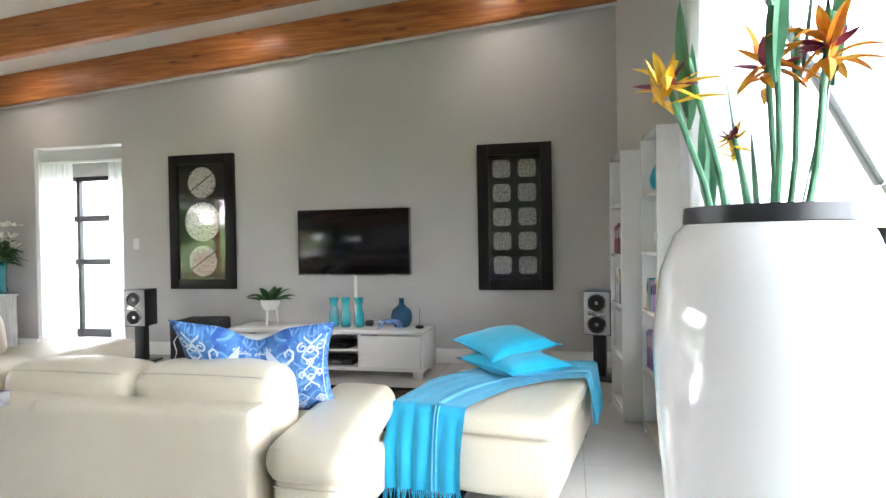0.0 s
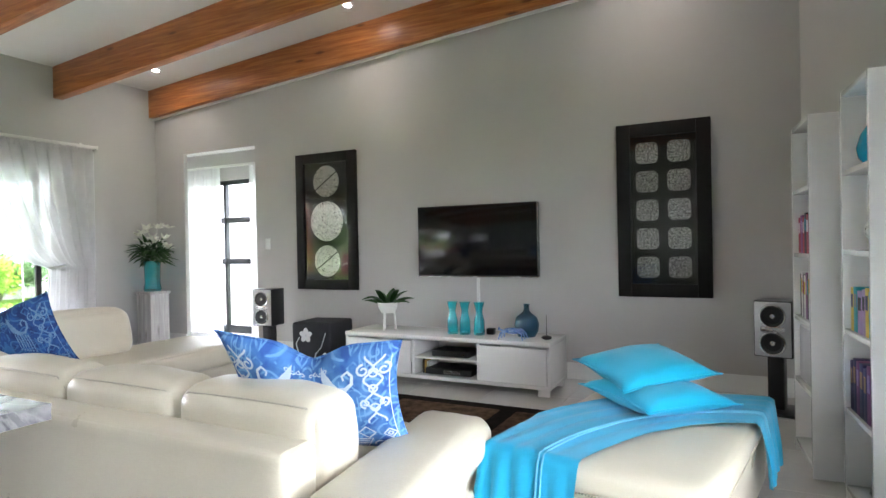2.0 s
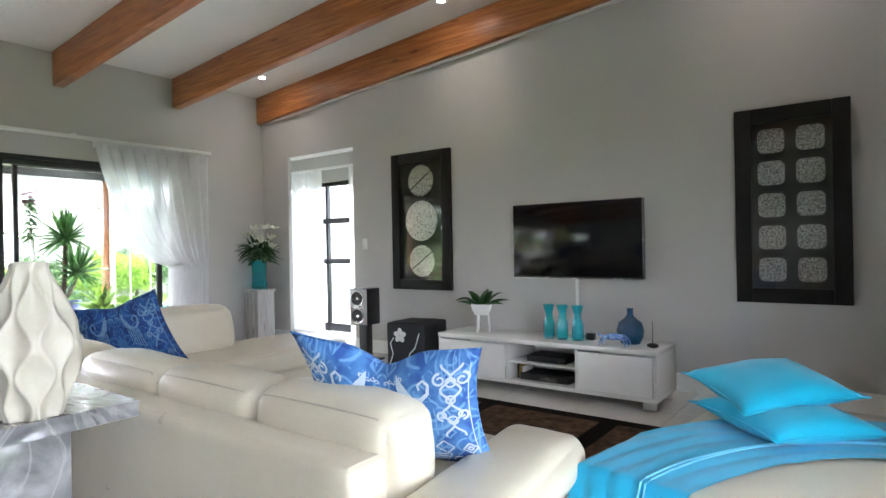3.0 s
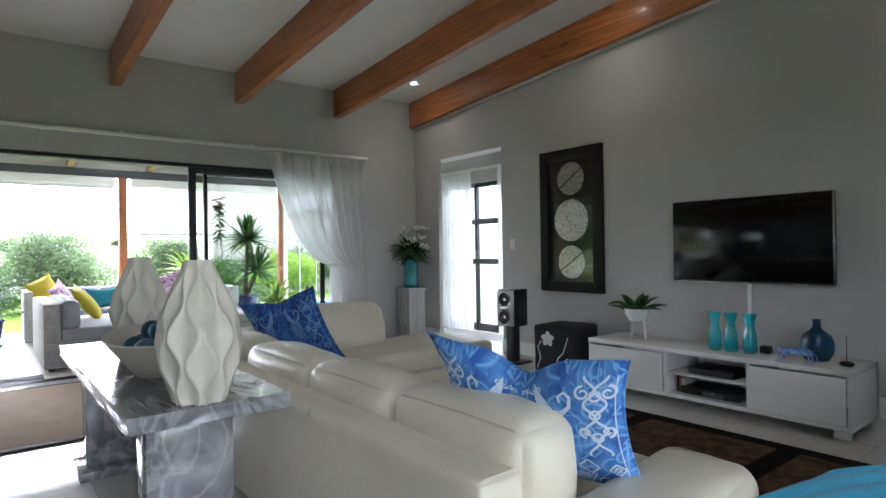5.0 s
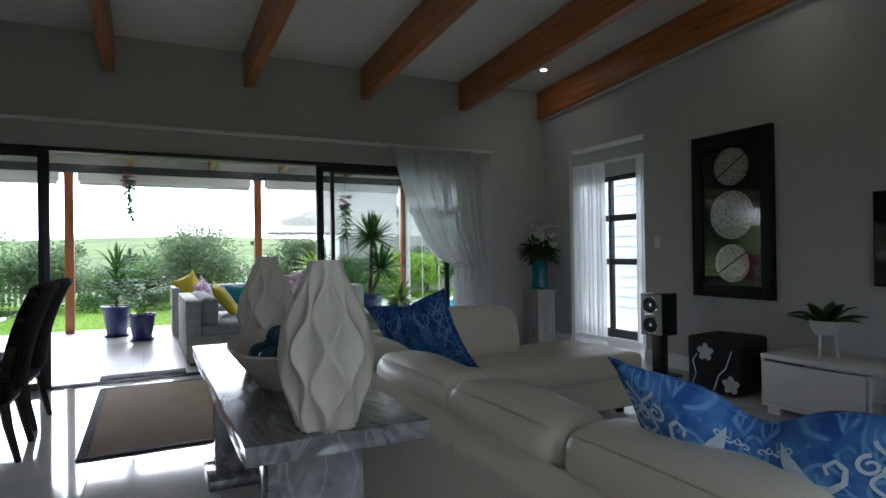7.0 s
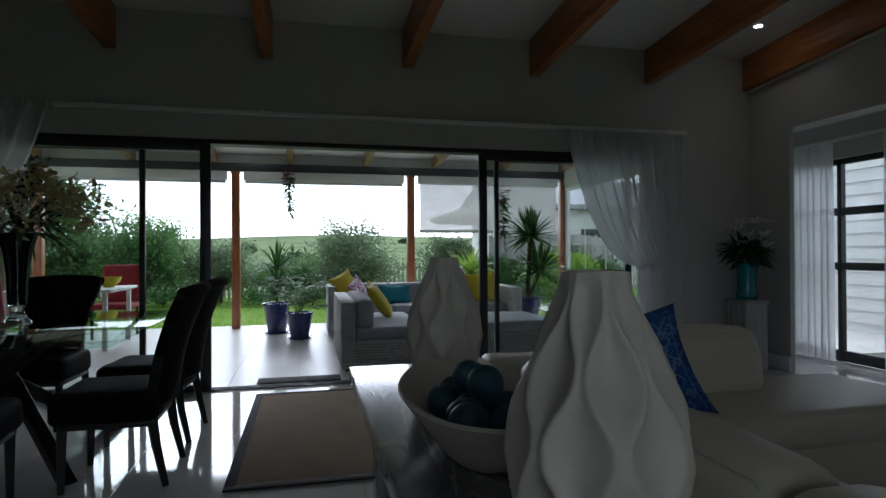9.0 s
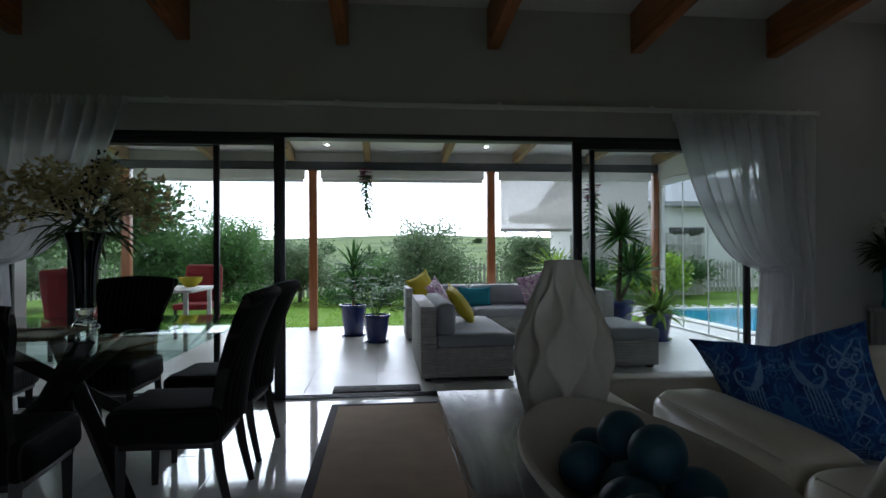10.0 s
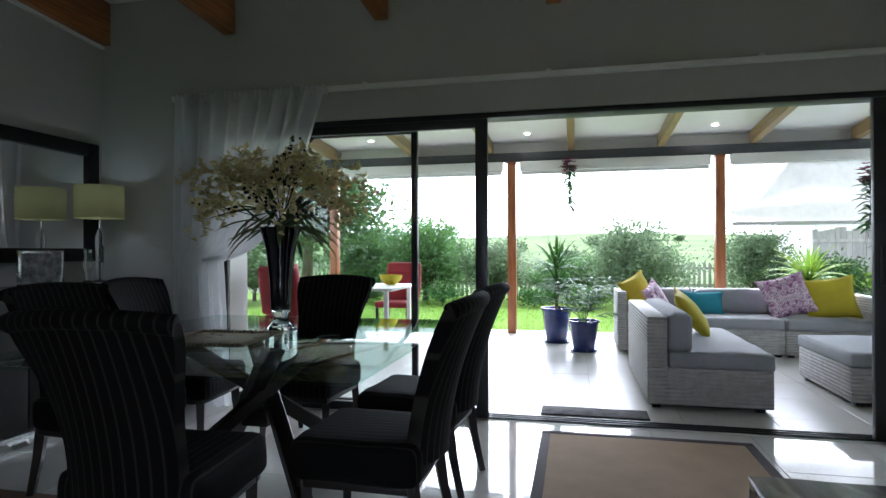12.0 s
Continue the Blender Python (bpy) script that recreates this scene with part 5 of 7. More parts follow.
def books(x, y0, y1, z, hmax, seed, thick, colours):
    """A row of upright books, spines outwards, with a printed band on each spine."""
    r = random.Random(seed)
    y, k = y0, 0
    while y < y1 - thick * 0.6:
        t = thick * r.uniform(0.75, 1.2)
        h = r.uniform(0.88, 1.0) * hmax
        b = tagged(new("book", solid("book", boxed(x, x + 0.11, y, y + t, z, z + h, bev=0.002), BOOKC[colours[k % len(colours)]])), "upright book on the white shelf", "book", "shelf books")
        b.matrix_basis = EAST
        part("spine_band", boxed(x - 0.0012, x + 0.002, y + 0.2 * t, y + 0.8 * t, z + h * 0.55, z + h * 0.85), BOOKC[(colours[k % len(colours)] + 3) % len(BOOKC)], b, smooth=False)
        y, k = y + t + 0.0015, k + 1


zs = bookcase(0.545, 0.79, 4.36, 4.82, 1.765, "narrow white bookcase with books and photo frames")
books(0.565, 4.40, 4.78, zs[3] + 0.023, 0.215, 1, 0.05, (0, 5, 0, 1))
books(0.565, 4.40, 4.74, zs[2] + 0.023, 0.25, 5, 0.035, (3, 7, 3, 1, 5))
mesh_thing("storage_box", boxed(0.565, 0.74, 4.42, 4.76, zs[1] + 0.023, zs[1] + 0.31, bev=0.004), SILV, "silver grey box on the white shelf", "box", m=EAST)
zs2 = bookcase(0.63, 0.79, 3.74, 4.16, 1.805, "narrow white bookcase with teal glass and books")
books(0.645, 3.78, 4.12, zs2[2] + 0.023, 0.20, 9, 0.055, (4, 6, 8, 8))
books(0.645, 3.78, 4.10, zs2[1] + 0.023, 0.235, 14, 0.05, (9, 5, 9))


def photo_frame(m, w, h, label):
    p = thing("photo_frame", m, label, "photo frame", "photo frames")
    for a0, a1, b0, b1 in ((-w, -w + 0.015, 0, h), (w - 0.015, w, 0, h), (-w + 0.015, w - 0.015, h - 0.015, h), (-w + 0.015, w - 0.015, 0, 0.015)):
        part("moulding", boxed(-0.008, 0.008, a0, a1, b0, b1, bev=0.002), STEEL, p)
    part("photo", boxed(-0.002, 0.004, -w + 0.015, w - 0.015, 0.015, h - 0.015), BOOKC[7], p, smooth=False)


photo_frame(EAST @ pose(0.63, 4.62, zs[4] + 0.023, 0, 12, 0), 0.085, 0.24, "silver photo frame leaning on the white shelf")
photo_frame(EAST @ pose(0.70, 3.95, zs2[0] + 0.023, 0, 12, 0), 0.10, 0.25, "silver photo frame leaning on the white shelf")
bm = bmesh.new()
lathe(bm, [(0, 0), (0.045, 0), (0.068, 0.03), (0.075, 0.07), (0.062, 0.12), (0.036, 0.165), (0.028, 0.20), (0.028, 0.215), (0, 0.215)], 32)
bv = thing("teal_vase", EAST @ pose(0.71, 3.93, zs2[4] + 0.023), "teal bulb shaped vase with a silver neck on the bookcase", "vase")
part("body", bm, surf("teal_glaze", (0.0, 0.27, 0.42), (0.0, 0.22, 0.36), 0.1, fine=30, bump=0, coat=0.5), bv)
bm = bmesh.new()
lathe(bm, [(0.0, 0.214), (0.029, 0.214), (0.031, 0.23), (0.028, 0.245), (0.031, 0.26), (0.028, 0.28), (0.0, 0.282)], 24)
part("neck", bm, STEEL, bv, "silver ribbed neck")
bm = bmesh.new()
bmesh.ops.create_uvsphere(bm, u_segments=16, v_segments=10, radius=0.055, matrix=Matrix.Translation((0, 0, 0.08)))
lathe(bm, [(0.04, 0), (0.02, 0.015), (0.02, 0.04)], 14)
mesh_thing("silver_ornament", bm, SILVER, "hammered silver ball ornament on the shelf", "ornament", m=EAST @ pose(0.705, 3.90, zs2[3] + 0.023))
bm = bmesh.new()
lathe(bm, [(0, 0), (0.11, 0.0), (0.115, 0.01), (0, 0.012)], 28)
mesh_thing("dark_plate", bm, BLACK, "round dark plate standing on the bottom shelf", "plate", m=EAST @ pose(0.70, 4.60, zs[0] + 0.139, 0, -80, 0))

# ---- east window ----
wf = tagged(new("window_1"), "charcoal aluminium window with a top-hung sash pushed open", kind="structure")
# First bay is unseen: an added opening whose width sets the daylight let in.
for y0, y1 in ((WY0, 1.38), (1.38, WY1)):
    part("frame_side", boxed(0.86, 0.92, y0, y0 + 0.045, WZ0, WZ1, bev=0.003), CHAR, wf)
    part("frame_side", boxed(0.86, 0.92, y1 - 0.045, y1, WZ0, WZ1, bev=0.003), CHAR, wf)
    for z in (WZ0, 1.16, WZ1 - 0.05):
        part("frame_bar", boxed(0.86, 0.92, y0 + 0.045, y1 - 0.045, z, z + 0.05, bev=0.003), CHAR, wf)
    glass_pane(wf, y0 + 0.045, y1 - 0.045, WZ0 + 0.05, 1.16, 0.89)
for y0, y1 in ((1.44, 3.28),):
    sash = part("sash", boxed(-0.015, 0.015, y0, y1, -0.05, 0.0, bev=0.002), CHAR, wf)
    for a in ((y0, y0 + 0.045, -1.12, -0.05), (y1 - 0.045, y1, -1.12, -0.05), (y0 + 0.045, y1 - 0.045, -1.17, -1.12)):
        part("sash_bar", boxed(-0.015, 0.015, *a, bev=0.002), CHAR, sash)
    g = part("pane", boxed(-0.003, 0.003, y0 + 0.045, y1 - 0.045, -1.12, -0.05), GLASS, sash, smooth=False)
    g.visible_shadow = False
    sash.matrix_basis = pose(0.94, 0, 2.40, 0, -28, 0)
glass_pane(wf, WY0 + 0.045, 1.335, 1.21, WZ1 - 0.05, 0.89)
wf.matrix_basis = EAST
bm = bmesh.new()
box(bm, XR - 0.03, XR + 0.06, WY0 - 0.03, WY1 + 0.03, WZ0 - 0.03, WZ0, bev=0.004)
mesh_thing("window_sill", bm, WHITE, "white window sill", kind="structure", m=EAST)
cu = thing("curtain", EAST @ pose(0.735, 0, 0), "white sheer voile curtain beside the east window", "curtain", "voile curtains")
bm = bmesh.new()
grid(bm, 90, 30, lambda u, v: (0.025 * math.sin(9 * 2 * math.pi * u + 0.5 * v) + 0.008 * math.sin(31 * u), 2.72 + 0.86 * u, 2.60 - 2.585 * v))
part("cloth", bm, SHEER, cu, angle=180)
bm = bmesh.new()
box(bm, 0.70, 0.79, -0.2, 3.62, 2.60, 2.64, bev=0.004)
mesh_thing("curtain_rail", bm, WHITE, "white curtain rail above the east window", "curtain rail", m=EAST)

# ---- entrance lobby beyond the doorway ----
bm = bmesh.new()
LY = 6.86
box(bm, -7.4, -6.78, LY, LY + 0.16, 0, 2.6)
box(bm, -4.62, -4.3, LY, LY + 0.16, 0, 2.6)
box(bm, -6.78, -4.62, LY, LY + 0.16, 2.12, 2.6)
mesh_thing("wall_lobby", bm, WALL, "grey wall of the small entrance lobby", kind="structure", smooth=False)
bm = bmesh.new()
box(bm, -7.4, -7.25, YT + 0.16, LY, 0, 2.6)
box(bm, -4.45, -4.3, YT + 0.16, LY, 0, 2.6)
mesh_thing("wall_lobby_side", bm, WALL, "grey side wall of the entrance lobby", kind="structure", smooth=False)
mesh_thing("ceiling_lobby", boxed(-7.4, DX0, YT + 0.051, YT + 0.161, 2.601, 2.68), CEIL, "white flat ceiling of the lobby", kind="structure", smooth=False)
mesh_thing("wall_lobby_west", boxed(-7.4, -7.25, YT + 0.051, YT + 0.159, 0, 2.6), WALL, "grey side wall of the entrance lobby", kind="structure", smooth=False)
mesh_thing("ceiling_lobby", boxed(-7.4, -4.3, YT + 0.161, LY + 0.16, 2.601, 2.68), CEIL, "white flat ceiling of the lobby", kind="structure", smooth=False)
bm = bmesh.new()
prism(bm, [(LY - 0.07, 2.60), (LY - 0.001, 2.60), (LY - 0.001, 2.50), (LY - 0.03, 2.52)], "x", -7.24, -4.46)
mesh_thing("trim", bm, WHITE, "white cornice moulding of the lobby", kind="structure")
ld = tagged(new("door_1"), "dark framed glazed door in the lobby", kind="structure")
for x in (-6.78, -6.12, -5.56, -4.67):
    part("stile", boxed(x, x + 0.05, LY + 0.04, LY + 0.10, 0.005, 2.115, bev=0.003), CHAR, ld)
for z in (0.01, 0.96, 1.53, 2.06):
    part("rail", boxed(-6.73, -4.67, LY + 0.045, LY + 0.095, z, z + (0.11 if z < 0.1 else 0.08), bev=0.003), CHAR, ld)
g = part("pane", boxed(-6.73, -4.67, LY + 0.066, LY + 0.072, 0.06, 2.06), GLASS, ld, smooth=False)
g.visible_shadow = False
for x0, x1, sd2 in ((-6.72, -6.06, 1), (-5.52, -4.72, 2)):
    cu = thing("curtain", pose(0, LY - 0.09, 0), "white sheer curtain at the lobby door", "curtain", "voile curtains")
    bm = bmesh.new()
    grid(bm, 80, 24, lambda u, v: (x0 + (x1 - x0) * u, 0.028 * math.sin(8 * 2 * math.pi * u + sd2) + 0.01 * math.sin(25 * u + 2 * v), 2.28 - 2.26 * v))
    part("cloth", bm, SHEER, cu, angle=180)
mesh_thing("curtain_rail", boxed(-6.9, -4.6, LY - 0.11, LY - 0.07, 2.28, 2.31, bev=0.004), WHITE, "white curtain rail in the lobby", "curtain rail")
sdg = tagged(new("wall_siding"), "white painted board wall outside the lobby door", kind="structure")
for k in range(16):
    bm = bmesh.new()
    prism(bm, [(LY + 2.6, 0.19 * k - 0.1), (LY + 2.575, 0.19 * k - 0.1), (LY + 2.6, 0.19 * k + 0.085)], "x", -9.5, -3.4)
    part("board", bm, PLASTER, sdg, smooth=False)
part("backing", boxed(-9.5, -3.4, LY + 2.6, LY + 2.75, -0.1, 2.95), PLASTER, sdg, smooth=False)

# ---- things on the console ----
CERAM = surf("matt_ivory_ceramic", (0.55, 0.505, 0.42), (0.49, 0.45, 0.37), 0.5, scale=6, fine=60, bump=0.08)


def carved_vase(m, label):
    v = thing("carved_vase", m, label, "vase", "carved vases")
    bm = bmesh.new()
    segs, rows = 168, 60
    pr = [(0.085, 0.0), (0.125, 0.12), (0.138, 0.2), (0.125, 0.28), (0.085, 0.37), (0.050, 0.44), (0.046, 0.465)]
    ring = []
    for j in range(rows + 1):
        z = 0.465 * j / rows
        for (r0, z0), (r1, z1) in zip(pr, pr[1:]):
            if z0 <= z <= z1 + 1e-9:
                t = (z - z0) / (z1 - z0)
                r = r0 + (r1 - r0) * (t if z0 == 0 else t)
                break
        q = []
        fade = min(1, (0.468 - z) / 0.08)
        dl = 0.36 * math.sin(z * 2 * math.pi / 0.20 + 0.6)
        for i in range(segs):
            s = 14 * i / segs
            for k in (int(s) - 1, int(s), int(s) + 1):
                a0, a1 = k + (dl if k % 2 else -dl), k + 1 + (-dl if k % 2 else dl)
                if a0 <= s < a1:
                    u = (s - a0) / (a1 - a0)
                    break
            r2 = r + 0.006 - 0.020 * fade * (a1 - a0) * 4 * u * (1 - u) * 0.8
            a = 2 * math.pi * i / segs
            q.append(bm.verts.new((r2 * math.cos(a), r2 * math.sin(a), z)))
        ring.append(q)
    for A, B in zip(ring, ring[1:]):
        for i in range(segs):
            bm.faces.new((A[i], A[(i + 1) % segs], B[(i + 1) % segs], B[i]))
    bm.faces.new(ring[0][::-1])
    part("body", bm, CERAM, v, angle=180)
    bm = bmesh.new()
    lathe(bm, [(0.046, 0.462), (0.044, 0.467), (0.036, 0.462), (0.034, 0.38), (0.0, 0.37)], 40)
    part("mouth", bm, CERAM, v)
    return v


carved_vase(pose(-1.925, 1.905, 0.655) @ Matrix.Diagonal((1.0, 1.0, 1.035, 1)), "ivory ceramic vase carved with wavy lozenges")
carved_vase(pose(-3.19, 1.965, 0.655, 0, 0, 25) @ Matrix.Diagonal((1.0, 1.0, 1.055, 1)), "ivory ceramic vase carved with wavy lozenges")
bw = thing("boat_bowl", pose(-2.555, 1.90, 0.655), "pale oval bowl with a thick lip holding dark teal balls", "bowl")
bm = bmesh.new()
lathe(bm, [(0.0, 0.0), (0.40, 0.0), (0.46, 0.012), (0.62, 0.05), (0.82, 0.10), (0.97, 0.138), (1.0, 0.146), (0.985, 0.153), (0.92, 0.150), (0.76, 0.105), (0.56, 0.055), (0.40, 0.03), (0.0, 0.022)], 64)
for v in bm.verts:
    v.co.z += 0.018 * abs(v.co.x) ** 3 * (1 if v.co.z > 0.09 else 0)
    v.co.x *= 0.40
    v.co.y *= 0.195
part("bowl", bm, CERAM, bw, angle=50)
BALL = surf("teal_ball", (0.022, 0.085, 0.12), (0.014, 0.055, 0.08), 0.5, scale=20, fine=90, bump=0.12)
for x, y, z, r in ((-0.235, 0.0, 0.098, 0.046), (-0.145, 0.062, 0.102, 0.048), (-0.14, -0.05, 0.096, 0.050), (-0.04, 0.0, 0.086, 0.055), (0.05, 0.072, 0.110, 0.050), (0.065, -0.045, 0.098, 0.056), (0.165, 0.035, 0.103, 0.055), (0.17, -0.07, 0.125, 0.046), (-0.10, 0.01, 0.168, 0.047), (0.03, 0.015, 0.178, 0.048)):
    bm = bmesh.new()
    bmesh.ops.create_uvsphere(bm, u_segments=28, v_segments=16, radius=r)
    mesh_thing("decor_ball", bm, BALL, "dark teal decorative ball in the pale bowl", "ball", "teal balls", m=pose(-2.555 + x, 1.90 + y, 0.655 + z))

# ---- downlights ----
LAMPON = glow("lit_lamp", (1.0, 0.93, 0.8), 12.0)


def downlight(x, y, z, label, group):
    d = thing("downlight", pose(x, y, z), label, "downlight", group)
    bm = bmesh.new()
    lathe(bm, [(0.048, 0.0), (0.050, -0.004), (0.036, -0.006), (0.034, 0.0)], 24)
    part("ring", bm, STEEL, d)
    bm = bmesh.new()
    lathe(bm, [(0.0, -0.012), (0.02, -0.010), (0.034, -0.004), (0.034, 0.0)], 20)
    part("lamp", bm, LAMPON, d)


for x, y in ((-5.62, 5.50), (-2.95, 5.50), (-0.35, 5.50)):
    downlight(x, y, ceil_z(x), "small lit steel downlight in the white ceiling", "ceiling downlights")
    sp = new("downlight_beam", bpy.data.lights.new("downlight_beam", "SPOT"))
    sp.data.energy, sp.data.spot_size, sp.data.spot_blend, sp.data.color, sp.data.shadow_soft_size = 0.6, radians(125), 1.0, (1, 0.80, 0.60), 0.03
    sp.location = (x, y, ceil_z(x) - 0.02)
for y in (-3.8, -1.56, 0.66, 3.02, 5.3):
    downlight(-10.24, y, 2.69 + 0.86 * 0.0841 - 0.006, "small lit downlight in the patio ceiling", "patio downlights")

# ---- dining place ----
DARKW = surf("dark_stained_wood", (0.012, 0.008, 0.006), (0.008, 0.005, 0.004), 0.38, fine=80, bump=0.05, stretch=(1, 1, 0.2))


def striped(name):
    m = surf(name, (0.006, 0.0055, 0.0055), (0.004, 0.0037, 0.0037), 0.75, fine=260, bump=0.25, spec=0.08)
    n, l, b = nodes_of(m)
    co, wv = n.new("ShaderNodeTexCoord"), n.new("ShaderNodeTexWave")
    wv.bands_direction = "X"
    wv.inputs["Scale"].default_value, wv.inputs["Distortion"].default_value = 9.0, 0.25
    l.new(co.outputs["Object"], wv.inputs["Vector"])
    rp, mx = n.new("ShaderNodeValToRGB"), n.new("ShaderNodeMix")
    rp.color_ramp.elements[0].position, rp.color_ramp.elements[1].position = 0.86, 0.96
    l.new(wv.outputs[0], rp.inputs[0])
    mx.data_type = "RGBA"
    old = b.inputs["Base Color"].links[0].from_socket
    l.new(rp.outputs[0], mx.inputs[0])
    l.new(old, mx.inputs[6])
    mx.inputs[7].default_value = (0.026, 0.023, 0.020, 1)
    l.new(mx.outputs[2], b.inputs["Base Color"])
    return m


STRIPE = striped("striped_velvet")


def dining_chair():
    """High curved back, rolled top, sprung seat, tapered dark legs. Faces -y, back at +y."""
    c = thing("dining_chair", pose(0, 0, 0), "dark dining chair upholstered in thin striped velvet", "dining chair", "chairs round the dining table")
    part("seat", soft_box(-0.245, 0.245, -0.27, 0.23, 0.325, 0.485, 0.045, 0.003), STRIPE, c)
    part("seat_rail", boxed(-0.225, 0.225, -0.24, 0.21, 0.305, 0.345, bev=0.008), DARKW, c)
    bm = bmesh.new()

    def back(s):
        def f(u, v):
            x = (u - 0.5) * 2
            w = 0.195 - 0.03 * math.sin(math.pi * min(1, v * 1.15)) + 0.068 * v
            y = 0.19 + 0.03 * v + 0.13 * v ** 2.0 + 0.055 * (1 - x * x) + s * (0.026 + 0.008 * (1 - x * x))
            return (x * w, y, 0.40 + 0.585 * v - 0.02 * x * x * v)
        return f
    grid(bm, 14, 18, back(1))
    front = bmesh.new()
    grid(front, 14, 18, back(-1))
    me = bpy.data.meshes.new("tmp")
    front.to_mesh(me)
    bm.from_mesh(me)
    bpy.data.meshes.remove(me)
    front.free()
    bm.verts.ensure_lookup_table()
    n = 15 * 19
    def idx(i, j, k):
        return bm.verts[k * n + i * 19 + j]
    for i in range(14):
        for j in (0, 18):
            bm.faces.new((idx(i, j, 0), idx(i + 1, j, 0), idx(i + 1, j, 1), idx(i, j, 1)))
    for j in range(18):
        for i in (0, 14):
            bm.faces.new((idx(i, j, 0), idx(i, j + 1, 0), idx(i, j + 1, 1), idx(i, j, 1)))
    bmesh.ops.recalc_face_normals(bm, faces=list(bm.faces))
    bk = part("backrest", bm, STRIPE, c, angle=50)
    bm = bmesh.new()
    tube(bm, [(-0.262 + 0.524 * k / 12, 0.352 + 0.058 * math.sin(math.pi * k / 12), 0.982 - 0.02 * (2 * k / 12 - 1) ** 2) for k in range(13)], 0.032, 12)
    part("rolled_top", bm, STRIPE, bk)
    for x in (-0.2, 0.2):
        bm = bmesh.new()
        tube(bm, [(x, -0.21, 0.36), (x, -0.215, 0.0)], 0.032, 4, taper=0.02)
        part("leg", bm, DARKW, c)
        bm = bmesh.new()
        tube(bm, [(x, 0.185, 0.40), (x * 1.02, 0.215, 0.2), (x * 1.05, 0.26, 0.0)], 0.033, 4, taper=0.02)
        part("leg", bm, DARKW, c)
    return c


ch = dining_chair()
ch.matrix_basis = pose(-4.50, 0.52, 0)
for m in (pose(-5.20, 0.52, 0, 0, 0, -4), pose(-5.62, -0.30, 0, 0, 0, 88), pose(-4.06, -0.09, 0, 0, 0, -86), pose(-4.78, -0.98, 0, 0, 0, 176), pose(-5.42, -1.02, 0, 0, 0, 184)):
    copy_thing(ch, m)

tb = thing("dining_table", pose(-4.90, -0.22, 0), "glass topped dining table on crossed dark wooden legs", "dining table")
TGLASS = pane_glass("table_glass", (0.90, 0.96, 0.94), ior=1.85)
TT = part("tabletop", boxed(-0.86, 0.86, -0.82, 0.82, 0.738, 0.752, bev=0.004), TGLASS, tb, "clear thick glass top")
TT.visible_shadow = False
faced(TT, (0, 0, 1), pane_glass("glass_edge", (0.80, 0.93, 0.88), 0.03))
for a in (45, 135, 225, 315):
    bm = bmesh.new()
    ca, sa = math.cos(radians(a)), math.sin(radians(a))
    box(bm, -0.05, 0.05, -0.035, 0.035, 0, 1.0)
    for v in bm.verts:
        t = v.co.z
        p = Vector((ca, sa, 0)) * (0.66 - 1.0 * t) + Vector((-sa, ca, 0)) * (v.co.y + 0.04) + Vector((ca, sa, 0)) * v.co.x
        v.co = Vector((p.x, p.y, 0.737 * t))
    bmesh.ops.bevel(bm, geom=list(bm.edges), offset=0.005, segments=1, affect="EDGES", profile=0.5)
    part("leg", bm, DARKW, tb)
part("hub", boxed(-0.07, 0.07, -0.07, 0.07, 0.33, 0.41, bev=0.01), DARKW, tb)

BLKGL = surf("black_glass", (0.006, 0.006, 0.010), (0.004, 0.004, 0.006), 0.05, fine=20, bump=0, rvar=0.02, coat=0.5)
tv2 = thing("tall_vase", pose(-5.06, -0.20, 0.753), "tall black vase on a clear glass foot with cream flowers", "vase")
bm = bmesh.new()
lathe(bm, [(0.0, 0.0), (0.075, 0.0), (0.078, 0.012), (0.045, 0.05), (0.035, 0.08), (0.05, 0.115), (0.0, 0.118)], 28)
part("foot", bm, CLEAR, tv2, "clear glass foot")
bm = bmesh.new()
lathe(bm, [(0.0, 0.118), (0.050, 0.118), (0.052, 0.14), (0.058, 0.28), (0.075, 0.42), (0.105, 0.54), (0.098, 0.54), (0.068, 0.42), (0.05, 0.28), (0.0, 0.15)], 32)
part("vase", bm, BLKGL, tv2)
CREAM = leafy_mat("cream_blossom", (0.70, 0.63, 0.35), (0.58, 0.49, 0.23), 0.45, 0.7, 20)
OLIVE = leafy_mat("olive_leaf", (0.11, 0.15, 0.05), (0.06, 0.09, 0.03), 0.3, 0.6, 20)
ry = random.Random(21)
for k in range(38):
    a = k * 2.39996
    rr = 0.06 + 0.37 * math.sqrt((k + 0.5) / 38)
    top = Vector((rr * math.cos(a), rr * math.sin(a), 0.58 + 0.20 * ry.random() + 0.26 * (1 - rr / 0.42)))
    bm = bmesh.new()
    for j in range(18):
        q = top + Vector((ry.gauss(0, 0.045), ry.gauss(0, 0.045), ry.gauss(0, 0.04)))
        for i in range(3):
            blade(bm, q, ry.uniform(0, 6.28), ry.uniform(-0.3, 1.3), ry.uniform(0.03, 0.055), 0.03, 1.0, n=2)
    part("blossom", bm, CREAM, tv2)
bm = bmesh.new()
for k in range(60):
    a = ry.uniform(0, 6.28)
    blade(bm, (0.07 * math.cos(a), 0.07 * math.sin(a), 0.53 + ry.uniform(0, 0.12)), a, ry.uniform(-0.5, 1.2), ry.uniform(0.14, 0.36), 0.03, ry.uniform(0.3, 1.8), n=5)
part("foliage", bm, OLIVE, tv2)
bm = bmesh.new()
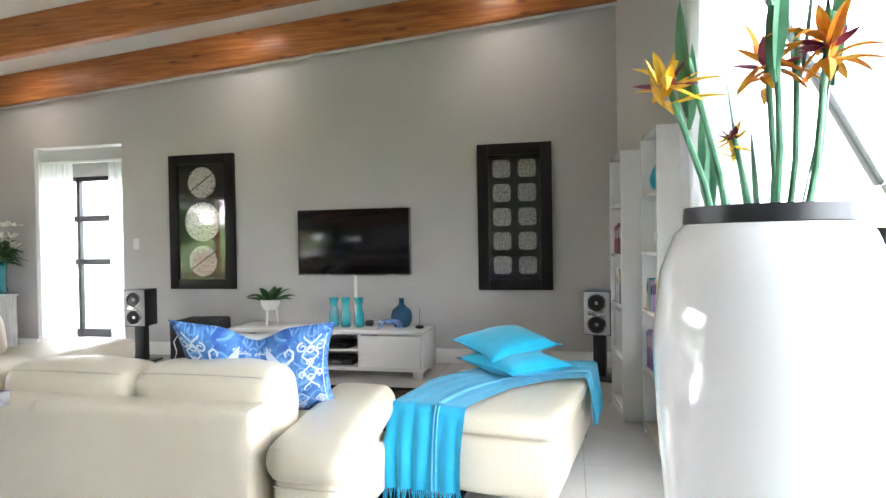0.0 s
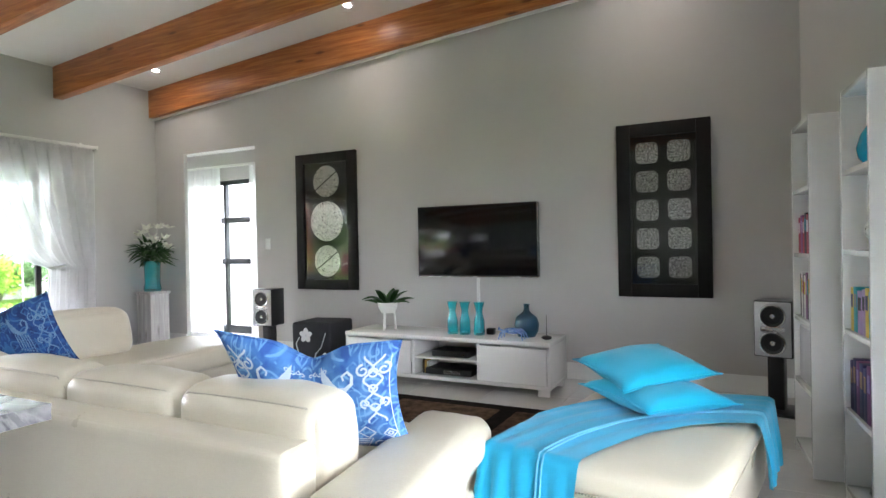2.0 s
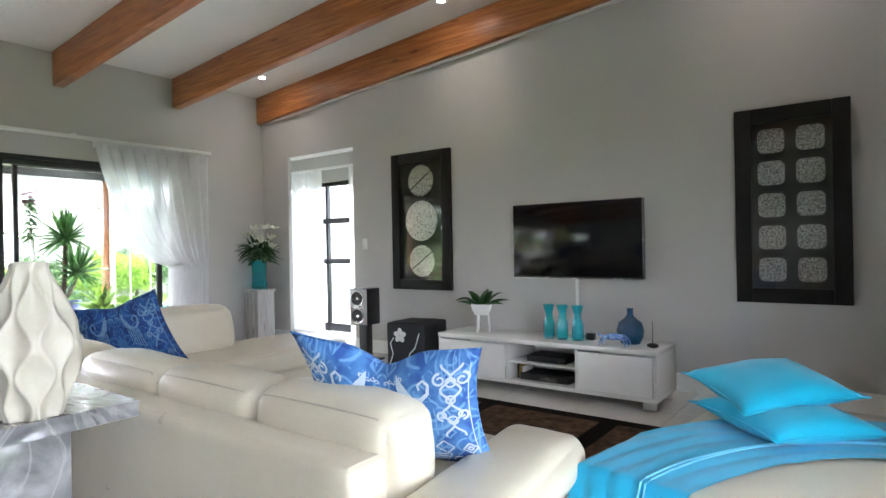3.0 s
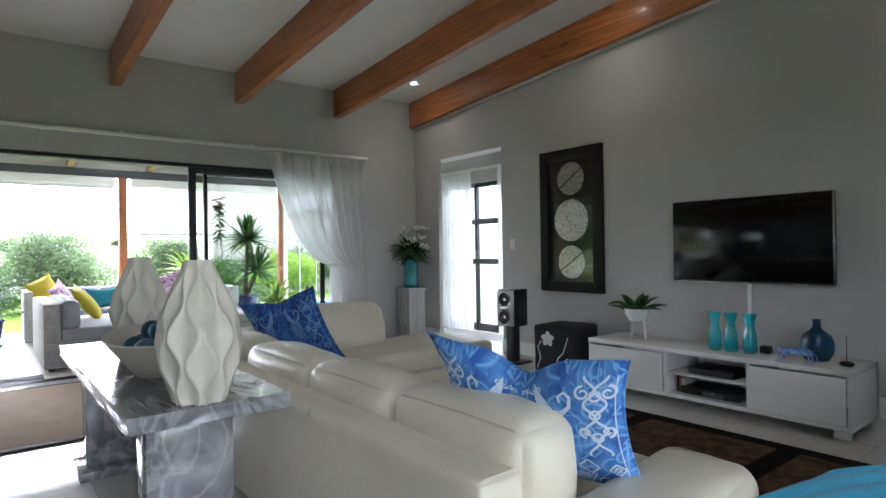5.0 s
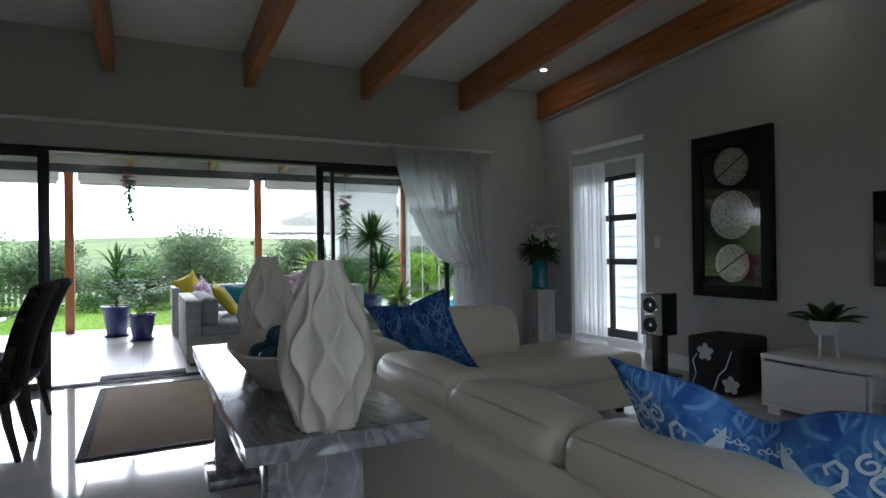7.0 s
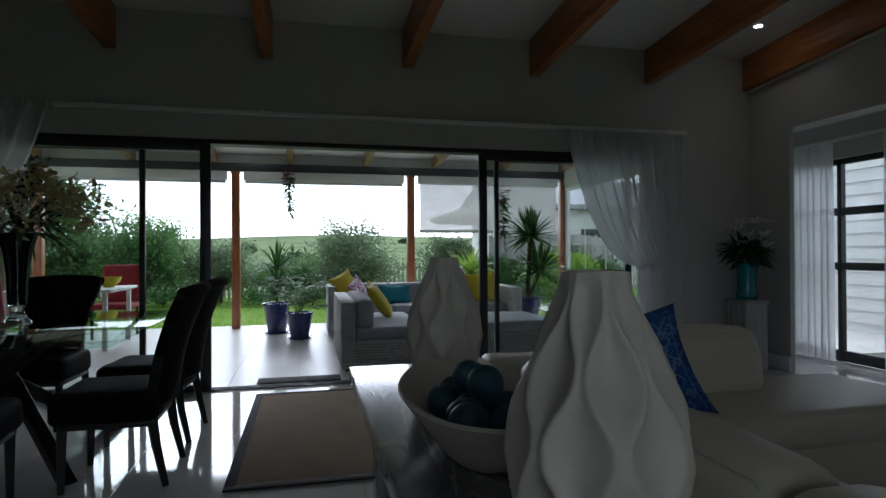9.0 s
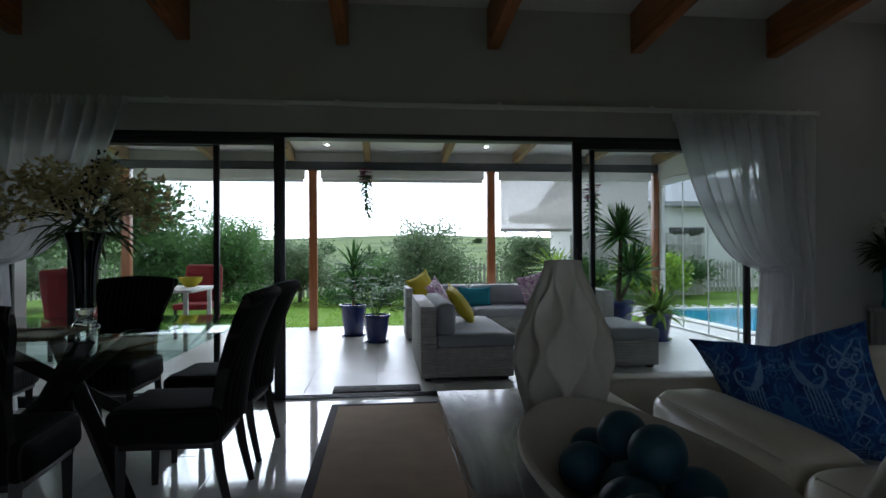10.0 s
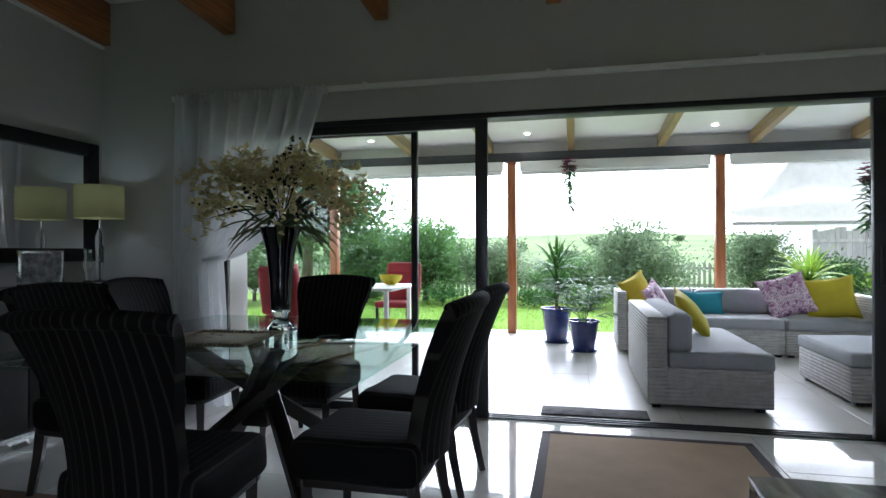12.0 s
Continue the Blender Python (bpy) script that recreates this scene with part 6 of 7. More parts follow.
for k in range(16):
    a, e = ry.uniform(0, 6.28), ry.uniform(0.1, 1.5)
    L = ry.uniform(0.42, 0.62)
    p0 = Vector((0, 0, 0.54))
    d = Vector((math.cos(a) * math.cos(e), math.sin(a) * math.cos(e), math.sin(e)))
    pts = [p0 + d * L * t + Vector((0, 0, -0.10 * t * t)) for t in (0, 0.35, 0.7, 1)]
    tube(bm, pts, 0.003, 4, taper=0.0015)
    for j in range(9):
        t = 0.5 + 0.5 * j / 8
        bmesh.ops.create_icosphere(bm, subdivisions=1, radius=0.009, matrix=Matrix.Translation(p0 + d * L * t + Vector((ry.gauss(0, 0.012), ry.gauss(0, 0.012), -0.10 * t * t + ry.gauss(0, 0.012)))))
part("twig_spray", bm, DARKW, tv2, "thin budded twigs")

PEWTER = surf("pewter", (0.42, 0.36, 0.27), (0.28, 0.22, 0.16), 0.3, 0.35, scale=30, fine=120, bump=0.3)
tr = thing("serving_tray", pose(-4.72, -0.32, 0.753, 0, 0, 6), "pewter serving tray with a beaded edge on the table", "tray")
part("plate", boxed(-0.19, 0.19, -0.19, 0.19, 0.004, 0.014, bev=0.004), PEWTER, tr)
bm = bmesh.new()
for k in range(80):
    s = k / 80 * 4
    q, f = int(s), 2 * (s - int(s)) - 1
    u, v = ((f, -1), (1, f), (-f, 1), (-1, -f))[q]
    bmesh.ops.create_icosphere(bm, subdivisions=1, radius=0.011, matrix=Matrix.Translation((0.2 * u, 0.2 * v, 0.018)))
part("beading", bm, PEWTER, tr)

# rug under the dining table
mesh_thing("dining_rug", boxed(-4.62, -2.70, -2.30, -0.55, 0.0015, 0.013, bev=0.004), surf("brown_carpet", (0.20, 0.12, 0.075), (0.15, 0.09, 0.055), 0.95, scale=9, fine=220, bump=0.7), "brown woven rug in the dining place", "rug")

# door mat of sisal with a dark border
mat = thing("sisal_mat", pose(-5.12, 1.69, 0), "tan sisal mat with a dark brown border", "mat")
SISAL = surf("sisal", (0.37, 0.26, 0.16), (0.31, 0.215, 0.13), 0.9, scale=5, fine=260, bump=0.7)
MBORD = surf("mat_border", (0.05, 0.035, 0.035), (0.035, 0.025, 0.025), 0.85, fine=260, bump=0.4)
X0, X1, Y0, Y1, BW = -1.0, 1.0, -0.62, 0.62, 0.055
part("field", boxed(X0 + BW, X1 - BW, Y0 + BW, Y1 - BW, 0.0015, 0.012, bev=0.002), SISAL, mat)
for a in ((X0, X0 + BW, Y0, Y1), (X1 - BW, X1, Y0, Y1), (X0 + BW, X1 - BW, Y0, Y0 + BW), (X0 + BW, X1 - BW, Y1 - BW, Y1)):
    part("border", boxed(*a, 0.0015, 0.013, bev=0.002), MBORD, mat)

# sideboard, mirror, lamp
sb = thing("sideboard", pose(-5.20, -2.18, 0), "dark sideboard with a silver plinth against the wall", "sideboard")
part("top", boxed(-1.0, 1.0, -0.25, 0.25, 0.90, 0.94, bev=0.004), DARKW, sb)
part("body", boxed(-0.97, 0.97, -0.24, 0.22, 0.08, 0.90, bev=0.004), DARKW, sb)
for k in range(4):
    d = part("door", boxed(-0.96 + 0.482 * k, -0.96 + 0.482 * k + 0.474, 0.22, 0.238, 0.10, 0.885, bev=0.003), DARKW, sb)
    bm = bmesh.new()
    lathe(bm, [(0, 0), (0.012, 0), (0.014, 0.02), (0, 0.024)], 12)
    bmesh.ops.transform(bm, matrix=pose(-0.96 + 0.482 * k + (0.43 if k % 2 == 0 else 0.045), 0.238, 0.55, -90, 0, 0), verts=list(bm.verts))
    part("knob", bm, STEEL, d)
part("plinth", boxed(-0.98, 0.98, -0.22, 0.235, 0.0, 0.08, bev=0.003), STEEL, sb, "polished silver plinth")
MIRR = surf("mirror_silver", (0.9, 0.9, 0.9), (0.9, 0.9, 0.9), 0.02, 1.0, fine=5, bump=0, rvar=0.0)
mi = thing("wall_mirror", pose(-5.25, YD, 1.56), "wide mirror in a broad black frame above the sideboard", "mirror")
for a0, a1, b0, b1 in ((-0.98, -0.88, -0.46, 0.46), (0.88, 0.98, -0.46, 0.46), (-0.88, 0.88, 0.36, 0.46), (-0.88, 0.88, -0.46, -0.36)):
    part("frame_side", boxed(a0, a1, 0.001, 0.045, b0, b1, bev=0.006), FRAME, mi)
part("glass", boxed(-0.88, 0.88, 0.002, 0.015, -0.36, 0.36), MIRR, mi, "silvered mirror glass", smooth=False)
lp = thing("table_lamp", pose(-5.98, -2.17, 0.94), "lit table lamp with a cream drum shade and glass stem", "lamp")
bm = bmesh.new()
lathe(bm, [(0, 0), (0.075, 0), (0.078, 0.015), (0.02, 0.025), (0.017, 0.05), (0.024, 0.10), (0.032, 0.34), (0.014, 0.40), (0, 0.40)], 24)
part("stem", bm, CLEAR, lp, "tapered clear glass stem")
bm = bmesh.new()
tube(bm, [(0, 0, 0.02), (0, 0, 0.62)], 0.005, 8)
part("rod", bm, STEEL, lp)
SHADE = sheer("lamp_shade_cloth", (0.40, 0.37, 0.17), 0.0, glow=0.22)
bm = bmesh.new()
lathe(bm, [(0.165, 0.48), (0.165, 0.72)], 40, closed=True)
part("shade", bm, SHADE, lp, "cream drum shade")
bm = bmesh.new()
bmesh.ops.create_uvsphere(bm, u_segments=14, v_segments=10, radius=0.03, matrix=Matrix.Translation((0, 0, 0.58)))
bu = part("bulb", bm, glow("lit_bulb", (0.9, 0.97, 1.0), 0.6), lp)
lb = new("table_lamp_light", bpy.data.lights.new("table_lamp_light", "POINT"))
lb.data.energy, lb.data.color, lb.data.shadow_soft_size = 0.10, (0.78, 0.92, 1.0), 0.012
lb.location = (-5.98, -2.17, 0.94 + 0.64)
pfm = thing("photo_frame", pose(-5.52, -2.20, 0.94), "wide silver framed photograph on the sideboard", "photo frame")
for a0, a1, b0, b1 in ((-0.17, -0.15, 0, 0.24), (0.15, 0.17, 0, 0.24), (-0.15, 0.15, 0.22, 0.24), (-0.15, 0.15, 0, 0.02)):
    part("moulding", boxed(a0, a1, -0.01, 0.01, b0, b1, bev=0.002), STEEL, pfm)
part("photo", boxed(-0.15, 0.15, -0.004, 0.004, 0.02, 0.22), surf("grey_print", (0.35, 0.35, 0.36), (0.08, 0.08, 0.09), 0.4, scale=18), pfm, smooth=False)
bm = bmesh.new()
lathe(bm, [(0, 0), (0.05, 0), (0.05, 0.01), (0.015, 0.03), (0.02, 0.09), (0.035, 0.14), (0.02, 0.20), (0.03, 0.25), (0, 0.26)], 20)
mesh_thing("glass_ornament", bm, CLEAR, "twisted clear glass ornament on the sideboard", "ornament", m=pose(-5.80, -2.10, 0.94))

# ---- patio furniture ----
def weave(name):
    m = surf(name, (0.50, 0.49, 0.47), (0.40, 0.39, 0.375), 0.7, scale=14, fine=90, bump=0.2)
    n, l, b = nodes_of(m)
    co, w1 = n.new("ShaderNodeTexCoord"), n.new("ShaderNodeTexWave")
    w1.bands_direction = "Z"
    w1.inputs["Scale"].default_value = 11
    l.new(co.outputs["Object"], w1.inputs["Vector"])
    bp = n.new("ShaderNodeBump")
    bp.inputs["Strength"].default_value, bp.inputs["Distance"].default_value = 0.7, 0.008
    l.new(w1.outputs[0], bp.inputs["Height"])
    l.new(bp.outputs[0], b.inputs["Normal"])
    return m


RATTAN = weave("pale_grey_weave")
GREYC = surf("grey_canvas", (0.36, 0.37, 0.39), (0.32, 0.33, 0.35), 0.85, scale=6, fine=260, bump=0.25)
YEL = surf("yellow_cotton", (0.55, 0.46, 0.02), (0.47, 0.38, 0.015), 0.8, fine=260, bump=0.2)
DULLTEAL = surf("dull_teal_cotton", (0.03, 0.25, 0.32), (0.02, 0.19, 0.26), 0.85, fine=240, bump=0.25)
LILAC = ikat("lilac_print", (0.62, 0.45, 0.55), (0.24, 0.06, 0.22), (0.78, 0.72, 0.74))


def block(p, name, *a):
    part(name, boxed(*a, bev=0.012), RATTAN, p)


os1 = thing("patio_sofa", pose(0, 0, 0), "pale woven patio sofa section with grey cushions", "patio sofa", "patio sofa sections")
block(os1, "base", -8.40, -6.86, 1.94, 2.66, 0.03, 0.30)
block(os1, "back", -8.40, -6.86, 1.80, 1.945, 0.03, 0.68)
part("seat_cushion", soft_box(-8.40, -6.87, 1.95, 2.68, 0.295, 0.42, 0.03, 0.008), GREYC, os1)
part("back_cushion", soft_box(-8.38, -6.89, 1.95, 2.13, 0.41, 0.70, 0.05, 0.012), GREYC, os1)
for x in (-8.3, -6.93):
    for y in (1.87, 2.58):
        part("foot", boxed(x - 0.03, x + 0.03, y - 0.03, y + 0.03, 0, 0.03), BLACK, os1)
for k, (y0, y1) in enumerate(((1.86, 2.68), (2.69, 3.50), (3.51, 4.34))):
    o = thing("patio_sofa", pose(0, 0, 0), "pale woven patio sofa section with grey cushions", "patio sofa", "patio sofa sections")
    block(o, "base", -9.99, -9.27, y0, y1, 0.03, 0.30)
    block(o, "back", -10.14, -9.985, y0, y1, 0.03, 0.70)
    part("seat_cushion", soft_box(-9.98, -9.25, y0 + 0.005, y1 - 0.005, 0.295, 0.42, 0.03, 0.008), GREYC, o)
    part("back_cushion", soft_box(-9.98, -9.80, y0 + 0.01, y1 - 0.01, 0.41, 0.70, 0.05, 0.012), GREYC, o)
    if k == 0:
        block(o, "side", -9.99, -9.27, y0 - 0.10, y0 - 0.002, 0.03, 0.70)
    if k == 2:
        block(o, "side", -9.99, -9.0, y1 + 0.002, y1 + 0.15, 0.03, 0.66)
    for x in (-10.05, -9.33):
        for y in (y0 + 0.06, y1 - 0.06):
            part("foot", boxed(x - 0.03, x + 0.03, y - 0.03, y + 0.03, 0, 0.03), BLACK, o)
po = thing("patio_ottoman", pose(-7.72, 3.75, 0), "pale woven patio ottoman with a grey cushion", "patio ottoman")
block(po, "base", -0.52, 0.52, -0.47, 0.47, 0.03, 0.29)
part("cushion", soft_box(-0.53, 0.53, -0.48, 0.48, 0.285, 0.40, 0.03, 0.008), GREYC, po)
for x in (-0.45, 0.45):
    for y in (-0.4, 0.4):
        part("foot", boxed(x - 0.03, x + 0.03, y - 0.03, y + 0.03, 0, 0.03), BLACK, po)
pillow("patio_cushion", 0.50, 0.48, 0.15, upright(-7.95, 2.31, 0.60, 168, 36, 6), YEL, "yellow patio cushion leaning on the grey back", group="patio cushions")
pillow("patio_cushion", 0.46, 0.44, 0.14, upright(-9.62, 2.02, 0.66, 130, 20, 20), YEL, "yellow patio cushion in the corner", group="patio cushions")
pillow("patio_cushion", 0.44, 0.42, 0.14, upright(-9.36, 2.20, 0.60, 150, 26, 20), LILAC, "lilac printed patio cushion", group="patio cushions")
pillow("patio_cushion", 0.46, 0.30, 0.12, upright(-9.70, 2.75, 0.54, 90, 22), DULLTEAL, "small turquoise patio cushion", group="patio cushions")
pillow("patio_cushion", 0.50, 0.48, 0.15, upright(-9.60, 3.62, 0.65, 86, 24, 16), LILAC, "lilac printed patio cushion", group="patio cushions")
pillow("patio_cushion", 0.50, 0.48, 0.15, upright(-9.58, 4.05, 0.63, 75, 20, 8), YEL, "yellow patio cushion beside a printed one", group="patio cushions")
dm = thing("door_mat", pose(-6.62, 1.41, 0), "dark rubber door mat with a scroll pattern", "door mat")
part("mat", boxed(-0.11, 0.11, -0.37, 0.37, 0.001, 0.014, bev=0.003), surf("rubber", (0.012, 0.012, 0.013), (0.07, 0.066, 0.062), 0.8, scale=11, fine=200, bump=0.6), dm)

# plant pots
POT = surf("cobalt_glaze", (0.018, 0.035, 0.16), (0.012, 0.02, 0.09), 0.15, scale=5, fine=30, bump=0.02, coat=0.5)
SOIL = surf("soil", (0.04, 0.025, 0.015), None, 0.95, fine=90, bump=1.0)
TRUNKM = surf("palm_trunk", (0.13, 0.09, 0.06), (0.08, 0.055, 0.035), 0.9, scale=20, fine=80, bump=0.8)


def pot(m, r, h, label, cat="potted plant"):
    p = thing("potted_plant", m, label, cat, "patio pot plants")
    bm = bmesh.new()
    lathe(bm, [(0, 0.03), (r * 0.70, 0.03), (r * 0.85, h * 0.5), (r * 0.97, h * 0.92), (r * 1.06, h * 0.93), (r * 1.06, h), (r * 0.93, h), (r * 0.9, h * 0.88), (0, h * 0.87)], 32)
    part("pot", bm, POT, p)
    bm = bmesh.new()
    lathe(bm, [(0, 0), (r * 0.85, 0), (r * 0.95, 0.03), (r * 0.8, 0.03), (0, 0.025)], 28)
    part("saucer", bm, POT, p)
    bm = bmesh.new()
    lathe(bm, [(0, h * 0.90), (r * 0.9, h * 0.885)], 20, closed=True)
    part("soil", bm, SOIL, p)
    return p


def spiky(p, z, n, length, width, mat_, seed, droop=0.8, emin=0.0, emax=1.45, base=(0, 0)):
    r = random.Random(seed)
    for k in range(n):
        bm = bmesh.new()
        t = k / n
        blade(bm, (base[0], base[1], z + 0.02 * r.random()), k * 2.39996 + r.uniform(-0.3, 0.3), emin + (emax - emin) * (1 - t) + r.uniform(-0.1, 0.1), length * r.uniform(0.8, 1.1), width, droop * r.uniform(0.6, 1.3), n=6)
        part("leaf", bm, mat_, p)


def cane(p, pts, r0):
    bm = bmesh.new()
    tube(bm, pts, r0, 9, taper=r0 * 0.75)
    part("trunk", bm, TRUNKM, p)


y1 = pot(pose(-9.95, 1.05, 0), 0.19, 0.44, "spiky yucca in a tall cobalt blue pot")
cane(y1, [(0, 0, 0.35), (0.02, 0.0, 0.94)], 0.02)
cane(y1, [(0, 0, 0.35), (-0.02, 0.02, 0.74)], 0.018)
spiky(y1, 0.92, 34, 0.50, 0.042, LEAF2, 3, 1.3, 0.1, 1.45, (0.02, 0))
spiky(y1, 0.72, 24, 0.48, 0.042, LEAF2, 4, 1.4, 0.1, 1.2, (-0.02, 0.02))
spiky(y1, 0.52, 16, 0.40, 0.042, LEAF2, 6, 1.4, 0.2, 1.2, (0.0, -0.03))
y2 = pot(pose(-9.32, 1.38, 0), 0.175, 0.36, "arching palm in a cobalt blue pot")
rp = random.Random(5)
for k in range(11):
    a, e = k * 2.4, rp.uniform(0.6, 1.35)
    p, d = Vector((0.02 * math.cos(a), 0.02 * math.sin(a), 0.32)), Vector((math.cos(a) * math.cos(e), math.sin(a) * math.cos(e), math.sin(e)))
    pts, ds = [], []
    for j in range(9):
        pts.append(p.copy()), ds.append(d.copy())
        p = p + d * 0.080
        d = (d + Vector((0, 0, -0.17))).normalized()
    bm = bmesh.new()
    tube(bm, pts, 0.005, 5, taper=0.002)
    for j in range(2, 9):
        for s in (-1, 1):
            for q in (0, 0.5):
                yw = math.atan2(ds[j].y, ds[j].x) + s * 0.85
                blade(bm, pts[j] - ds[j] * 0.03 * q, yw, ds[j].z * 0.5 + 0.1, 0.22 - 0.012 * abs(j - 5), 0.024, 1.0, n=4)
    part("frond", bm, LEAF2, y2)
y3 = pot(pose(-9.75, 4.85, 0), 0.24, 0.46, "tall dracaena with two spiky heads in a dark pot")
cane(y3, [(0, 0, 0.4), (0.02, 0.03, 0.9), (0.0, 0.06, 1.42)], 0.04)
cane(y3, [(0.02, 0, 0.4), (0.05, 0.16, 0.75), (0.04, 0.2, 0.85)], 0.03)
spiky(y3, 1.40, 60, 0.50, 0.065, LEAF2, 13, 0.6, -0.5, 1.5, (0.0, 0.06))
spiky(y3, 0.86, 60, 0.52, 0.065, LEAF2, 14, 0.7, -0.4, 1.4, (0.04, 0.2))
y4 = pot(pose(-8.95, 5.07, 0), 0.18, 0.36, "bright green fern-like plant in a cobalt blue pot")
spiky(y4, 0.33, 40, 0.50, 0.055, LEAF3, 17, 1.3, 0.0, 1.35)
spiky(y4, 0.33, 14, 0.42, 0.055, LEAF2, 19, 1.1, 0.2, 1.4)
# white planter with a lime plant behind the sofa
y5 = thing("white_planter", pose(-10.45, 4.15, 0), "lime green grassy plant in a white planter", "potted plant", "patio pot plants")
part("planter", boxed(-0.16, 0.16, -0.16, 0.16, 0.0, 0.78, bev=0.012), PLASTER, y5)
spiky(y5, 0.76, 80, 0.60, 0.035, LEAF3, 23, 1.5, 0.0, 1.4)
# hanging orchids
for x, y, z, s in ((-10.4, 1.22, 2.42, 1), (-9.0, 4.2, 2.03, 0)):
    hb = thing("hanging_orchid", pose(x, y, z), "orchid hanging from a thin wire under the rafters", "hanging plant", "hanging orchids")
    bm = bmesh.new()
    tube(bm, [(0, 0, -0.15), (0, 0, 2.70 - z)], 0.002, 5)
    part("wire", bm, BLACK, hb)
    bm = bmesh.new()
    tube(bm, [(0, 0, -0.1), (0.01, 0.0, -0.35), (0, 0.01, -0.55)], 0.008, 6, taper=0.003)
    part("stem", bm, LEAF, hb)
    ro = random.Random(31 + s)
    bm = bmesh.new()
    for k in range(64):
        blade(bm, (0, 0, -0.10 - 0.0085 * k), ro.uniform(0, 6.28), ro.uniform(-0.2, 0.9), ro.uniform(0.12, 0.2), 0.045, 1.6, n=5)
    part("leaves", bm, LEAF2, hb)
    bm = bmesh.new()
    for k in range(34):
        a = ro.uniform(0, 6.28)
        c0 = Vector((0.08 * math.cos(a), 0.08 * math.sin(a), 0.02 - 0.20 * ro.random()))
        for j in range(5):
            blade(bm, c0, j * 1.257 + a, 0.4, 0.05, 0.04, 0.8, n=3)
    part("flowers", bm, PLUM, hb, "dark red blossoms")
    bm = bmesh.new()
    for k in range(10):
        a = ro.uniform(0, 6.28)
        tube(bm, [(0, 0, -0.5), (0.03 * math.cos(a), 0.03 * math.sin(a), -0.62), (0.05 * math.cos(a), 0.05 * math.sin(a), -0.5 - ro.uniform(0.2, 0.5))], 0.0022, 4)
    part("roots", bm, TRUNKM, hb)

# roller blinds
BLIND = sheer("blind_mesh", (0.62, 0.61, 0.58), 0.30, glow=0.4)
for y0, y1, drop in ((-4.88, -2.42, 0), (-2.18, 0.29, 0), (0.53, 3.04, 0), (3.28, 5.76, 0.76)):
    rb = thing("roller_blind", pose(-10.60, (y0 + y1) / 2, 2.30), "pale roller blind under the eaves beam", "blind", "roller blinds")
    hl = (y1 - y0) / 2
    bm = bmesh.new()
    box(bm, -0.05, 0.05, -hl, hl, 0.0, 0.135, bev=0.012)
    part("cassette", bm, PLASTER, rb)
    if drop:
        part("screen", boxed(-0.002, 0.002, -hl + 0.03, hl - 0.03, -drop, 0.0), BLIND, rb, "lowered see-through mesh", smooth=False)
    part("bottom_bar", boxed(-0.012, 0.012, -hl + 0.02, hl - 0.02, -drop - 0.05, -drop, bev=0.004), WHITE, rb)

# glass folding doors on the north side of the patio
gw = tagged(new("patio_glazing"), "frameless folding glass doors with white rails beside the pool", kind="structure")
part("rail", boxed(-10.58, -6.52, 5.90, 5.96, 2.22, 2.32, bev=0.004), WHITE, gw)
part("rail", boxed(-10.58, -6.52, 5.90, 5.96, 0.0, 0.03, bev=0.003), WHITE, gw)
for k in range(7):
    x = -10.57 + 0.675 * k
    g = part("pane", boxed(x + 0.012, min(-6.53, x + 0.665), 5.925, 5.933, 0.03, 2.22), GLASS, gw, smooth=False)
    g.visible_shadow = False
    part("joint", boxed(x, x + 0.01, 5.921, 5.937, 0.03, 2.22), PLASTER, gw, smooth=False)
part("post", boxed(-10.58, -10.50, 5.90, 5.96, 0.03, 2.22, bev=0.004), WHITE, gw)
part("fascia", boxed(-10.58, -6.52, 5.88, 5.98, 2.32, 2.72), PLASTER, gw, smooth=False)
gw2 = tagged(new("patio_screen"), "low glass wind screen beside the patio table", kind="structure")
g = part("pane", boxed(-10.62, -10.61, -3.4, -2.4, 0.05, 2.2), GLASS, gw2, smooth=False)
g.visible_shadow = False
mesh_thing("wall_patio", boxed(-8.2, -6.5, -2.45, -2.3, 0, 2.95), PLASTER, "white plastered wall at the end of the patio", kind="structure", smooth=False)

# red chairs at a white outdoor table
ot = thing("patio_table", pose(-9.35, -1.25, 0), "white outdoor table with a yellow bowl", "patio table")
part("tabletop", boxed(-0.55, 0.55, -0.8, 0.45, 0.70, 0.735, bev=0.006), PLASTER, ot)
for x in (-0.48, 0.48):
    for y in (-0.7, 0.36):
        part("leg", boxed(x - 0.025, x + 0.025, y - 0.025, y + 0.025, 0, 0.70, bev=0.004), PLASTER, ot)
RED = surf("red_canvas", (0.28, 0.015, 0.02), (0.20, 0.01, 0.015), 0.8, fine=240, bump=0.2)


def red_chair(m):
    c = thing("patio_chair", m, "red upholstered patio chair at the white table", "patio chair", "red patio chairs")
    part("seat", soft_box(-0.25, 0.25, -0.25, 0.22, 0.40, 0.48, 0.03, 0.008), RED, c)
    b = soft_box(-0.25, 0.25, -0.04, 0.05, 0, 0.55, 0.03, 0.01)
    bmesh.ops.transform(b, matrix=pose(0, 0.23, 0.46, -9, 0, 0), verts=list(b.verts))
    part("backrest", b, RED, c)
    for x in (-0.22, 0.22):
        for y in (-0.21, 0.22):
            part("leg", boxed(x - 0.017, x + 0.017, y - 0.017, y + 0.017, 0, 0.42), BLACK, c)


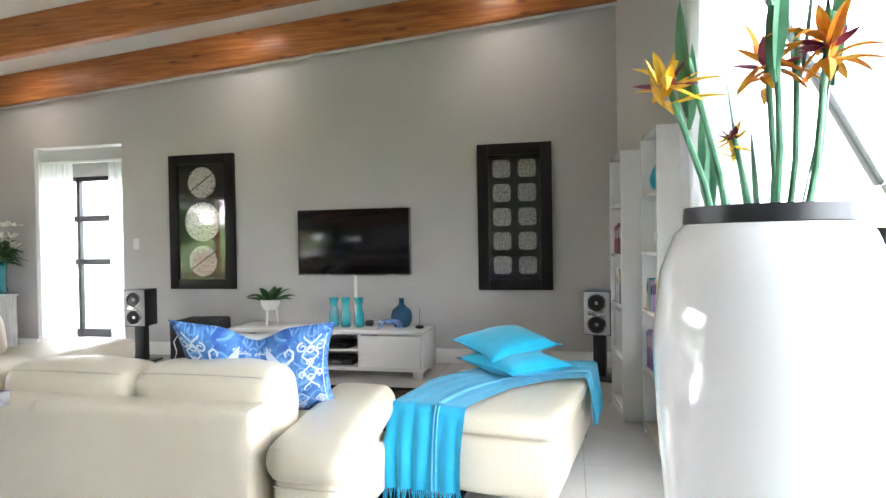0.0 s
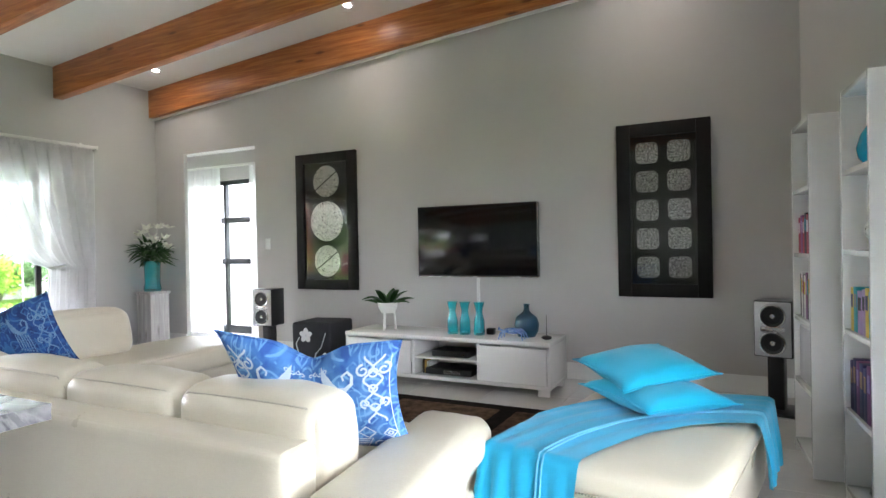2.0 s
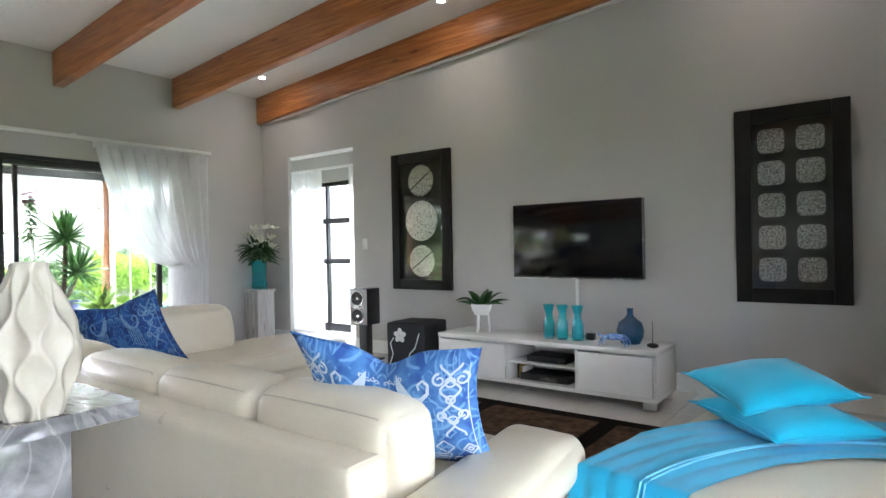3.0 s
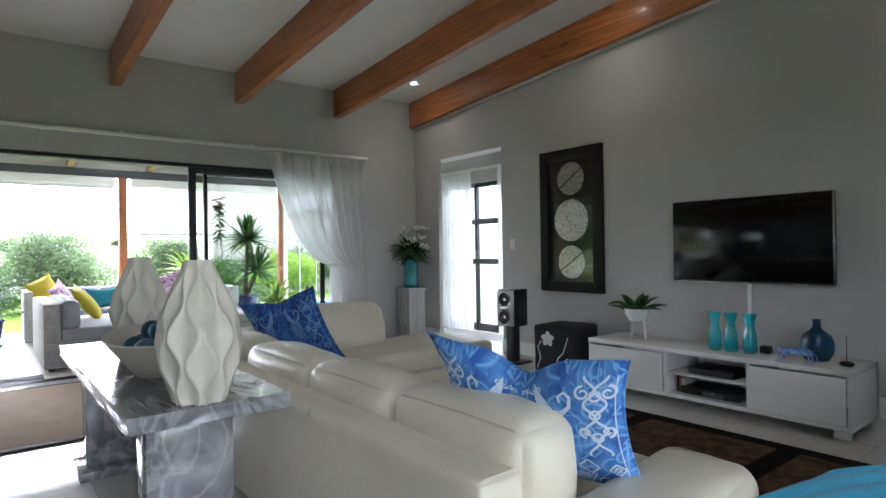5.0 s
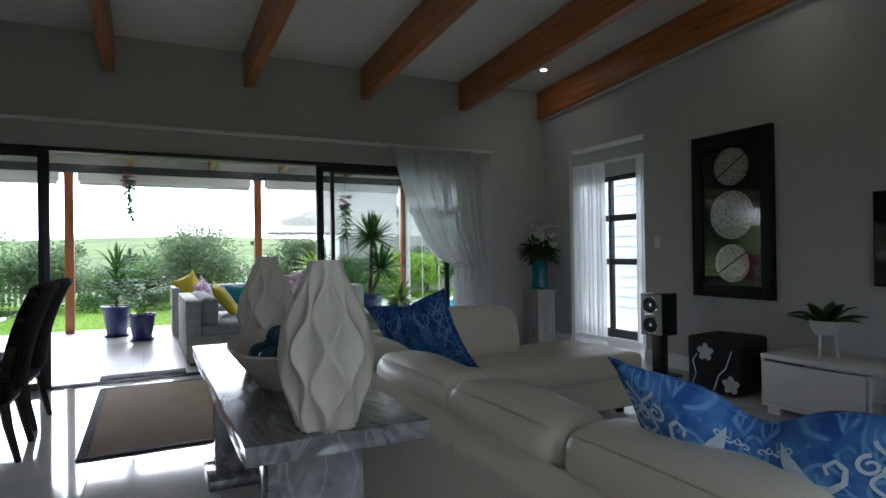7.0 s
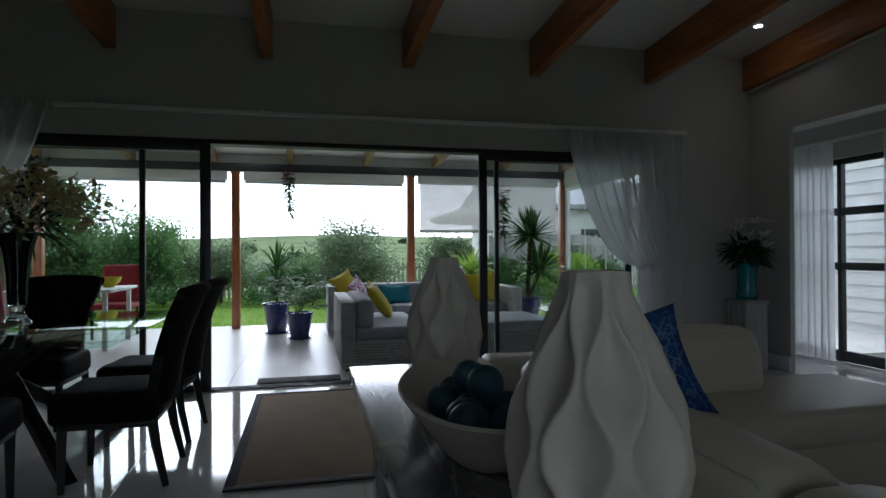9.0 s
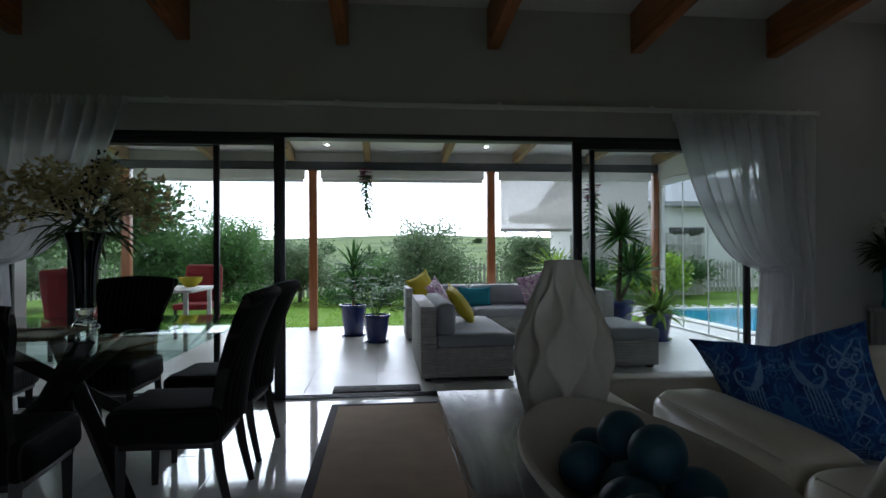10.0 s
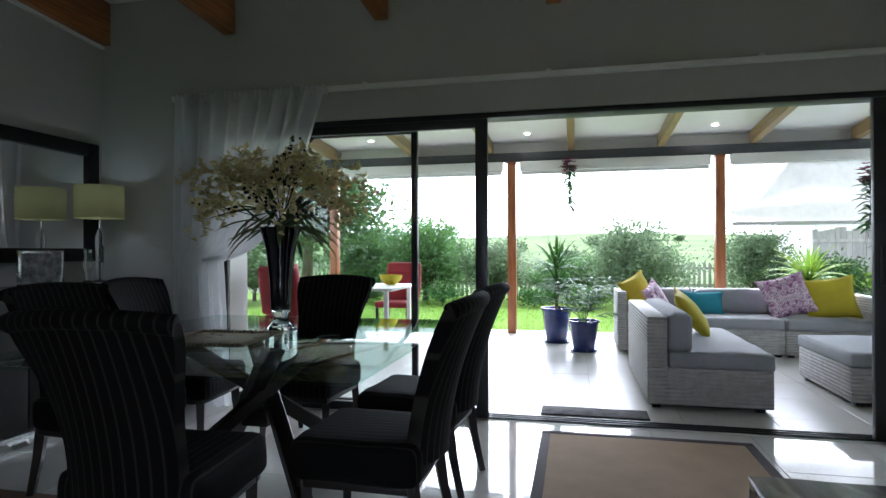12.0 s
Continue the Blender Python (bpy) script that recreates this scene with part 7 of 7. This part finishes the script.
red_chair(pose(-10.15, -1.15, 0, 0, 0, 88))
red_chair(pose(-9.35, -2.10, 0, 0, 0, 180))
red_chair(pose(-8.55, -1.9, 0, 0, 0, -100))
bm = bmesh.new()
lathe(bm, [(0, 0), (0.06, 0), (0.13, 0.07), (0.15, 0.13), (0.14, 0.13), (0.12, 0.075), (0, 0.02)], 24)
mesh_thing("yellow_bowl", bm, YEL, "yellow bowl on the white patio table", "bowl", m=pose(-9.55, -1.05, 0.735))

# ---- garden ----
FENCE = surf("weathered_fence", (0.52, 0.50, 0.46), (0.38, 0.36, 0.33), 0.85, scale=8, fine=60, bump=0.3, stretch=(1, 1, 0.2), var=0.12)
fe = thing("picket_fence", pose(0, 0, 0), "weathered timber picket fence at the end of the lawn", "fence")
pk = bmesh.new()
prism(pk, [(-0.035, 0), (0.035, 0), (0.035, 0.88), (0, 0.95), (-0.035, 0.88)], "x", -0.012, 0.012)
pk_me = solid("picket", pk, FENCE, False)
for k in range(190):
    ob = new("picket", pk_me)
    ob.parent = fe
    ob.location = (-18.2, -11.0 + 0.125 * k, -0.06 + random.uniform(-0.02, 0.03))
for z in (0.25, 0.68):
    part("rail", boxed(-18.24, -18.212, -11.1, 12.9, z, z + 0.07), FENCE, fe, smooth=False)
# taller board screen by the neighbour
bs = thing("board_fence", pose(0, 0, 0), "pale upright board fence beside the neighbouring house", "fence")
for k in range(34):
    h = 1.65 + random.uniform(-0.06, 0.06)
    part("board", boxed(-17.2, -17.17, 6.6 + 0.115 * k, 6.6 + 0.115 * k + 0.105, -0.1, h), FENCE, bs, smooth=False)
part("rail", boxed(-17.16, -17.12, 6.6, 10.5, 1.35, 1.42), FENCE, bs, smooth=False)


SHRUB = leafy_mat("shrub_leaf", (0.13, 0.25, 0.075), (0.07, 0.14, 0.04), 0.5)
SHRUB2 = leafy_mat("grey_shrub_leaf", (0.22, 0.30, 0.16), (0.12, 0.18, 0.09), 0.5)
DARKLEAF = leafy_mat("dark_tree_leaf", (0.08, 0.15, 0.045), (0.04, 0.08, 0.025), 0.4)
BARK = surf("bark", (0.10, 0.075, 0.055), (0.06, 0.045, 0.03), 0.9, scale=14, fine=60, bump=0.8)


def leafy(name, x, y, z0, height, spread, mat_, seed, label, count=2600, trunk=0.3, leaf=0.075, cat="shrub", group="garden shrubs", spires=0):
    """A woody plant: limbs that fork out of a short trunk, and many small leaves about the twig ends."""
    r = random.Random(seed)
    t = thing(name, pose(x, y, z0), label, cat, group)
    bm = bmesh.new()
    tube(bm, [(0, 0, 0), (0.03, 0.02, trunk * 0.6), (0.0, 0.04, trunk)], 0.035 * height, 8, taper=0.022 * height)
    ends = []
    for k in range(22 + spires):
        a = k * 2.39996 + r.uniform(-0.3, 0.3)
        e = r.uniform(-0.05, 1.35)
        L = r.uniform(0.55, 1.0)
        tip = Vector((math.cos(a) * math.cos(e) * spread * L, math.sin(a) * math.cos(e) * spread * L, max(0.12 * height, trunk + (height - trunk) * (0.22 + 0.75 * math.sin(e)) * L)))
        if k >= 22:
            tip = Vector((r.uniform(-0.5, 0.5) * spread, r.uniform(-0.5, 0.5) * spread, height * r.uniform(1.0, 1.22)))
        mid = Vector((0, 0, trunk)).lerp(tip, 0.5) + Vector((r.gauss(0, 0.06), r.gauss(0, 0.06), 0.08 * height))
        tube(bm, [(0, 0, trunk * 0.9), mid, tip], 0.013 * height, 6, taper=0.004)
        ends += [(tip, 0.20), (mid.lerp(tip, 0.6), 0.24), (mid, 0.22)] if k < 22 else [(mid.lerp(tip, 0.8), 0.05)]
    part("trunk", bm, BARK, t)
    vs, fs = [], []
    for k in range(count):
        c, s = ends[r.randrange(len(ends))]
        p = c + Vector((r.gauss(0, s * spread), r.gauss(0, s * spread), r.gauss(0, s * 0.75 * height * 0.5)))
        p.z = max(p.z, 0.04)
        a, e = r.uniform(0, 6.28), r.uniform(-0.5, 1.1)
        d = Vector((math.cos(a) * math.cos(e), math.sin(a) * math.cos(e), math.sin(e)))
        q = d.cross(Vector((r.gauss(0, 1), r.gauss(0, 1), r.gauss(0, 1)))).normalized()
        L = leaf * r.uniform(0.7, 1.3)
        i = len(vs)
        vs += [p, p + d * L * 0.5 + q * L * 0.22, p + d * L, p + d * L * 0.5 - q * L * 0.22]
        fs.append((i, i + 1, i + 2, i + 3))
    me = bpy.data.meshes.new("crown")
    me.from_pydata(vs, [], fs)
    me.materials.append(mat_)
    cr = new("crown", me)
    cr.parent = t
    return t


leafy("shrub", -16.6, -2.4, -0.06, 2.35, 1.2, SHRUB, 1, "round green garden shrub by the fence", 10800, leaf=0.10)
leafy("shrub", -17.2, -4.2, -0.06, 2.2, 1.2, SHRUB, 2, "round green garden shrub by the fence", 10800, leaf=0.10)
leafy("shrub", -16.4, -0.6, -0.06, 1.5, 1.0, SHRUB2, 3, "grey green garden shrub by the fence", 9000, leaf=0.09)
leafy("shrub", -15.9, 2.6, -0.06, 2.05, 1.15, SHRUB2, 4, "grey green feathery shrub with upright shoots", 12600, leaf=0.09)
leafy("shrub", -16.8, 1.2, -0.06, 1.1, 0.9, SHRUB, 5, "low green shrub by the fence", 7800, leaf=0.09)
leafy("shrub", -16.4, 5.2, -0.06, 1.85, 0.8, SHRUB2, 6, "grey green garden shrub by the fence", 9000, leaf=0.09)
leafy("shrub", -16.6, 6.6, -0.06, 1.1, 0.9, SHRUB, 7, "low green shrub by the board fence", 7800, leaf=0.09)
leafy("shrub", -15.2, 7.9, -0.06, 1.2, 0.9, LEAF3, 8, "lime green leafy shrub", 7800, leaf=0.13)
leafy("shrub", -14.4, 11.6, -0.06, 1.9, 1.1, SHRUB, 9, "round green shrub beyond the pool", 9600, leaf=0.10)
leafy("shrub", -17.0, 9.4, -0.06, 1.3, 1.0, SHRUB, 10, "low green shrub beyond the pool", 7800, leaf=0.10)
leafy("shrub", -12.4, 13.4, -0.06, 1.6, 1.1, SHRUB, 16, "round green shrub beyond the pool", 9000, leaf=0.10)
leafy("shrub", -15.6, -6.6, -0.06, 1.6, 1.2, SHRUB2, 12, "grey green garden shrub by the fence", 9600, leaf=0.10)
leafy("tree", -12.6, -3.7, -0.06, 3.6, 1.5, DARKLEAF, 11, "dark leaved garden tree beside the patio", 16000, 1.4, 0.12, "tree", "garden trees")
leafy("tree", -14.2, -6.6, -0.06, 3.4, 1.6, DARKLEAF, 15, "dark leaved garden tree beside the patio", 12000, 1.2, 0.12, "tree", "garden trees")
for k, (x, y, s) in enumerate(((-15.6, -3.6, 0.5), (-15.4, -1.7, 0.45), (-15.3, 0.4, 0.4), (-15.0, 1.6, 0.45), (-15.2, 3.9, 0.42), (-15.6, 5.9, 0.45), (-14.6, 6.7, 0.4), (-15.6, -5.2, 0.5))):
    leafy("shrub", x, y, -0.06, s, 0.6, LEAF2 if k % 3 else SHRUB, 40 + k, "low leafy border plant along the lawn", 900, 0.08, 0.08)
# far trees on the meadow
FAR = leafy_mat("far_tree_leaf", (0.10, 0.16, 0.07), (0.06, 0.10, 0.04), 0.3, 0.8, 0.5)
rf = random.Random(77)
for k in range(26):
    a = math.pi + rf.uniform(-0.75, 0.75)
    d = rf.uniform(60, 230)
    x, y = -8 + d * math.cos(a), d * math.sin(a)
    h = rf.uniform(2.2, 4.5)
    leafy("tree", x, y, hill(x, y) - 0.2, h, h * 0.75, FAR, 100 + k, "distant round tree on the green hillside", 420, h * 0.2, 0.9, "tree", "far trees")
# lawn grass
vs, fs = [], []
rg = random.Random(9)
for k in range(26000):
    x, y = -10.99 - 6.6 * rg.random() ** 1.5, rg.uniform(-5.5, 9)
    a, h = rg.uniform(0, 6.28), rg.uniform(0.025, 0.06)
    dx, dy = 0.008 * math.cos(a), 0.008 * math.sin(a)
    lx, ly = rg.gauss(0, 0.015), rg.gauss(0, 0.015)
    i = len(vs)
    vs += [(x - dx, y - dy, -0.062), (x + dx, y + dy, -0.062), (x + lx, y + ly, -0.062 + h)]
    fs.append((i, i + 1, i + 2))
me = bpy.data.meshes.new("grass")
me.from_pydata(vs, [], fs)
me.materials.append(GRASS_M)
tagged(new("grass", me), "short bright green lawn blades", "grass", kind="stuff")

# pool
POOLW = surf("pool_water", (0.03, 0.30, 0.55), (0.05, 0.40, 0.65), 0.04, scale=3, fine=10, bump=0.3, rvar=0.02)
mesh_thing("pool_deck", boxed(-13.4, -6.6, 6.2, 11.2, -0.3, -0.035), surf("pool_paving", (0.62, 0.60, 0.57), (0.54, 0.52, 0.49), 0.7, scale=3, fine=40, bump=0.2), "grey paving around the swimming pool", kind="structure", smooth=False)
pool = thing("swimming_pool", pose(-11.3, 8.1, 0), "bright blue swimming pool with pale coping", "pool")
part("water", boxed(-1.7, 1.7, -1.25, 1.25, -0.034, -0.022), POOLW, pool, smooth=False)
for a in ((-1.92, 1.92, -1.47, -1.25), (-1.92, 1.92, 1.25, 1.47), (-1.92, -1.7, -1.25, 1.25), (1.7, 1.92, -1.25, 1.25)):
    part("coping", boxed(*a, -0.034, 0.0, bev=0.01), PLASTER, pool)
# white pebbles along the lawn
bm = bmesh.new()
for k in range(130):
    bmesh.ops.create_icosphere(bm, subdivisions=1, radius=rg.uniform(0.03, 0.07), matrix=Matrix.Translation((-13.3 + rg.gauss(0, 0.12) - 0.1 * (k % 7), 5.6 + 0.045 * k, -0.04)) @ Matrix.Diagonal((1, 1, 0.6, 1)))
mesh_thing("pebbles", bm, PLASTER, "row of white pebbles along the lawn", "pebbles", kind="stuff")

# neighbouring house
nh = thing("neighbour_house", pose(-25, 15, -0.2), "white single storey house with a grey roof", "house")
part("wall", boxed(-4, 4, -5.5, 6, 0, 3.0, bev=0.02), PLASTER, nh)
bm = bmesh.new()
prism(bm, [(-4.8, 2.9), (4.8, 2.9), (4.8, 3.05), (0, 4.5), (-4.8, 3.05)], "y", -6.3, 6.8)
part("roof", bm, surf("grey_roof", (0.30, 0.30, 0.31), (0.24, 0.24, 0.25), 0.8, scale=4), nh, smooth=False)
for y in (-3.6, -0.5, 2.6):
    w = part("window", boxed(3.99, 4.03, y, y + 1.3, 1.0, 2.2), CHAR, nh, smooth=False)
    part("pane", boxed(4.03, 4.04, y + 0.07, y + 1.23, 1.07, 2.13), BLKGL, w, smooth=False)
nv = thing("shade_umbrella", pose(-17.8, 6.9, 0), "pale canvas shade umbrella by the fence", "umbrella")
bm = bmesh.new()
lathe(bm, [(0.0, 2.75), (0.2, 2.72), (1.9, 2.15), (1.9, 2.05), (0.0, 2.60)], 8)
part("canopy", bm, surf("canvas", (0.66, 0.62, 0.54), (0.58, 0.55, 0.48), 0.85, fine=120), nv, smooth=False)
bm = bmesh.new()
tube(bm, [(0, 0, -0.1), (0, 0, 2.7)], 0.03, 10)
part("pole", bm, STEEL, nv)

# ---- floor tiles ----
def lay(parent, mat_, x0, x1, y0, y1, s, z, th, name="tile"):
    bm = bmesh.new()
    box(bm, 0.0015, s - 0.0015, 0.0015, s - 0.0015, -th, 0)
    bmesh.ops.bevel(bm, geom=[e for e in bm.edges if e.verts[0].co.z > -0.001 and e.verts[1].co.z > -0.001], offset=0.0012, segments=1, affect="EDGES", profile=0.5)
    me = solid(name, bm, mat_, False)
    y = y0
    while y < y1 - 0.01:
        x = x0
        while x < x1 - 0.01:
            ob = new(name, me)
            ob.parent = parent
            ob.location = (x, y, z)
            if x + s > x1 or y + s > y1:
                ob.scale = (min(1, (x1 - x) / s), min(1, (y1 - y) / s), 1)
            x += s
        y += s


lay(FLOOR, TILE, XL, 1.5, YD, YT, 0.60, 0.0, 0.0055)
lay(FLOOR, TILE, -7.25, -4.45, YT, LY, 0.60, 0.0, 0.0055)
lay(PATIO, PTILE, -10.98, -6.5, -5.2, 5.9, 0.60, 0.0, 0.011)
